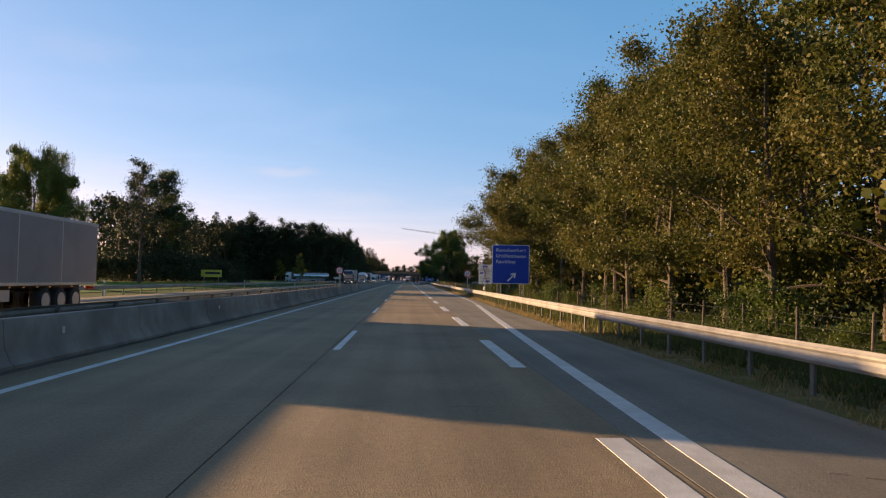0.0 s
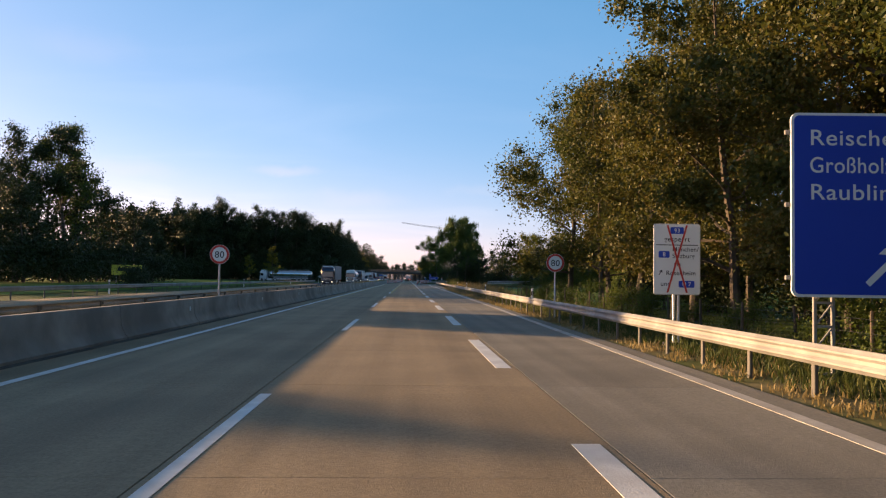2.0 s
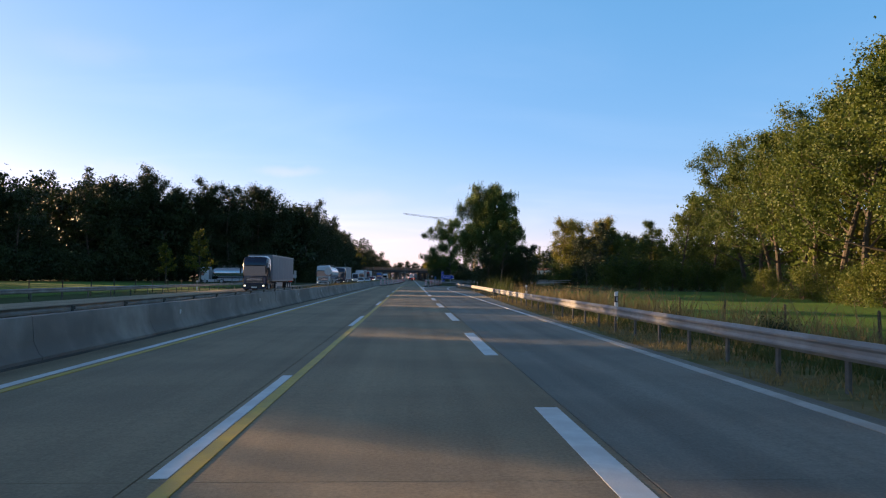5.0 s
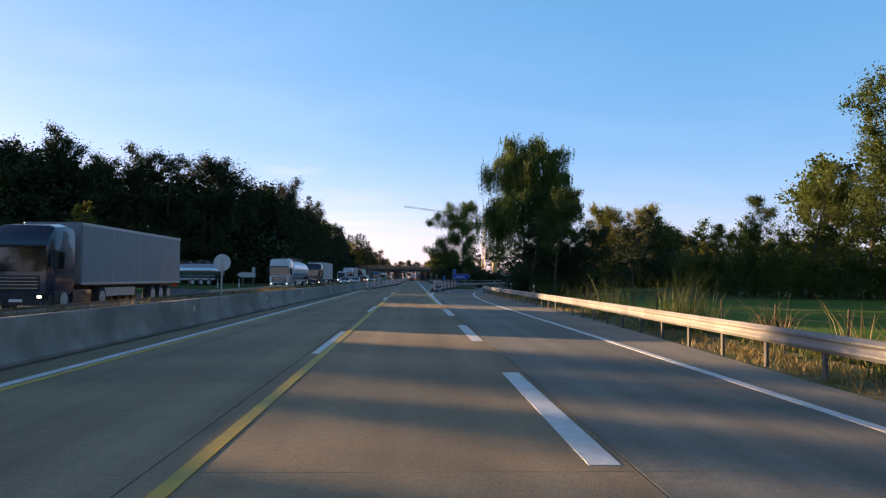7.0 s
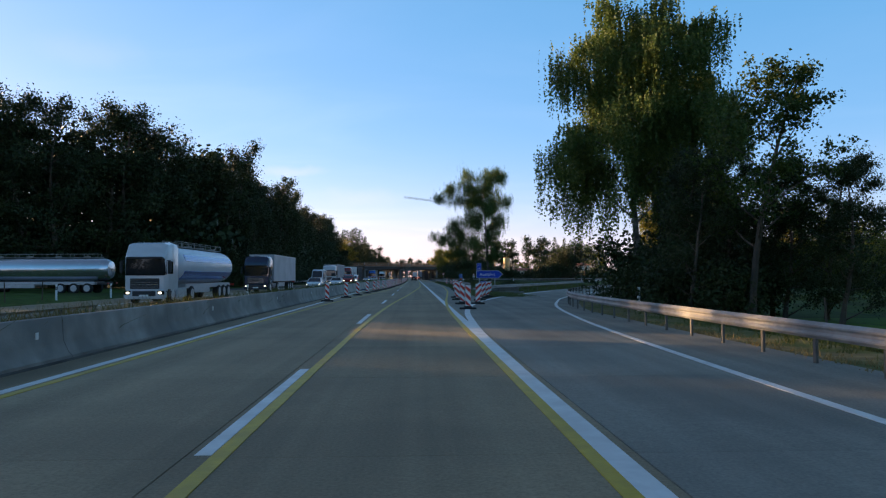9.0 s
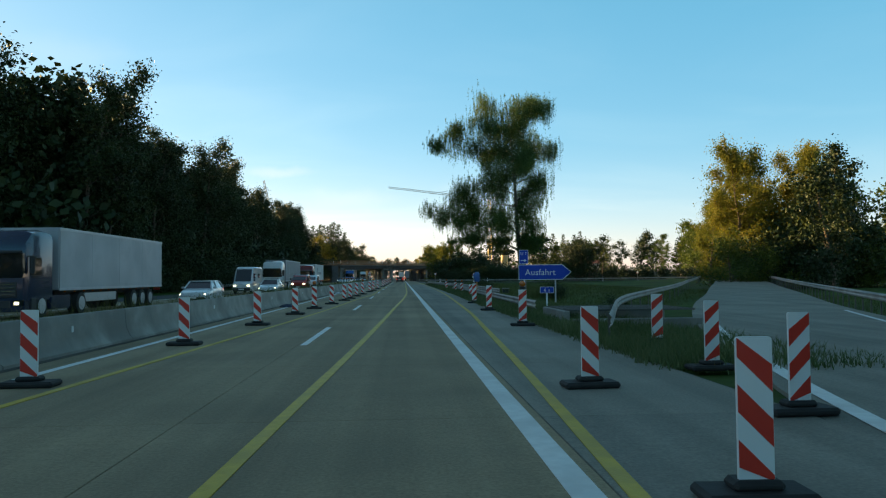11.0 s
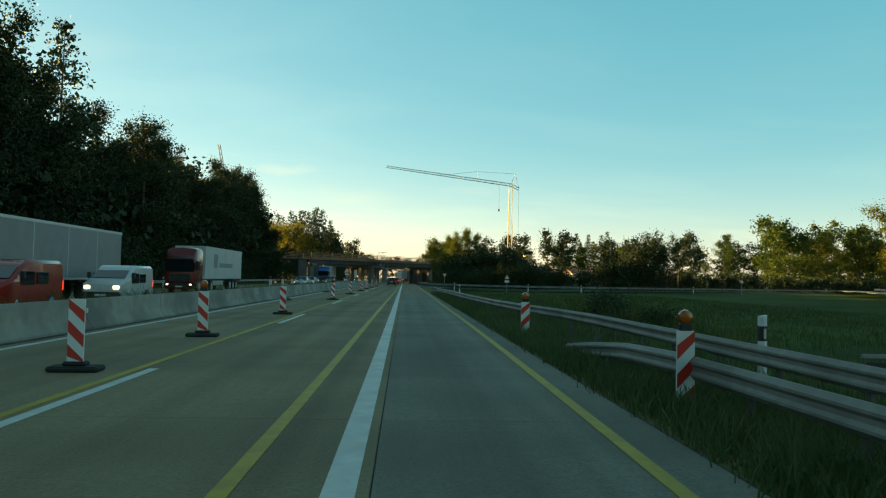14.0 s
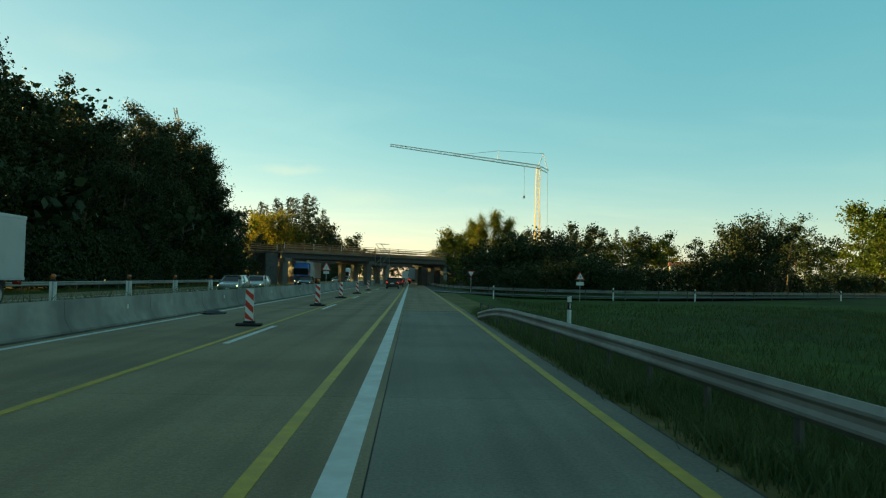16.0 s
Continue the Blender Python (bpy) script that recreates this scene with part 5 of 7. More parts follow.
def panel(name, w, h, material, parent, y=0.0, x=0.0, z=0.0, depth=0.03, radius=0.06, label=""):
    """An upright plate with rounded corners, its face to the south, centred on (x, z)."""
    ring = []
    for cx, cz, a0 in ((w / 2 - radius, h / 2 - radius, 0), (-w / 2 + radius, h / 2 - radius, 90), (-w / 2 + radius, -h / 2 + radius, 180), (w / 2 - radius, -h / 2 + radius, 270)):
        for k in range(5):
            a = radians(a0 + 22.5 * k)
            ring.append((x + cx + radius * math.cos(a), z + cz + radius * math.sin(a)))
    g = Geo()
    g.loft([[(a, y, b) for a, b in ring], [(a, y + depth, b) for a, b in ring]])
    return part(name, g, material, parent, label)


def disc(name, r, material, parent, y, x, z, depth=0.02, sides=40, inner=0.0):
    g = Geo()
    out = [(x + r * math.cos(2 * math.pi * k / sides), z + r * math.sin(2 * math.pi * k / sides)) for k in range(sides)]
    if inner:
        ins = [(x + inner * math.cos(2 * math.pi * k / sides), z + inner * math.sin(2 * math.pi * k / sides)) for k in range(sides)]
        rings = [[(a, y, b) for a, b in out], [(a, y, b) for a, b in ins], [(a, y + depth, b) for a, b in ins], [(a, y + depth, b) for a, b in out]]
        n = sides
        g.add([p for r_ in rings for p in r_], [(i * n + k, i * n + (k + 1) % n, ((i + 1) % 4) * n + (k + 1) % n, ((i + 1) % 4) * n + k) for i in range(4) for k in range(n)])
    else:
        g.loft([[(a, y, b) for a, b in out], [(a, y + depth, b) for a, b in out]])
    return part(name, g, material, parent)


def pole(parent, x, y, z0, z1, r=0.035, name="post", material=None):
    return part(name, cylinder(z0, z1, r, x, y, 12, "z"), material or ALU, parent, smooth=True)


def arrow_shape(parent, x, z, size, angle, y, material, name="arrow"):
    """A straight arrow pointing along angle."""
    s = size
    pts = [(-0.5 * s, -0.055 * s), (0.18 * s, -0.055 * s), (0.02 * s, -0.24 * s), (0.17 * s, -0.24 * s), (0.5 * s, 0), (0.17 * s, 0.24 * s), (0.02 * s, 0.24 * s), (0.18 * s, 0.055 * s), (-0.5 * s, 0.055 * s)]
    a = radians(angle)
    pts = [(x + u * math.cos(a) - v * math.sin(a), z + u * math.sin(a) + v * math.cos(a)) for u, v in pts]
    g = Geo()
    g.loft([[(u, y, v) for u, v in pts], [(u, y + 0.004, v) for u, v in pts]])
    return part(name, g, material, parent)


# large blue exit sign
s = thing("exit_sign", "large blue motorway exit sign with white town names on lattice posts", "road sign", m=pose(8.08, 61.6, 0, 0, 0, -4))
panel("board", 3.14, 3.28, WHITE, s, 0, 0, 3.0, 0.05, 0.12, "white rim of the board")
panel("face", 3.04, 3.18, BLUE, s, -0.006, 0, 3.0, 0.006, 0.09)
for words, z, w in (("Reischenhart", 4.06, 2.50), ("Großholzhausen", 3.57, 2.52), ("Raubling", 3.09, 1.62)):
    lettering("lettering", words, 0.29, s, -1.26, -0.009, z, WHITE, width=w)
arrow_shape(s, 0.1, 1.95, 1.0, 45, -0.013, WHITE)
for x in (-0.95, 0.95):
    g = Geo()
    for dx in (-0.16, 0.16):
        g.box(x + dx, 0.14, 2.0, 0.06, 0.06, 4.6, 0.008)
    z = 0.0
    while z < 4.2:
        g.tube([(x - 0.16, 0.14, z), (x + 0.16, 0.14, z + 0.42)], [0.018, 0.018], 5)
        g.box(x, 0.14, z, 0.32, 0.04, 0.04)
        z += 0.42
    part("lattice_post", g, STEEL, s, "galvanised lattice post")
for z in (1.7, 3.0, 4.3):
    part("cross_rail", Geo().box(0, 0.085, z, 3.3, 0.06, 0.08, 0.008), STEEL, s)

# white detour sign, crossed out
s = thing("detour_sign", "white detour sign crossed out with red tape", "road sign", m=pose(6.55, 67.3, 0.12, 0, 0, -3))
panel("board", 1.14, 1.76, WHITE, s, 0, 0, 2.05, 0.04, 0.05)
panel("rim", 1.18, 1.80, ALU, s, 0.006, 0, 2.05, 0.03, 0.06)
for x, z, w, words in ((0.0, 2.78, 0.34, "93"), (-0.33, 2.17, 0.28, "8"), (0.24, 1.42, 0.40, "U 7")):
    panel("road_badge", w, 0.17, BLUE, s, -0.005, x, z, 0.006, 0.03)
    lettering("lettering", words, 0.105, s, x, -0.009, z - 0.05, WHITE, "CENTER")
for x, z, words, h in ((0.0, 2.50, "gesperrt", 0.13), (-0.12, 2.25, "München/", 0.115), (-0.12, 2.08, "Salzburg", 0.115), (-0.08, 1.88, "via", 0.11), (-0.28, 1.65, "Rosenheim", 0.115), (-0.42, 1.37, "und", 0.12)):
    lettering("lettering", words, h, s, x, -0.006, z, BLACK, "CENTER" if words == "gesperrt" else "LEFT")
part("divider", Geo().box(0, -0.003, 2.41, 1.06, 0.006, 0.02), BLACK, s)
arrow_shape(s, -0.42, 1.71, 0.16, 60, -0.007, BLACK)
for a in (-1, 1):
    part("tape", Geo().box(0, -0.012, 2.06, 0.045, 0.006, 1.78, m=Matrix.Rotation(a * 0.28, 4, "Y")), RED, s, "red tape")
for x in (-0.06, 0.06):
    pole(s, x, 0.07, -0.3, 2.9, 0.035)
part("base_block", Geo().box(0, 0.1, -0.12, 0.6, 0.4, 0.12, 0.02), RUBBER, s)


def limit_sign(x, y, z, label):
    s = thing("speed_limit_sign", label, "road sign", "speed limit signs", m=pose(x, y, 0))
    disc("plate", 0.385, WHITE, s, 0, 0, z, 0.02)
    disc("red_ring", 0.375, RED, s, -0.004, 0, z, 0.004, inner=0.285)
    lettering("lettering", "80", 0.27, s, 0, -0.006, z - 0.135, BLACK, "CENTER")
    pole(s, 0, 0.05, -0.4, z + 0.3, 0.038)


limit_sign(5.95, 79.6, 2.33, "round speed limit sign with red ring beside the lane")
limit_sign(-7.75, 78.5, 2.42, "round speed limit sign with red ring on the median")


def delineator(x, y, top=1.02, z=0.0, face=180):
    s = thing("delineator_post", "white plastic roadside post with black band and reflector", "roadside post", "delineators", m=pose(x, y, z, 0, 0, face - 180))
    g = Geo()
    prof = [(-0.06, -0.04), (0.0, -0.065), (0.06, -0.04), (0.06, 0.04), (-0.06, 0.04)]
    g.loft([[(a, b, -0.2) for a, b in prof], [(a, b, top - 0.1) for a, b in prof], [(a, b, top + 0.02 * (a > 0)) for a, b in prof]])
    part("body", g, WHITE, s)
    pb = [(a * 1.04, b * 1.04) for a, b in prof]
    part("black_band", Geo().loft([[(a, b, top - 0.40) for a, b in pb], [(a, b, top - 0.16) for a, b in pb]]), BLACK, s)
    part("reflector", Geo().box(0.012, -0.066, top - 0.28, 0.045, 0.014, 0.16, 0.003, m=Matrix.Rotation(0.2, 4, "Z")), ALU, s)


for x, y in ((7.2, 92.5), (7.4, 120.5), (7.7, 147), (8.2, 172), (8.7, 217), (10.6, 243.5), (13.2, 258), (18, 271), (7.75, 328.4), (7.0, 383), (9.5, 426), (21, 428), (30, 431), (55, 448), (-24.6, 60), (-24.6, 110), (-24.8, 160), (-25, 205), (-24.6, 268), (-26, 262), (-10.8, 255), (-25, 350), (-25, 400)):
    delineator(x, y, 1.08 if x < 9 else 1.0)


def beacon_model(lamp, stripe_left):
    """A traffic beacon: striped board on a rubber foot, some with an amber lamp."""
    s = thing("traffic_beacon", "red and white striped traffic beacon" + (" with amber warning lamp" if lamp else " on black rubber foot"), "traffic beacon", "traffic beacons")
    panel("board", 0.25, 1.0, WHITE, s, 0, 0, 0.64, 0.03, 0.02)
    for k in range(3):
        z = 0.12 + 0.38 * k
        pts = []
        lo, hi, half = 0.145, 1.135, 0.122
        sgn = -1 if stripe_left else 1
        quad = [(-half, z - sgn * half), (half, z + sgn * half), (half, z + sgn * half + 0.19), (-half, z - sgn * half + 0.19)]
        quad = [(a, min(hi, max(lo, b))) for a, b in quad]
        g = Geo()
        g.loft([[(a, -0.004, b) for a, b in quad], [(a, 0.0, b) for a, b in quad]])
        part("stripe", g, ORANGE_RED, s)
    g = Geo()
    g.box(0, 0.05, 0.045, 0.78, 0.40, 0.09, 0.03)
    g.box(0, 0.05, 0.12, 0.36, 0.22, 0.08, 0.03)
    part("foot", g, RUBBER, s, "black rubber foot")
    part("upright", Geo().box(0, 0.045, 0.6, 0.05, 0.05, 1.05, 0.008), ALU, s)
    if lamp:
        part("battery_box", Geo().box(0, 0.03, 1.19, 0.17, 0.09, 0.1, 0.015), DARK_PLASTIC, s)
        g = Geo()
        g.tube([(0, -0.02, 1.32), (0, 0.0, 1.32), (0, 0.045, 1.32), (0, 0.07, 1.32), (0, 0.09, 1.32)], [0.055, 0.09, 0.1, 0.09, 0.05], 18)
        part("warning_lamp", g, AMBER, s, "amber warning lamp", smooth=True)
    return s


models = {}


def beacon(x, y, lamp=False, stripe_left=True, turn=0.0, z=0.0):
    m = pose(x, y, z, 0, 0, turn)
    key = (lamp, stripe_left)
    if key not in models:
        models[key] = beacon_model(lamp, stripe_left)
        models[key].matrix_basis = m
    else:
        copy_thing(models[key], m)


for i, (x, y) in enumerate(((-5.8, 255), (-5.35, 263), (-5.0, 269.5), (-4.65, 276.5), (-4.4, 283.4), (-4.25, 289), (-3.95, 295), (-3.7, 301.2), (-3.62, 305.7), (-3.55, 312), (-3.4, 318.8), (-3.2, 328.6), (-3.08, 335.4), (-2.95, 346.7), (-2.8, 366), (-2.87, 382.8), (-2.8, 398.5), (-2.95, 412.7), (-2.9, 427.6), (-2.85, 444))):
    beacon(x, y, i in (5, 10, 12, 14, 16), True, rng.uniform(-6, 6))
for x, y, lamp in ((3.95, 274.6, True), (4.15, 285.1, False), (4.4, 294.3, False), (5.35, 306.6, False), (5.65, 318.4, True), (5.66, 326.3, True), (5.42, 337.6, True)):
    beacon(x, y, lamp, False, rng.uniform(-6, 6), 0.0 if x < 4.5 else -0.18)
for x, y in ((2.28, 243.2), (2.42, 249.5), (2.6, 256.8), (2.8, 262), (3.3, 249.5), (3.95, 255.6), (4.6, 259.8), (5.25, 263.6), (5.9, 268)):
    beacon(x, y, False, x < 2.9, rng.uniform(-8, 8))

for y in (387, 394, 400.5, 407.5, 415.5, 425):
    beacon(-10.75, y, True, True, 180 + rng.uniform(-6, 6), 0.03)

# exit arrow sign
s = thing("exit_arrow_sign", "blue arrow shaped exit sign on two posts in the grass", "road sign", m=pose(7.05, 294.5, 0))
pts = [(0, 1.32), (2.62, 1.32), (3.17, 1.77), (2.62, 2.22), (0, 2.22)]
part("rim", Geo().loft([[(a, 0, b) for a, b in pts], [(a, 0.04, b) for a, b in pts]]), WHITE, s, "white rim")
pts = [(0.035, 1.355), (2.605, 1.355), (3.11, 1.77), (2.605, 2.185), (0.035, 2.185)]
part("face", Geo().loft([[(a, -0.006, b) for a, b in pts], [(a, 0.0, b) for a, b in pts]]), BLUE, s)
lettering("lettering", "Ausfahrt", 0.36, s, 0.38, -0.009, 1.60, WHITE)
panel("detour_plate", 0.54, 0.82, WHITE, s, 0, 0.31, 2.68, 0.03, 0.05)
panel("detour_face", 0.50, 0.78, BLUE, s, -0.006, 0.31, 2.68, 0.006, 0.04)
lettering("lettering", "U 7", 0.17, s, 0.31, -0.009, 2.79, WHITE, "CENTER")
arrow_shape(s, 0.31, 2.47, 0.34, 0, -0.013, WHITE)
for x in (0.35, 2.2):
    pole(s, x, 0.08, -0.9, 2.2, 0.045)
pole(s, 0.31, 0.1, 2.0, 3.05, 0.03)

s = thing("kilometre_sign", "small blue kilometre sign on a white post", "road sign", m=pose(7.22, 287, 0))
panel("board", 0.68, 0.31, WHITE, s, 0, 0, 0.87, 0.02, 0.03)
panel("face", 0.64, 0.27, BLUE, s, -0.005, 0, 0.87, 0.005, 0.025)
lettering("lettering", "6", 0.16, s, -0.10, -0.008, 0.79, WHITE, "CENTER")
lettering("lettering", "0", 0.11, s, 0.10, -0.008, 0.79, WHITE, "CENTER")
part("comma", Geo().box(0.0, -0.008, 0.795, 0.02, 0.004, 0.03), WHITE, s)
pole(s, 0, 0.05, -0.7, 1.0, 0.04, material=WHITE)

# covered sign behind the rail
s = thing("covered_sign", "road sign wrapped in blue plastic on an orange post", "road sign", m=pose(6.18, 310.1, -0.05) @ Matrix.Diagonal((1.3, 1.3, 1.02, 1)))
g = Geo()
rings = []
for k, (w, d) in enumerate(((0.12, 0.06), (0.18, 0.10), (0.16, 0.08), (0.2, 0.1), (0.17, 0.08), (0.21, 0.1), (0.17, 0.07), (0.1, 0.05))):
    z = 1.15 + 0.105 * k
    rings.append([(w * math.cos(a) * (1 + 0.12 * math.sin(3 * a + k)), d * math.sin(a), z + 0.02 * math.sin(2 * a + k)) for a in [2 * math.pi * j / 14 for j in range(14)]])
part("plastic_cover", g.loft(rings), plain("blue plastic film", (0.03, 0.10, 0.30), rough=0.3, vary=0.2, scale=6), s, "crumpled blue plastic cover", smooth=True)
pole(s, 0, 0, -0.5, 1.25, 0.04, material=plain("orange post paint", (0.55, 0.22, 0.05), rough=0.5))


def triangle_sign(x, y, z, up, label, size=0.9, board=False):
    s = thing("warning_sign" if up else "yield_sign", label, "road sign", "triangle signs", m=pose(x, y, 0))
    for name, k, mat, yy in (("red_border", 1.0, RED, 0.0), ("face", 0.72, WHITE, -0.006)):
        r = size / math.sqrt(3) * k
        pts = [(r * math.sin(a), z + r * math.cos(a) * (1 if up else -1)) for a in (0, 2 * math.pi / 3, 4 * math.pi / 3)]
        part(name, Geo().loft([[(a, yy, b) for a, b in pts], [(a, yy + 0.02 if k == 1.0 else 0.0, b) for a, b in pts]]), mat, s)
    if up:
        part("symbol", Geo().box(0, -0.01, z + 0.02, 0.05, 0.005, 0.22, 0.0), BLACK, s)
    if board:
        panel("lower_plate", 0.7, 0.32, WHITE, s, 0, 0, z - 0.6, 0.02, 0.03)
    pole(s, 0, 0.05, -0.3, z, 0.035)


triangle_sign(9.2, 447.5, 2.25, False, "white and red triangular yield sign at the slip road")
triangle_sign(17.5, 426.5, 1.95, True, "red bordered warning triangle sign by the slip road", board=True)
triangle_sign(-8.6, 452, 2.6, True, "red bordered warning triangle sign on the median", 1.25, True)
triangle_sign(66, 452, 2.2, True, "red bordered warning triangle sign far off")

# back of an arrow sign on the opposite side
s = thing("arrow_sign", "grey back of an arrow shaped sign beyond the road", "road sign", m=pose(-27.5, 285.5, 0))
pts = [(-1.6, 1.75), (-1.1, 1.35), (1.4, 1.35), (1.4, 2.15), (-1.1, 2.15)]
part("board", Geo().loft([[(a, 0, b) for a, b in pts], [(a, 0.04, b) for a, b in pts]]), ALU, s)
panel("number_plate", 0.55, 0.8, ALU, s, 0, 1.1, 2.6, 0.03, 0.04)
for x in (-0.6, 1.1):
    pole(s, x, -0.06, -0.3, 2.3, 0.045)
s = thing("round_sign", "grey back of a round sign on the median", "road sign", m=pose(-9.2, 199, 0))
disc("plate", 0.4, ALU, s, 0, 0, 2.2)
pole(s, 0, -0.05, -0.2, 2.4, 0.04)

# field fence and gate frames
for (x0, y0), (x1, y1), n, label in (((9.3, -8), (9.6, 112), 41, "wire fence with wooden posts in front of the wood"), ((10.8, 122), (15, 235), 24, "low wire fence along the field"), ((-25.6, 150), (-27, 262), 24, "wire fence beyond the opposite carriageway")):
    s = thing("wire_fence", label, "fence", "wire fences")
    g = Geo()
    g.tube([(0, 0, -0.2), (0, 0, 1.3), (0, 0, 1.34)], [0.045, 0.04, 0.02], 7)
    post_mesh = g.mesh("post", BARK)
    for k in range(n):
        f = k / (n - 1)
        x, y = x0 + (x1 - x0) * f, y0 + (y1 - y0) * f
        part("post", post_mesh, None, s, m=pose(x, y, ground_height(x, y), rng.uniform(-3, 3), rng.uniform(-3, 3), 0))
    for h in (0.25, 0.55, 0.85, 1.15):
        part("wire", Geo().tube([(x0 + (x1 - x0) * k / 20, y0 + (y1 - y0) * k / 20, ground_height(x0 + (x1 - x0) * k / 20, 0) + h) for k in range(21)], [0.004] * 21, 4), DARK_PLASTIC, s)
s = thing("timber_crate", "small wooden crate fence at the field's edge", "crate", m=pose(16.7, 229, ground_height(16.7, 229)))
for sx in (-1.1, 1.1):
    for sy in (-0.5, 0.5):
        part("post", Geo().box(sx, sy, 0.45, 0.08, 0.08, 0.95, 0.01), BARK, s)
wood_light = plain("weathered light timber", (0.36, 0.25, 0.11), rough=0.8, vary=0.25, scale=5)
for z in (0.2, 0.42, 0.64, 0.84):
    for sy in (-0.5, 0.5):
        part("slat", Geo().box(0, sy, z, 2.3, 0.03, 0.1, 0.006), wood_light, s)
    for sx in (-1.1, 1.1):
        part("slat", Geo().box(sx, 0, z, 0.03, 1.0, 0.1, 0.006), wood_light, s)

# culvert head between the lane and the exit ramp
s = thing("culvert_head", "grey concrete culvert head with a steel grating", "culvert", m=pose(6.6, 276.3, 0))
conc = BARRIER
part("wall", Geo().box(-1.25, 0, -0.05, 0.2, 3.4, 1.0, 0.03), conc, s)
part("wall", Geo().box(0.9, 1.7, -0.05, 4.4, 0.2, 1.0, 0.03), conc, s)
part("wall", Geo().box(0.9, -1.7, -0.2, 4.4, 0.2, 0.8, 0.03), conc, s)
for k in range(12):
    part("grating_bar", Geo().box(0.85, -1.5 + 0.27 * k, 0.46, 4.2, 0.05, 0.05, 0.006), POST_STEEL, s)
s = thing("drain_frame", "small dark metal frame standing in the grass", "frame", m=pose(11.5, 331, ground_height(11.5, 331)))
for x in (-0.35, 0.35):
    part("upright", Geo().box(x, 0, 0.35, 0.07, 0.07, 0.8, 0.01), POST_STEEL, s)
part("crossbar", Geo().box(0, 0, 0.72, 0.8, 0.08, 0.08, 0.01), STEEL, s)
part("plate", Geo().box(0, 0.02, 0.4, 0.6, 0.04, 0.4, 0.01), DARK_PLASTIC, s)

# debris by the barrier
film = plain("white plastic sheet", (0.55, 0.58, 0.62), rough=0.5, vary=0.2, scale=8)
dark_cloth = plain("dark cloth", (0.04, 0.05, 0.09), rough=0.9, vary=0.4, scale=9)
for x, y, kind, label in ((-5.95, 291.5, dark_cloth, "crumpled dark cloth and foil lying by the barrier"), (-5.9, 322, film, "torn white sheet lying by the barrier"), (-5.6, 389, DARK_PLASTIC, "black rubber foot lying by the barrier"), (-5.5, 364, DARK_PLASTIC, "black rubber scrap lying by the barrier")):
    s = thing("debris", label, "debris", "debris by the barrier", m=pose(x, y, 0, 0, 0, rng.uniform(0, 90)))
    g = Geo()
    rings = [[(w * math.cos(a) * (1 + 0.25 * math.sin(3 * a + z * 40)), 0.6 * w * math.sin(a) * (1 + 0.3 * math.sin(2 * a)), z) for a in [2 * math.pi * j / 16 for j in range(16)]] for z, w in ((0.0, 0.5), (0.06, 0.48), (0.12, 0.3), (0.17, 0.1))]
    part("heap", g.loft(rings), kind, s, smooth=True)

# ---- bridge over the motorway ----
rust = plain("rusty formwork", (0.26, 0.115, 0.055), rough=0.85, vary=0.3, scale=3, second=(0.32, 0.17, 0.09), second_scale=0.4)
deck_conc = plain("bridge concrete", (0.18, 0.172, 0.155), rough=0.85, vary=0.15, scale=1.0)


def bridge(y, length, x0, turn, z, label, colour, stairs):
    s = thing("road_bridge", label, "bridge", m=pose(x0, y, 0, 0, 0, turn))
    L = length
    part("deck", Geo().box(L / 2, 0, z - 0.35, L, 10.5, 0.35, 0.04), deck_conc, s)
    for k in range(5):
        part("girder", Geo().box(L / 2, -4.4 + 2.2 * k, z - 0.95, L, 0.5, 0.9, 0.03), DARK_STEEL, s)
    for side in (-5.2, 5.2):
        part("fascia", Geo().box(L / 2, side, z - 0.12, L, 0.12, 0.5, 0.02), colour, s)
        n = int(L / 2)
        for k in range(n + 1):
            part("railing_post", Geo().box(L * k / n, side, z + 0.6, 0.07, 0.07, 1.1), colour if k % 3 else ALU, s)
        for h in (0.45, 0.8, 1.12):
            part("railing_bar", Geo().box(L / 2, side, z + h, L, 0.05, 0.16 if h < 1 else 0.07), colour, s)
    for f in (0.0, 0.47 if stairs else 0.5, 1.0):
        for yy in (-3.6, 0.0, 3.6):
            part("pier", Geo().box(L * f + (1.2 if f == 0 else -1.2 if f == 1 else 0), yy, (z - 1.4) / 2 - 0.2, 1.1, 1.0, z - 1.2, 0.06), deck_conc, s)
        part("pier_cap", Geo().box(L * f + (1.2 if f == 0 else -1.2 if f == 1 else 0), 0, z - 1.6, 1.4, 9.6, 0.5, 0.05), deck_conc, s)
    for f in (-0.06, 1.06):
        part("abutment", Geo().box(L * f, 0, (z - 0.5) / 2 - 0.3, 2.4, 11, z - 0.4, 0.08), DARK_STEEL, s)
    if stairs:
        g = Geo()
        cx, cy = L * 0.49, -6.6
        for dx in (-1.1, 1.1):
            for dy in (-0.7, 0.7):
                g.box(cx + dx, cy + dy, (z + 1.2) / 2, 0.07, 0.07, z + 1.2)
        h, d = 0.0, 1
        while h < z:
            g.tube([(cx - 1.1 * d, cy - 0.7, h), (cx + 1.1 * d, cy - 0.7, h + 1.9)], [0.05, 0.05], 5)
            g.tube([(cx - 1.1 * d, cy + 0.7, h), (cx + 1.1 * d, cy + 0.7, h + 1.9)], [0.05, 0.05], 5)
            g.box(cx, cy, h + 1.9, 2.3, 1.5, 0.05)
            h, d = h + 1.9, -d
        part("stair_tower", g, STEEL, s, "scaffold stair tower")
    return s


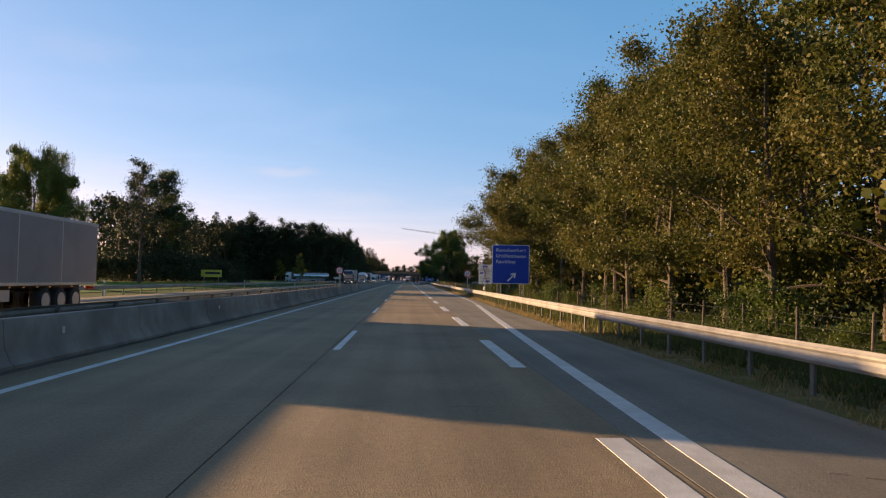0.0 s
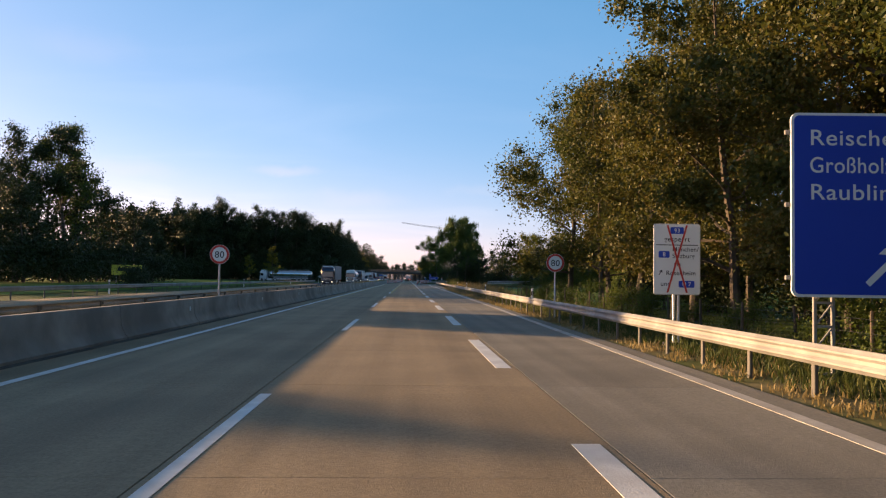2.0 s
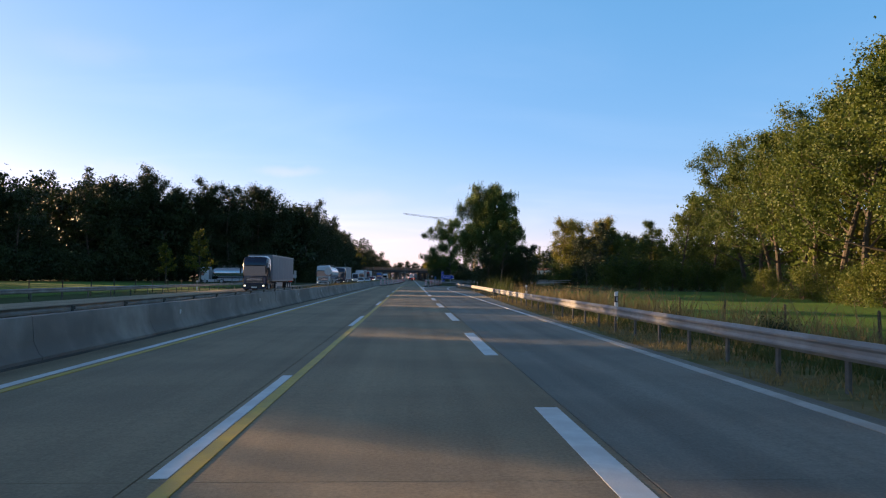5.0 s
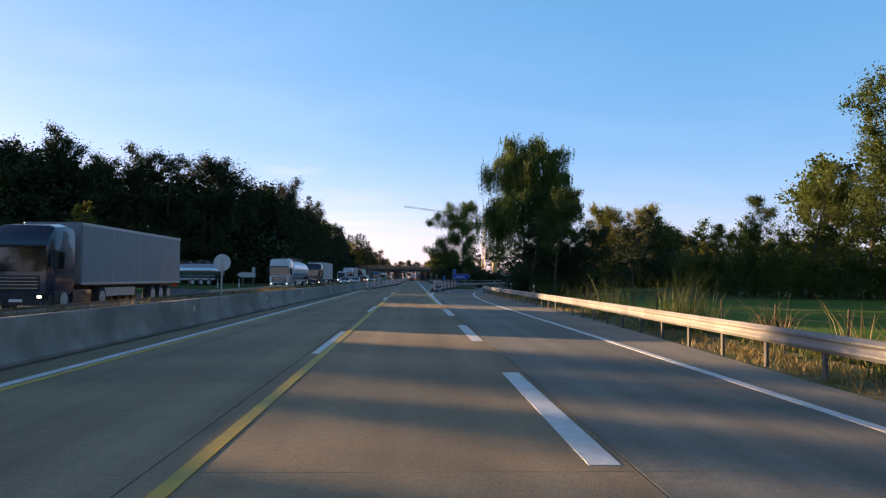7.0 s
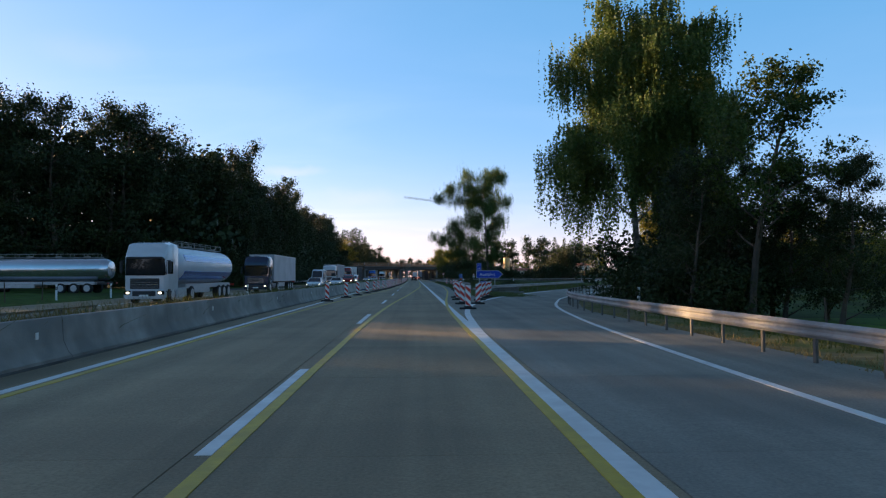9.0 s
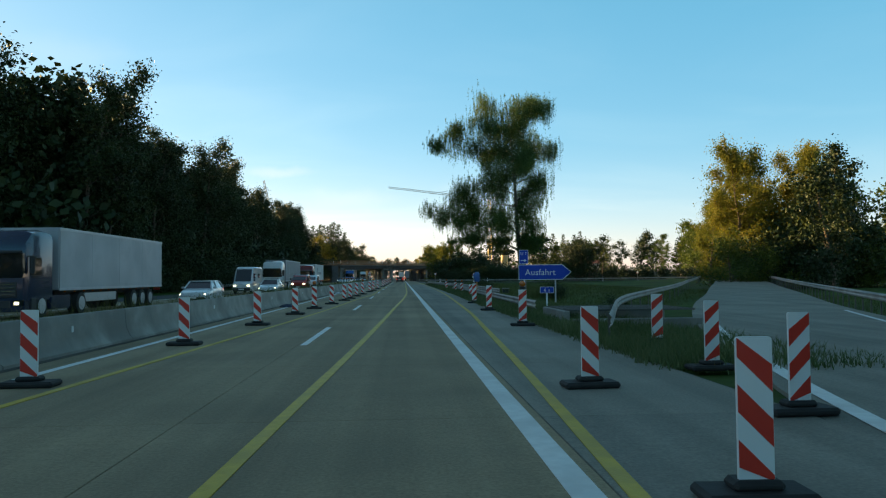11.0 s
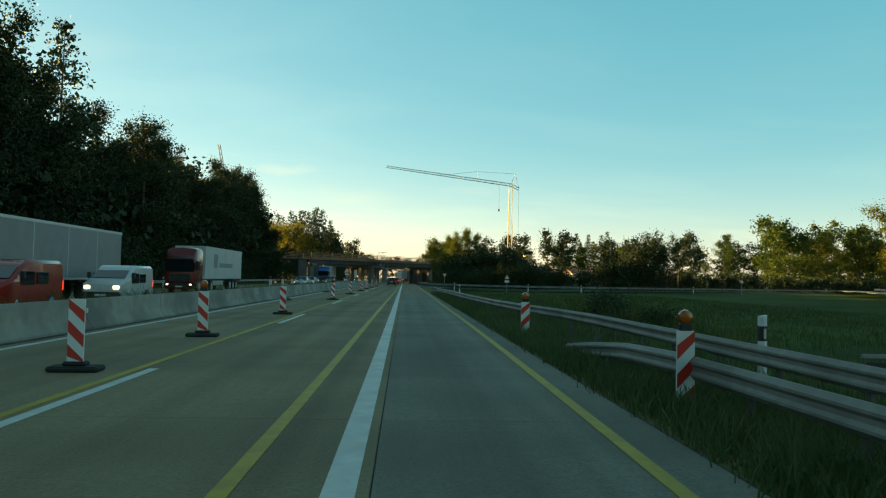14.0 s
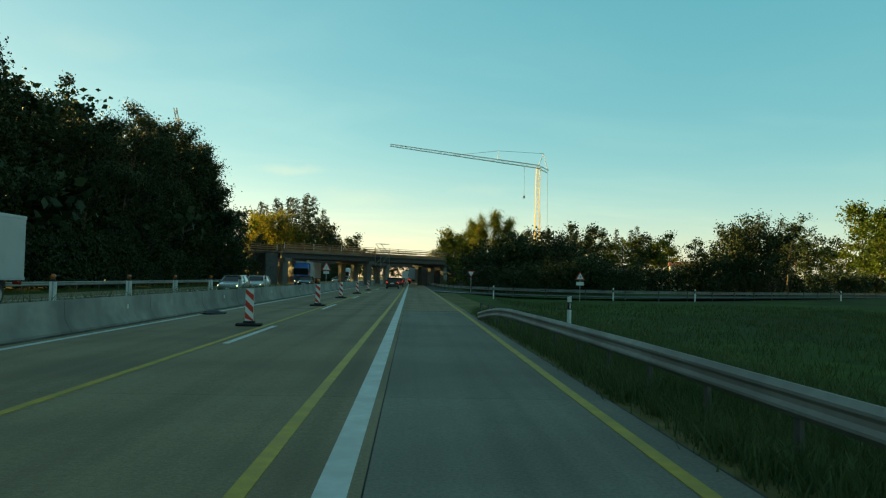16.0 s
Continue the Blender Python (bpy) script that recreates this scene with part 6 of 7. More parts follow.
DARK_STEEL = plain("dark girder steel", (0.06, 0.055, 0.055), rough=0.6, vary=0.25, scale=2)
bridge(483.6, 42.4, -22.5, 46, 5.75, "road bridge under construction with rusty formwork and railings", rust, True)
bridge(520, 44, -23, 40, 5.6, "older concrete road bridge behind the new one", deck_conc, False)

# ---- building site with cranes ----
crane_paint = plain("yellow crane paint", (0.50, 0.33, 0.08), rough=0.55, vary=0.15, scale=2)
crane_grey = plain("pale crane paint", (0.52, 0.50, 0.45), rough=0.5, vary=0.1, scale=2)


def lattice(g, a, b, w, bay, r=0.05, taper=1.0):
    """A square lattice mast or boom from a to b."""
    a, b = Vector(a), Vector(b)
    d = (b - a).normalized()
    u = d.cross(Vector((0, 1, 0)) if abs(d.y) < 0.9 else Vector((1, 0, 0))).normalized()
    v = d.cross(u)
    n = max(1, int((b - a).length / bay))
    corner = lambda i, k: a + (b - a) * (i / n) + (u * (1, 1, -1, -1)[k] + v * (1, -1, -1, 1)[k]) * w / 2 * (1 + (taper - 1) * i / n)
    for k in range(4):
        g.tube([corner(0, k), corner(n, k)], [r, r * taper], 4)
        for i in range(n):
            g.tube([corner(i, k), corner(i + 1, (k + 1) % 4)], [r * 0.6, r * 0.6], 3, cap=False)


s = thing("tower_crane", "yellow tower crane with a long pale jib", "crane", m=pose(40.5, 583, 0))
g = Geo()
lattice(g, (0, 0, 0), (0, 0, 22), 1.5, 1.5, 0.09)
part("lower_mast", g, crane_paint, s)
g = Geo()
lattice(g, (0, 0, 22), (0, 0, 36.5), 1.15, 1.4, 0.08)
part("upper_mast", g, crane_paint, s)
g = Geo()
lattice(g, (0.5, 0, 36.6), (-46, 3, 42.6), 0.95, 1.5, 0.07, 0.7)
part("jib", g, crane_grey, s, "long pale lattice jib")
g = Geo()
lattice(g, (0.4, 0, 36.5), (3.0, -0.2, 35.2), 0.9, 1.2, 0.06)
part("counter_jib", g, crane_grey, s)
g = Geo()
g.tube([(0, 0, 36.5), (1.6, 0, 40.8)], [0.12, 0.09], 5)
g.tube([(3.0, 0, 35.4), (1.6, 0, 40.8)], [0.1, 0.08], 5)
part("apex_frame", g, crane_grey, s)
g = Geo()
g.tube([(-12.5, 0.8, 38.2), (-12.2, 0.8, 41.4)], [0.1, 0.07], 5)
part("jib_strut", g, crane_grey, s)
for pts in ([(1.6, 0, 40.8), (-12.2, 0.8, 41.4)], [(-12.2, 0.8, 41.4), (-26, 1.7, 39.8)], [(3.0, 0, 35.4), (3.1, 0, 12)]):
    part("cable", Geo().tube(pts, [0.045, 0.045], 4), POST_STEEL, s)
g = Geo()
g.tube([(-4.2, 0.3, 37.0), (-4.2, 0.3, 27.5)], [0.045, 0.045], 4)
g.box(-4.2, 0.3, 27.2, 0.5, 0.4, 0.8, 0.05)
part("hook_block", g, POST_STEEL, s)
part("base", Geo().box(0, 0, 0.8, 4.5, 4.5, 1.6, 0.1), deck_conc, s)
part("ballast", Geo().box(2.0, 0, 3.2, 2.0, 2.6, 3.0, 0.1), deck_conc, s)

s = thing("tower_crane", "grey crane boom rising behind the dark wood", "crane", m=pose(-48, 518, 0))
g = Geo()
lattice(g, (6, 0, 0), (-1.5, 0, 37), 0.9, 1.6, 0.08, 0.6)
part("boom", g, POST_STEEL, s)
part("base", Geo().box(6, 0, 1, 4, 3, 2, 0.1), crane_paint, s)

s = thing("silo", "pale orange silo tower at the building site", "silo", m=pose(47.5, 585, 0))
part("body", cylinder(1.5, 11.0, 1.6, 0, 0, 20, "z"), plain("orange silo paint", (0.55, 0.33, 0.12), rough=0.5), s, smooth=True)
g = Geo()
for a in range(4):
    g.box(1.2 * (1 if a < 2 else -1), 1.2 * (1 if a % 2 else -1), 0.8, 0.15, 0.15, 1.7)
part("legs", g, POST_STEEL, s)
cream = plain("cream render", (0.55, 0.50, 0.40), rough=0.8, vary=0.08)
roof_red = plain("red roof tiles", (0.30, 0.10, 0.055), rough=0.8, vary=0.2, scale=4)
for x, y, w, d, h in ((58, 600, 9, 6, 3.2), (84, 575, 9, 6, 3.2), (76, 620, 12, 7, 4.0), (34, 600, 7, 5, 3.0)):
    s = thing("site_cabin", "pale site building with a low roof", "building", "site buildings", m=pose(x, y, 3.5 if x == 84 else 1.2, 0, 0, rng.uniform(-20, 20)))
    part("wall", Geo().box(0, 0, h / 2 - 0.6, w, d, h + 1.2, 0.03), cream, s)
    g = Geo()
    g.loft([[(-w / 2 - 0.4, -d / 2 - 0.4, h), (w / 2 + 0.4, -d / 2 - 0.4, h), (w / 2 + 0.4, d / 2 + 0.4, h), (-w / 2 - 0.4, d / 2 + 0.4, h)], [(-w / 2 - 0.4, -0.1, h + 1.3), (w / 2 + 0.4, -0.1, h + 1.3), (w / 2 + 0.4, 0.1, h + 1.3), (-w / 2 - 0.4, 0.1, h + 1.3)]])
    part("roof", g, roof_red, s)
    for k in range(3):
        win = part("window", Geo().box(-w / 3 + w / 3 * k, -d / 2 - 0.02, h * 0.55, 1.1, 0.08, 1.1, 0.02), WHITE, s)
        part("pane", Geo().box(-w / 3 + w / 3 * k, -d / 2 - 0.07, h * 0.55, 0.9, 0.03, 0.9), GLASS, win)


def mound(x, y, rx, ry, h, label):
    g = Geo()
    n, rings = 26, []
    for k, f in enumerate((1.0, 0.8, 0.58, 0.36, 0.12)):
        z = h * (1 - f) ** 0.75
        rings.append([(rx * f * math.cos(a) * (1 + 0.14 * noise.noise((x + 2 * math.cos(a), y + 2 * math.sin(a), k))), ry * f * math.sin(a), z * (1 + 0.25 * noise.noise((x + math.cos(a), k, math.sin(a)))) - 0.2) for a in [2 * math.pi * j / n for j in range(n)]])
    g.loft(rings)
    s = tagged(part("earth_mound", g, EARTH, smooth=True, m=pose(x, y, 0)), label, "earth mound", "earth mounds")


for x, y, rx, ry, h in ((72, 520, 14, 6, 3.6), (98, 530, 12, 6, 3.0), (60, 560, 15, 8, 4.2), (120, 540, 14, 7, 3.2), (84, 575, 16, 8, 3.8), (40, 560, 12, 6, 3.0)):
    mound(x, y, rx, ry, h, "mound of excavated earth at the building site")
s = thing("banner", "yellow advertising board by the meadow", "board", m=pose(-44.0, 165, 0.1, 0, 0, 12))
panel("board", 4.4, 1.6, plain("yellow banner cloth", (0.62, 0.55, 0.06), rough=0.6, vary=0.06), s, 0, 0, 2.1, 0.04, 0.05)
part("printed_bar", Geo().box(0.3, -0.008, 2.2, 3.2, 0.006, 0.5), BLACK, s)
for x in (-1.5, 1.5):
    pole(s, x, 0.08, -0.5, 2.75, 0.05)

# ---- vehicles ----


def wheel(parent, x, y, r, w, name="wheel"):
    """A wheel with tyre, rim and hub."""
    o = part(name, cylinder(x - w / 2, x + w / 2, r * 0.5, y, r, 16, "x"), DARK_PLASTIC, parent)
    g = Geo()
    g.tube([(x - w / 2, y, r), (x - w * 0.42, y, r), (x + w * 0.42, y, r), (x + w / 2, y, r)], [r * 0.9, r, r, r * 0.9], 22)
    part("tyre", g, RUBBER, o, smooth=True)
    s_ = 1 if x > 0 else -1
    g = Geo()
    g.tube([(x + s_ * (w / 2 - 0.03), y, r), (x + s_ * (w / 2 + 0.012), y, r), (x + s_ * (w / 2 + 0.02), y, r)], [r * 0.66, r * 0.64, r * 0.2], 16)
    part("rim", g, ALU, o, smooth=True)


def ring8(y, zb, zm, zt, wb, wm, wt):
    """A rounded cross-section at y: floor, belt and top half-widths and heights."""
    half = [(wb * 0.85, zb), (wb, zb + 0.06), (wm, zb + 0.45 * (zm - zb)), (wm * 0.99, zm), (wt, zm + 0.85 * (zt - zm)), (wt * 0.82, zt)]
    return [(a, y, b) for a, b in half] + [(-a, y, b) for a, b in half[::-1]]


def car(x, y, paint, label, heading=0, estate=True, lights=True, size=1.0, group="cars", tall=0.0):
    """A car; its nose points to the south before it is turned."""
    s = thing("car", label, "car", group, m=pose(x, y, 0, 0, 0, heading) @ Matrix.Scale(size, 4))
    z = tall
    rings = [ring8(-2.25, 0.30, 0.52, 0.62, 0.62, 0.70, 0.62), ring8(-2.15, 0.22, 0.62, 0.74, 0.78, 0.84, 0.74), ring8(-1.6, 0.20, 0.72, 0.88 + z * 0.3, 0.84, 0.89, 0.80), ring8(-0.95, 0.2, 0.78, 0.98 + z * 0.4, 0.85, 0.90, 0.82),
             ring8(0.0, 0.2, 0.80, 1.0 + z * 0.4, 0.85, 0.90, 0.84), ring8(1.2, 0.2, 0.82, 1.02 + z * 0.4, 0.85, 0.90, 0.84), ring8(2.0, 0.24, 0.82, 1.02 + z * 0.4, 0.82, 0.88, 0.80), ring8(2.25, 0.34, 0.80, 0.98 + z * 0.4, 0.72, 0.80, 0.72)]
    part("body", Geo().loft(rings), paint, s, smooth=True)
    back = 2.1 if estate else 1.55
    top = 1.46 + z
    belt = 0.97 + z * 0.4
    g = Geo()
    rows = [(-1.0, belt, 0.80, 0.78), (-0.35, top - 0.06, 0.62, 0.6), (0.2, top - 0.03, 0.62, 0.6), (back - 0.55, top - 0.04, 0.62, 0.6), (back, belt, 0.78, 0.76)]
    for (ya, za, wa, ta), (yb, zb, wb, tb) in zip(rows, rows[1:]):
        for sg in (-1, 1):
            pts = [(sg * 0.83, max(ya, -0.98), belt), (sg * 0.83, yb, belt), (sg * wb, yb, zb), (sg * wa, ya, za)]
            g.add(pts, [(0, 1, 2, 3)])
        g.add([(-wa, ya, za), (wa, ya, za), (wb, yb, zb), (-wb, yb, zb)], [(0, 1, 2, 3)])
    part("glazing", g, GLASS, s, "dark tinted glazing")
    g = Geo()
    g.loft([[(a, yy, zz) for a, zz in ((-0.66, top - 0.07), (-0.56, top), (0.56, top), (0.66, top - 0.07))] for yy in (-0.42, 0.1, back - 0.45)])
    part("roof", g, paint, s, smooth=True)
    for sg in (-1, 1):
        for ya, za, yb, zb in ((-1.0, belt, -0.38, top - 0.05), (0.25, belt, 0.28, top - 0.03), (back, belt, back - 0.5, top - 0.05)):
            part("pillar", Geo().tube([(sg * 0.82, ya, za), (sg * 0.66, yb, zb)], [0.05, 0.045], 5), paint, s)
        part("mirror", Geo().box(sg * 0.98, -0.75, belt + 0.05, 0.2, 0.12, 0.14, 0.03), paint, s)
        part("headlight", Geo().box(sg * 0.62, -2.14, 0.62 + z * 0.2, 0.34, 0.14, 0.13, 0.03), HEADLIGHT if lights else GLASS, s)
        part("tail_light", Geo().box(sg * 0.68, 2.17, 0.86 + z * 0.35, 0.26, 0.16, 0.16, 0.03), TAIL, s)
    part("bumper", Geo().box(0, -2.22, 0.38, 1.5, 0.16, 0.2, 0.05), DARK_PLASTIC, s)
    part("rear_bumper", Geo().box(0, 2.22, 0.42, 1.5, 0.14, 0.22, 0.05), DARK_PLASTIC, s)
    part("number_plate", Geo().box(0, 2.28, 0.72, 0.52, 0.03, 0.11, 0.005), WHITE, s, "plain pale number plate")
    part("number_plate", Geo().box(0, -2.31, 0.42, 0.52, 0.03, 0.11, 0.005), WHITE, s, "plain pale number plate")
    for sx in (-0.78, 0.78):
        for yy in (-1.42, 1.38):
            wheel(s, sx, yy, 0.32, 0.2)
    return s


def cab(s, paint, front=0.0, h=3.7):
    """A truck's cab; its front face stands at y = front."""
    rings = []
    for yy, inset, top in ((front + 0.0, 0.14, h - 0.95), (front + 0.12, 0.04, h - 0.55), (front + 0.55, 0.0, h - 0.1), (front + 1.4, 0.0, h), (front + 2.2, 0.02, h - 0.05)):
        w = 1.23 - inset
        half = [(w - 0.03, 0.75), (w, 0.95), (w, top - 0.35), (w - 0.08, top - 0.1), (w - 0.3, top)]
        rings.append([(a, yy, b) for a, b in half] + [(-a, yy, b) for a, b in half[::-1]])
    part("cab", Geo().loft(rings), paint, s, smooth=True)
    part("windscreen", Geo().add([(-1.1, front - 0.035, 1.68), (1.1, front - 0.035, 1.68), (1.08, front - 0.015, 2.68), (-1.08, front - 0.015, 2.68), (-1.215, front + 0.17, 1.74), (1.215, front + 0.17, 1.74), (1.205, front + 0.17, 2.6), (-1.205, front + 0.17, 2.6)],
                                   [(0, 1, 2, 3), (4, 7, 6, 5), (0, 4, 5, 1), (3, 2, 6, 7), (0, 3, 7, 4), (1, 5, 6, 2)]), GLASS, s, "dark windscreen")
    part("grille", Geo().box(0, front - 0.01, 1.2, 1.7, 0.06, 0.62, 0.02), DARK_PLASTIC, s)
    for k in range(4):
        part("grille_bar", Geo().box(0, front - 0.05, 1.0 + 0.14 * k, 1.6, 0.03, 0.035, 0.008), CHROME, s)
    part("bumper", Geo().box(0, front + 0.12, 0.55, 2.4, 0.5, 0.5, 0.08), paint, s)
    part("air_intake", Geo().box(0, front - 0.125, 0.62, 1.35, 0.06, 0.3, 0.02), DARK_PLASTIC, s)
    part("sun_visor", Geo().box(0, front - 0.05, 2.72, 2.1, 0.22, 0.12, 0.03), DARK_PLASTIC, s)
    part("number_plate", Geo().box(0, front - 0.17, 0.5, 0.52, 0.03, 0.11), WHITE, s, "plain pale number plate")
    for sg in (-1, 1):
        part("headlight", Geo().box(sg * 0.93, front - 0.14, 0.66, 0.2, 0.1, 0.12, 0.03), HEADLIGHT, part("headlight_housing", Geo().box(sg * 0.96, front - 0.1, 0.66, 0.42, 0.12, 0.26, 0.04), GLASS, s))
        part("cab_step", Geo().box(sg * 1.18, front + 0.62, 0.62, 0.12, 0.42, 0.5, 0.03), DARK_PLASTIC, s)
        part("mirror_arm", Geo().box(sg * 1.32, front + 0.14, 2.55, 0.22, 0.05, 0.05), DARK_PLASTIC, s)
        part("mirror", Geo().box(sg * 1.42, front + 0.1, 2.2, 0.16, 0.14, 0.72, 0.04), DARK_PLASTIC, s)
        part("side_window", Geo().box(sg * 1.235, front + 0.75, 2.15, 0.03, 0.9, 0.75, 0.01), GLASS, s)
        part("side_skirt", Geo().box(sg * 1.1, front + 3.0, 0.62, 0.25, 1.9, 0.6, 0.05), paint, s)
        wheel(s, sg * 1.05, front + 1.35, 0.5, 0.3)
        wheel(s, sg * 1.02, front + 5.0, 0.5, 0.5)
    part("chassis", Geo().box(0, front + 4.2, 0.85, 0.9, 6.2, 0.3, 0.02), DARK_PLASTIC, s)


def truck(x, y, cab_paint, box_paint, label, heading=0, tank=False, stripe=None, with_cab=True, bars=None, tank_paint=None):
    """An articulated truck, nose to the south, its front at y = 0 of its own frame."""
    s = thing("truck", label, "truck", "trucks", m=pose(x, y, 0, 0, 0, heading))
    if with_cab:
        cab(s, cab_paint)
    a, b = 2.75, 16.4
    if tank:
        g = Geo()
        rings = []
        for yy, r in ((a, 0.35), (a + 0.12, 0.85), (a + 0.45, 1.1), (a + 0.9, 1.18), ((a + b) / 2, 1.2), (b - 0.9, 1.18), (b - 0.4, 1.08), (b - 0.1, 0.85), (b, 0.3)):
            rings.append([(1.04 * r * math.cos(t), yy, 2.35 + r * 0.98 * math.sin(t)) for t in [2 * math.pi * k / 24 for k in range(24)]])
        part("tank", g.loft(rings), tank_paint, s, smooth=True)
        if stripe:
            for sg in (-1, 1):
                for lo, hi in ((-52, -20), (12, 34)):
                    arc = [radians(lo + (hi - lo) * k / 6) for k in range(7)]
                    ring = [(sg * 1.04 * 1.206 * math.cos(t), 2.35 + 1.206 * 0.98 * math.sin(t)) for t in arc] + [(sg * 1.04 * 1.17 * math.cos(t), 2.35 + 1.17 * 0.98 * math.sin(t)) for t in arc[::-1]]
                    part("stripe", Geo().loft([[(u, yy, v) for u, v in ring] for yy in (a + 1.0, (a + b) / 2, b - 1.0)]), stripe, s, "blue stripe along the tank")
        part("catwalk", Geo().box(0, (a + b) / 2, 3.58, 0.6, b - a - 2, 0.05), STEEL, s)
        for k in range(4):
            part("manhole", cylinder(3.5, 3.72, 0.28, 0, a + 2.4 + 2.9 * k, 14, "z"), STEEL, s)
        g = Geo()
        for sg in (-0.4, 0.4):
            for k in range(9):
                g.box(sg, a + 1.3 + (b - a - 2.6) * k / 8, 3.75, 0.03, 0.03, 0.35)
            g.box(sg, (a + b) / 2, 3.92, 0.03, b - a - 2.6, 0.03)
        part("handrail", g, STEEL, s)
        part("side_guard", Geo().box(0, (a + b) / 2, 1.0, 2.3, b - a - 2.5, 0.3, 0.05), ALU, s)
    else:
        part("trailer_body", Geo().box(0, (a + b) / 2, 2.52, 2.54, b - a, 2.75, 0.05), box_paint, s)
        for sg in (-1, 1):
            part("trailer_rail", Geo().box(sg * 1.272, (a + b) / 2, 3.82, 0.03, b - a, 0.14, 0.01), ALU, s)
            part("trailer_rail", Geo().box(sg * 1.272, (a + b) / 2, 1.17, 0.03, b - a, 0.12, 0.01), ALU, s)
            for k in range(1, 4):
                part("trailer_seam", Geo().box(sg * 1.272, a + (b - a) * k / 4, 2.5, 0.012, 0.07, 2.6), ALU, s)
            for k in range(14):
                part("marker", Geo().box(sg * 1.275, a + 0.5 + (b - a - 1) * k / 13, 1.06, 0.02, 0.14, 0.06), AMBER, s)
        if bars:
            for sg in (-1, 1):
                part("printed_bar", Geo().box(sg * 1.278, a + 3.4, 2.7, 0.01, 1.3, 1.2), bars, s)
                part("printed_bar", Geo().box(sg * 1.278, a + 7.2, 2.35, 0.01, 5.0, 0.4), bars, s)
    part("trailer_frame", Geo().box(0, (a + b) / 2 + 0.4, 0.98, 1.2, b - a - 1.2, 0.26, 0.02), DARK_PLASTIC, s)
    for sg in (-1, 1):
        part("tail_light", Geo().box(sg * 0.95, b + 0.02, 0.98, 0.4, 0.06, 0.14, 0.02), TAIL if heading == 180 else RED, s)
        part("underrun_guard", Geo().box(sg * 1.18, a + 4.6, 0.75, 0.05, 3.8, 0.42, 0.01), ALU, s)
        for k in range(3):
            wheel(s, sg * 1.03, b - 4.6 + 1.31 * k, 0.5, 0.42)
    return s


silver = plain("silver tarpaulin", (0.42, 0.42, 0.43), rough=0.55, vary=0.10, scale=1.2, second=(0.35, 0.35, 0.36))
grey_tarp = plain("grey tarpaulin", (0.24, 0.235, 0.24), rough=0.6, vary=0.10, scale=1.2, second=(0.25, 0.24, 0.25), bump=0.2, bump_scale=3)
white_tarp = plain("white tarpaulin", (0.50, 0.50, 0.49), rough=0.55, vary=0.08, scale=1.2)
white_paint = gloss("white vehicle paint", (0.56, 0.57, 0.58))
black_paint = gloss("black vehicle paint", (0.012, 0.012, 0.014))
navy_paint = gloss("dark blue vehicle paint", (0.012, 0.022, 0.05))
red_paint = gloss("red vehicle paint", (0.28, 0.018, 0.014))
maroon_paint = gloss("dark red vehicle paint", (0.16, 0.016, 0.016))
silver_paint = gloss("silver vehicle paint", (0.40, 0.41, 0.42), metal=0.5)
blue_paint = gloss("bright blue vehicle paint", (0.015, 0.10, 0.36))
stripe_blue = gloss("blue stripe paint", (0.01, 0.07, 0.36))
polished = plain("polished tank steel", (0.62, 0.64, 0.66), rough=0.22, metal=0.9, vary=0.05, scale=1)
truck(-16.1, 18.6, navy_paint, grey_tarp, "truck with a long grey tarpaulin trailer passing on the opposite carriageway")
truck(-16.1, 194.2, navy_paint, plain("slate tarpaulin", (0.22, 0.245, 0.28), rough=0.5, vary=0.1, scale=1.2), "dark blue truck with a slate grey curtain trailer")
truck(-16.1, 252.0, white_paint, None, "white tanker truck with a blue striped tank", tank=True, stripe=stripe_blue, tank_paint=plain("white tank paint", (0.60, 0.62, 0.65), rough=0.3, vary=0.05, scale=1))
truck(-16.1, 282.0, navy_paint, silver, "dark truck with a pale box trailer")
truck(-47.0, 283.6, white_paint, None, "white truck with a long polished steel tank on the slip road", heading=-92, tank=True, tank_paint=polished)
truck(-16.1, 344.5, white_paint, grey_tarp, "white truck with a grey tarpaulin trailer")
truck(-16.1, 376.5, maroon_paint, white_tarp, "dark red truck with a white printed trailer", bars=grey_tarp)
truck(-16.1, 481, blue_paint, white_tarp, "blue truck with a white trailer under the bridge")
truck(-16.1, 560, white_paint, white_tarp, "white truck far down the opposite carriageway")


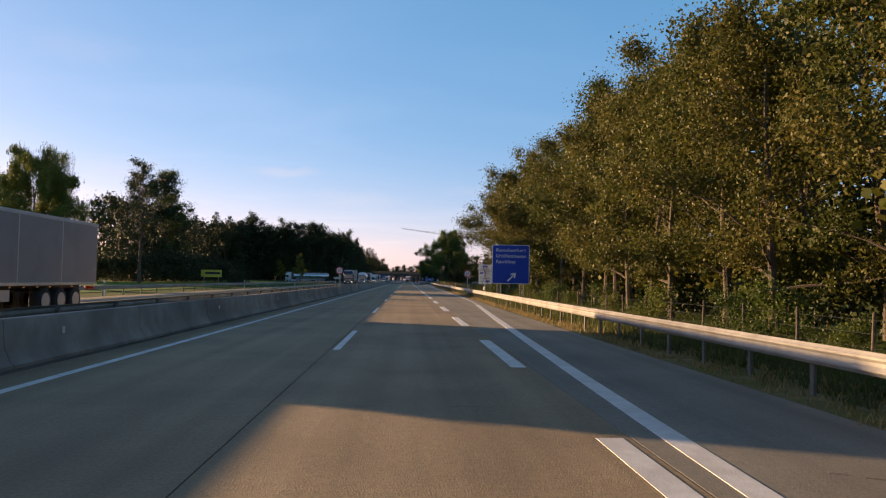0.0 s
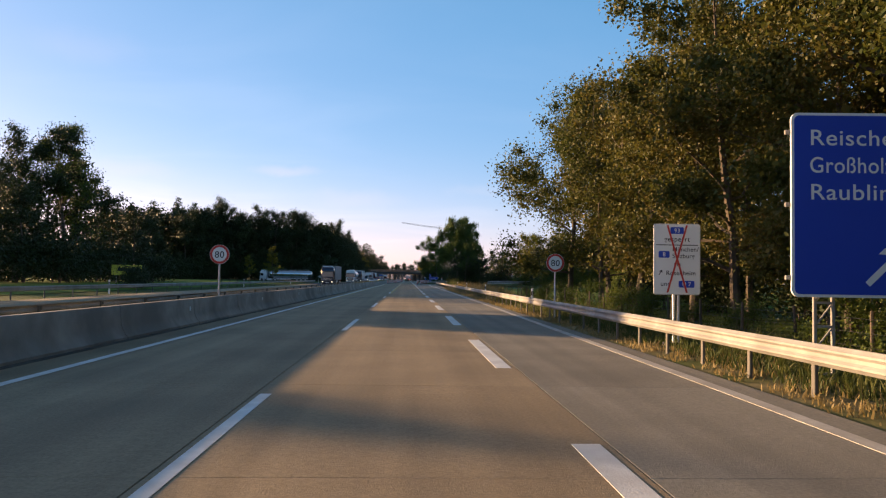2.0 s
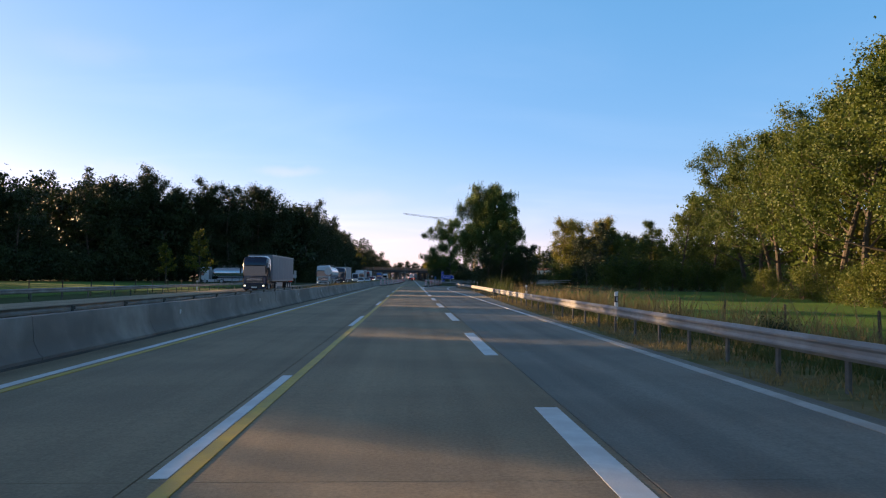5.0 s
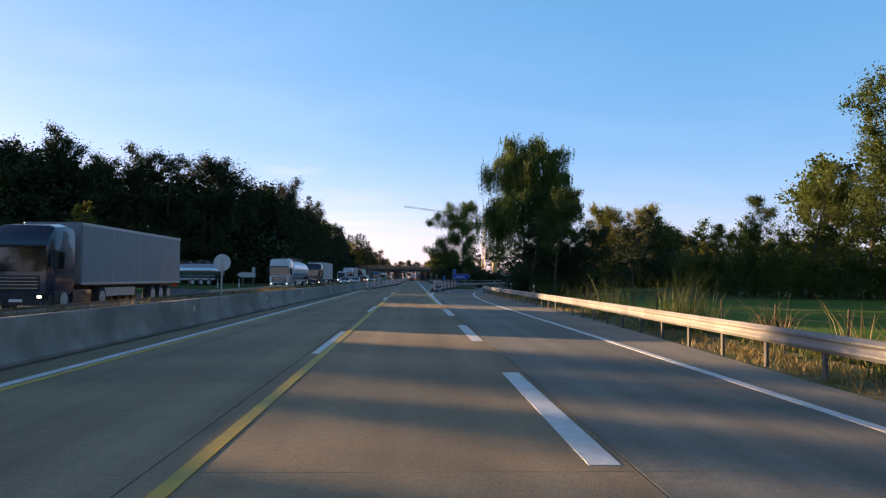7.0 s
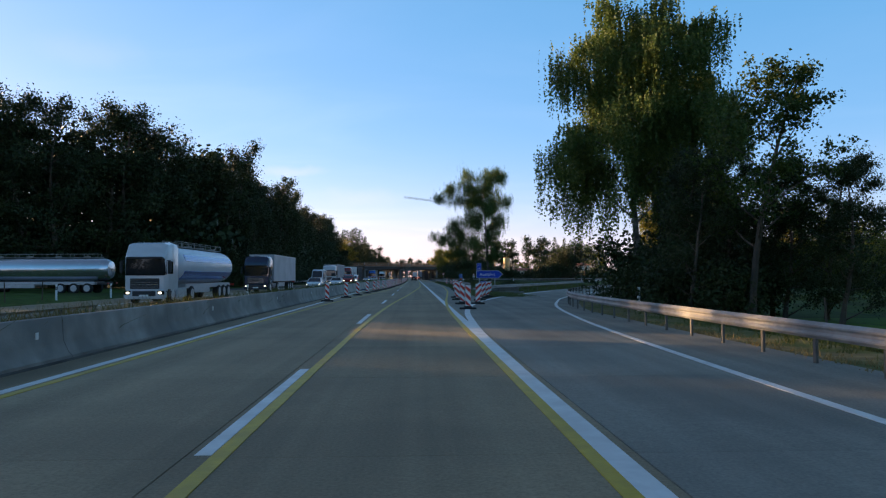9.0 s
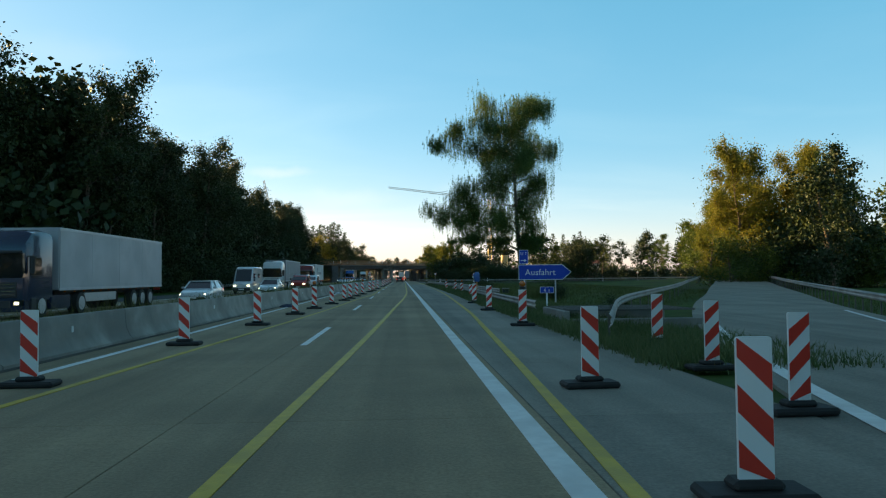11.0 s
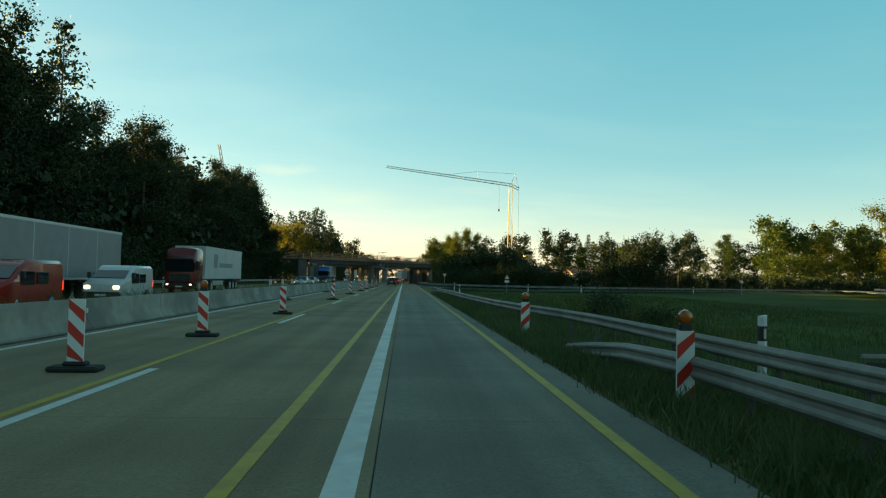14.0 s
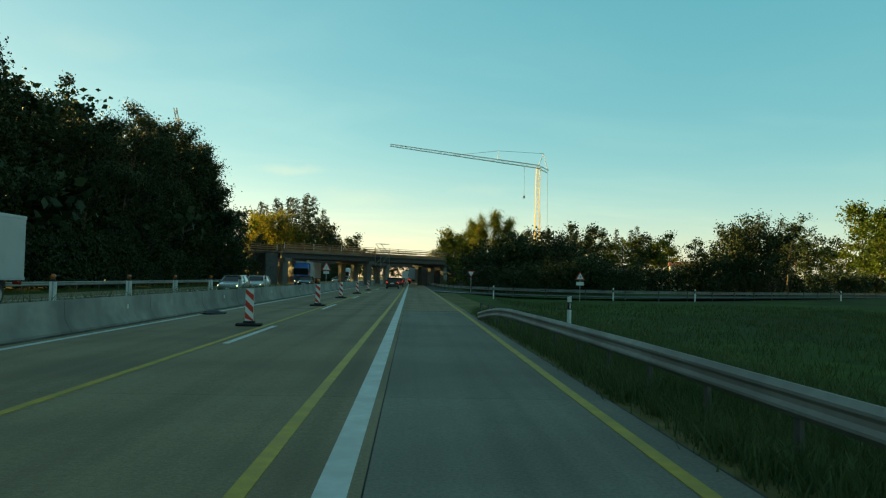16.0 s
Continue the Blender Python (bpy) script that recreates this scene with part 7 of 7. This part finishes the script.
def van(x, y, paint, label, heading=0, length=5.6, height=2.5):
    s = thing("van", label, "van", "vans", m=pose(x, y, 0, 0, 0, heading))
    L, H = length, height
    rings = []
    for yy, zt, w in ((0.0, 0.95, 0.84), (0.15, 1.08, 0.94), (0.75, 1.25, 0.98), (1.45, H - 0.25, 0.93), (1.9, H, 0.92), (L - 0.2, H, 0.92), (L, H - 0.12, 0.88)):
        half = [(w * 0.9, 0.3), (w, 0.42), (w, min(1.15, zt - 0.1)), (w * 0.97, zt - 0.12), (w * 0.85, zt)]
        rings.append([(a, yy, b) for a, b in half] + [(-a, yy, b) for a, b in half[::-1]])
    part("body", Geo().loft(rings), paint, s, smooth=True)
    part("windscreen", Geo().add([(-0.8, 0.72, 1.29), (0.8, 0.72, 1.29), (0.76, 1.42, H - 0.25), (-0.76, 1.42, H - 0.25), (-0.8, 0.8, 1.2), (0.8, 0.8, 1.2), (0.76, 1.5, H - 0.33), (-0.76, 1.5, H - 0.33)], [(0, 1, 2, 3), (4, 7, 6, 5), (0, 4, 5, 1), (3, 2, 6, 7), (0, 3, 7, 4), (1, 5, 6, 2)]), GLASS, s, "dark windscreen")
    for sg in (-1, 1):
        part("side_window", Geo().box(sg * 0.95, 1.75, H * 0.66, 0.04, 0.9, 0.5, 0.01), GLASS, s)
        part("side_window", Geo().box(sg * 0.945, L * 0.62, H * 0.66, 0.04, 0.8, 0.45, 0.01), GLASS, s)
        part("headlight", Geo().box(sg * 0.68, 0.02, 0.82, 0.3, 0.12, 0.18, 0.03), HEADLIGHT, s)
        part("mirror", Geo().box(sg * 1.08, 1.15, 1.4, 0.18, 0.12, 0.28, 0.03), DARK_PLASTIC, s)
        part("tail_light", Geo().box(sg * 0.84, L, 1.0, 0.12, 0.06, 0.4, 0.02), TAIL, s)
        for yy in (0.95, L - 1.0):
            wheel(s, sg * 0.84, yy, 0.34, 0.22)
    part("bumper", Geo().box(0, 0.0, 0.45, 1.8, 0.22, 0.3, 0.06), DARK_PLASTIC, s)
    part("number_plate", Geo().box(0, -0.12, 0.45, 0.52, 0.03, 0.11), WHITE, s, "plain pale number plate")
    return s


van(-16.1, 327.0, white_paint, "white camper van with dark windows", length=6.6, height=2.75)
van(-12.5, 342.0, red_paint, "red and white delivery van", length=4.6, height=1.95)
van(-12.5, 352.5, white_paint, "white delivery van with headlights on", length=4.5, height=1.9)
car(-12.5, 299.0, white_paint, "white estate car with headlights on")
car(-12.5, 323.5, white_paint, "white estate car on the opposite carriageway")
car(-12.5, 421.0, silver_paint, "silver car with headlights on")
car(-12.5, 430.0, white_paint, "white car with headlights on")
car(-12.5, 462.0, black_paint, "dark car with headlights on")
car(-16.1, 448.0, silver_paint, "grey car with headlights on")
car(-12.5, 505.0, white_paint, "white car beyond the bridge with headlights on")
car(-12.5, 545.0, black_paint, "dark car beyond the bridge with headlights on")
car(-0.5, 462.0, black_paint, "black compact car with lit tail lights", heading=180, tall=0.08)
car(-0.15, 486.0, red_paint, "red compact car with lit tail lights", heading=180)
car(-0.3, 512.0, silver_paint, "silver car far ahead", heading=180)
car(-0.3, 560.0, white_paint, "white car far ahead", heading=180)
truck(2.7, 548.0, white_paint, grey_tarp, "grey box truck far ahead in the lane", heading=180)
truck(0.0, 640.0, white_paint, white_tarp, "white truck far ahead on the road", heading=180)

# ---- concrete slabs of the carriageway ----
for x0, x1, mat in ((-7.0, -2.296, CONCRETE), (-2.286, 1.705, CONCRETE), (1.719, 4.70, CONCRETE_GREY)):
    g = Geo()
    w, h, c = (x1 - x0) / 2, 2.497, 0.004
    g.add([(-w, -h, -0.1), (w, -h, -0.1), (w, h, -0.1), (-w, h, -0.1), (-w, -h, -c), (w, -h, -c), (w, h, -c), (-w, h, -c), (-w + c, -h + c, 0), (w - c, -h + c, 0), (w - c, h - c, 0), (-w + c, h - c, 0)],
          [(0, 1, 5, 4), (1, 2, 6, 5), (2, 3, 7, 6), (3, 0, 4, 7), (4, 5, 9, 8), (5, 6, 10, 9), (6, 7, 11, 10), (7, 4, 8, 11), (8, 9, 10, 11)])
    slab = g.mesh("slab", mat)
    for k in range(81):
        part("slab", slab, None, base, m=pose((x0 + x1) / 2, -7.5 + 5 * k, 0.0))
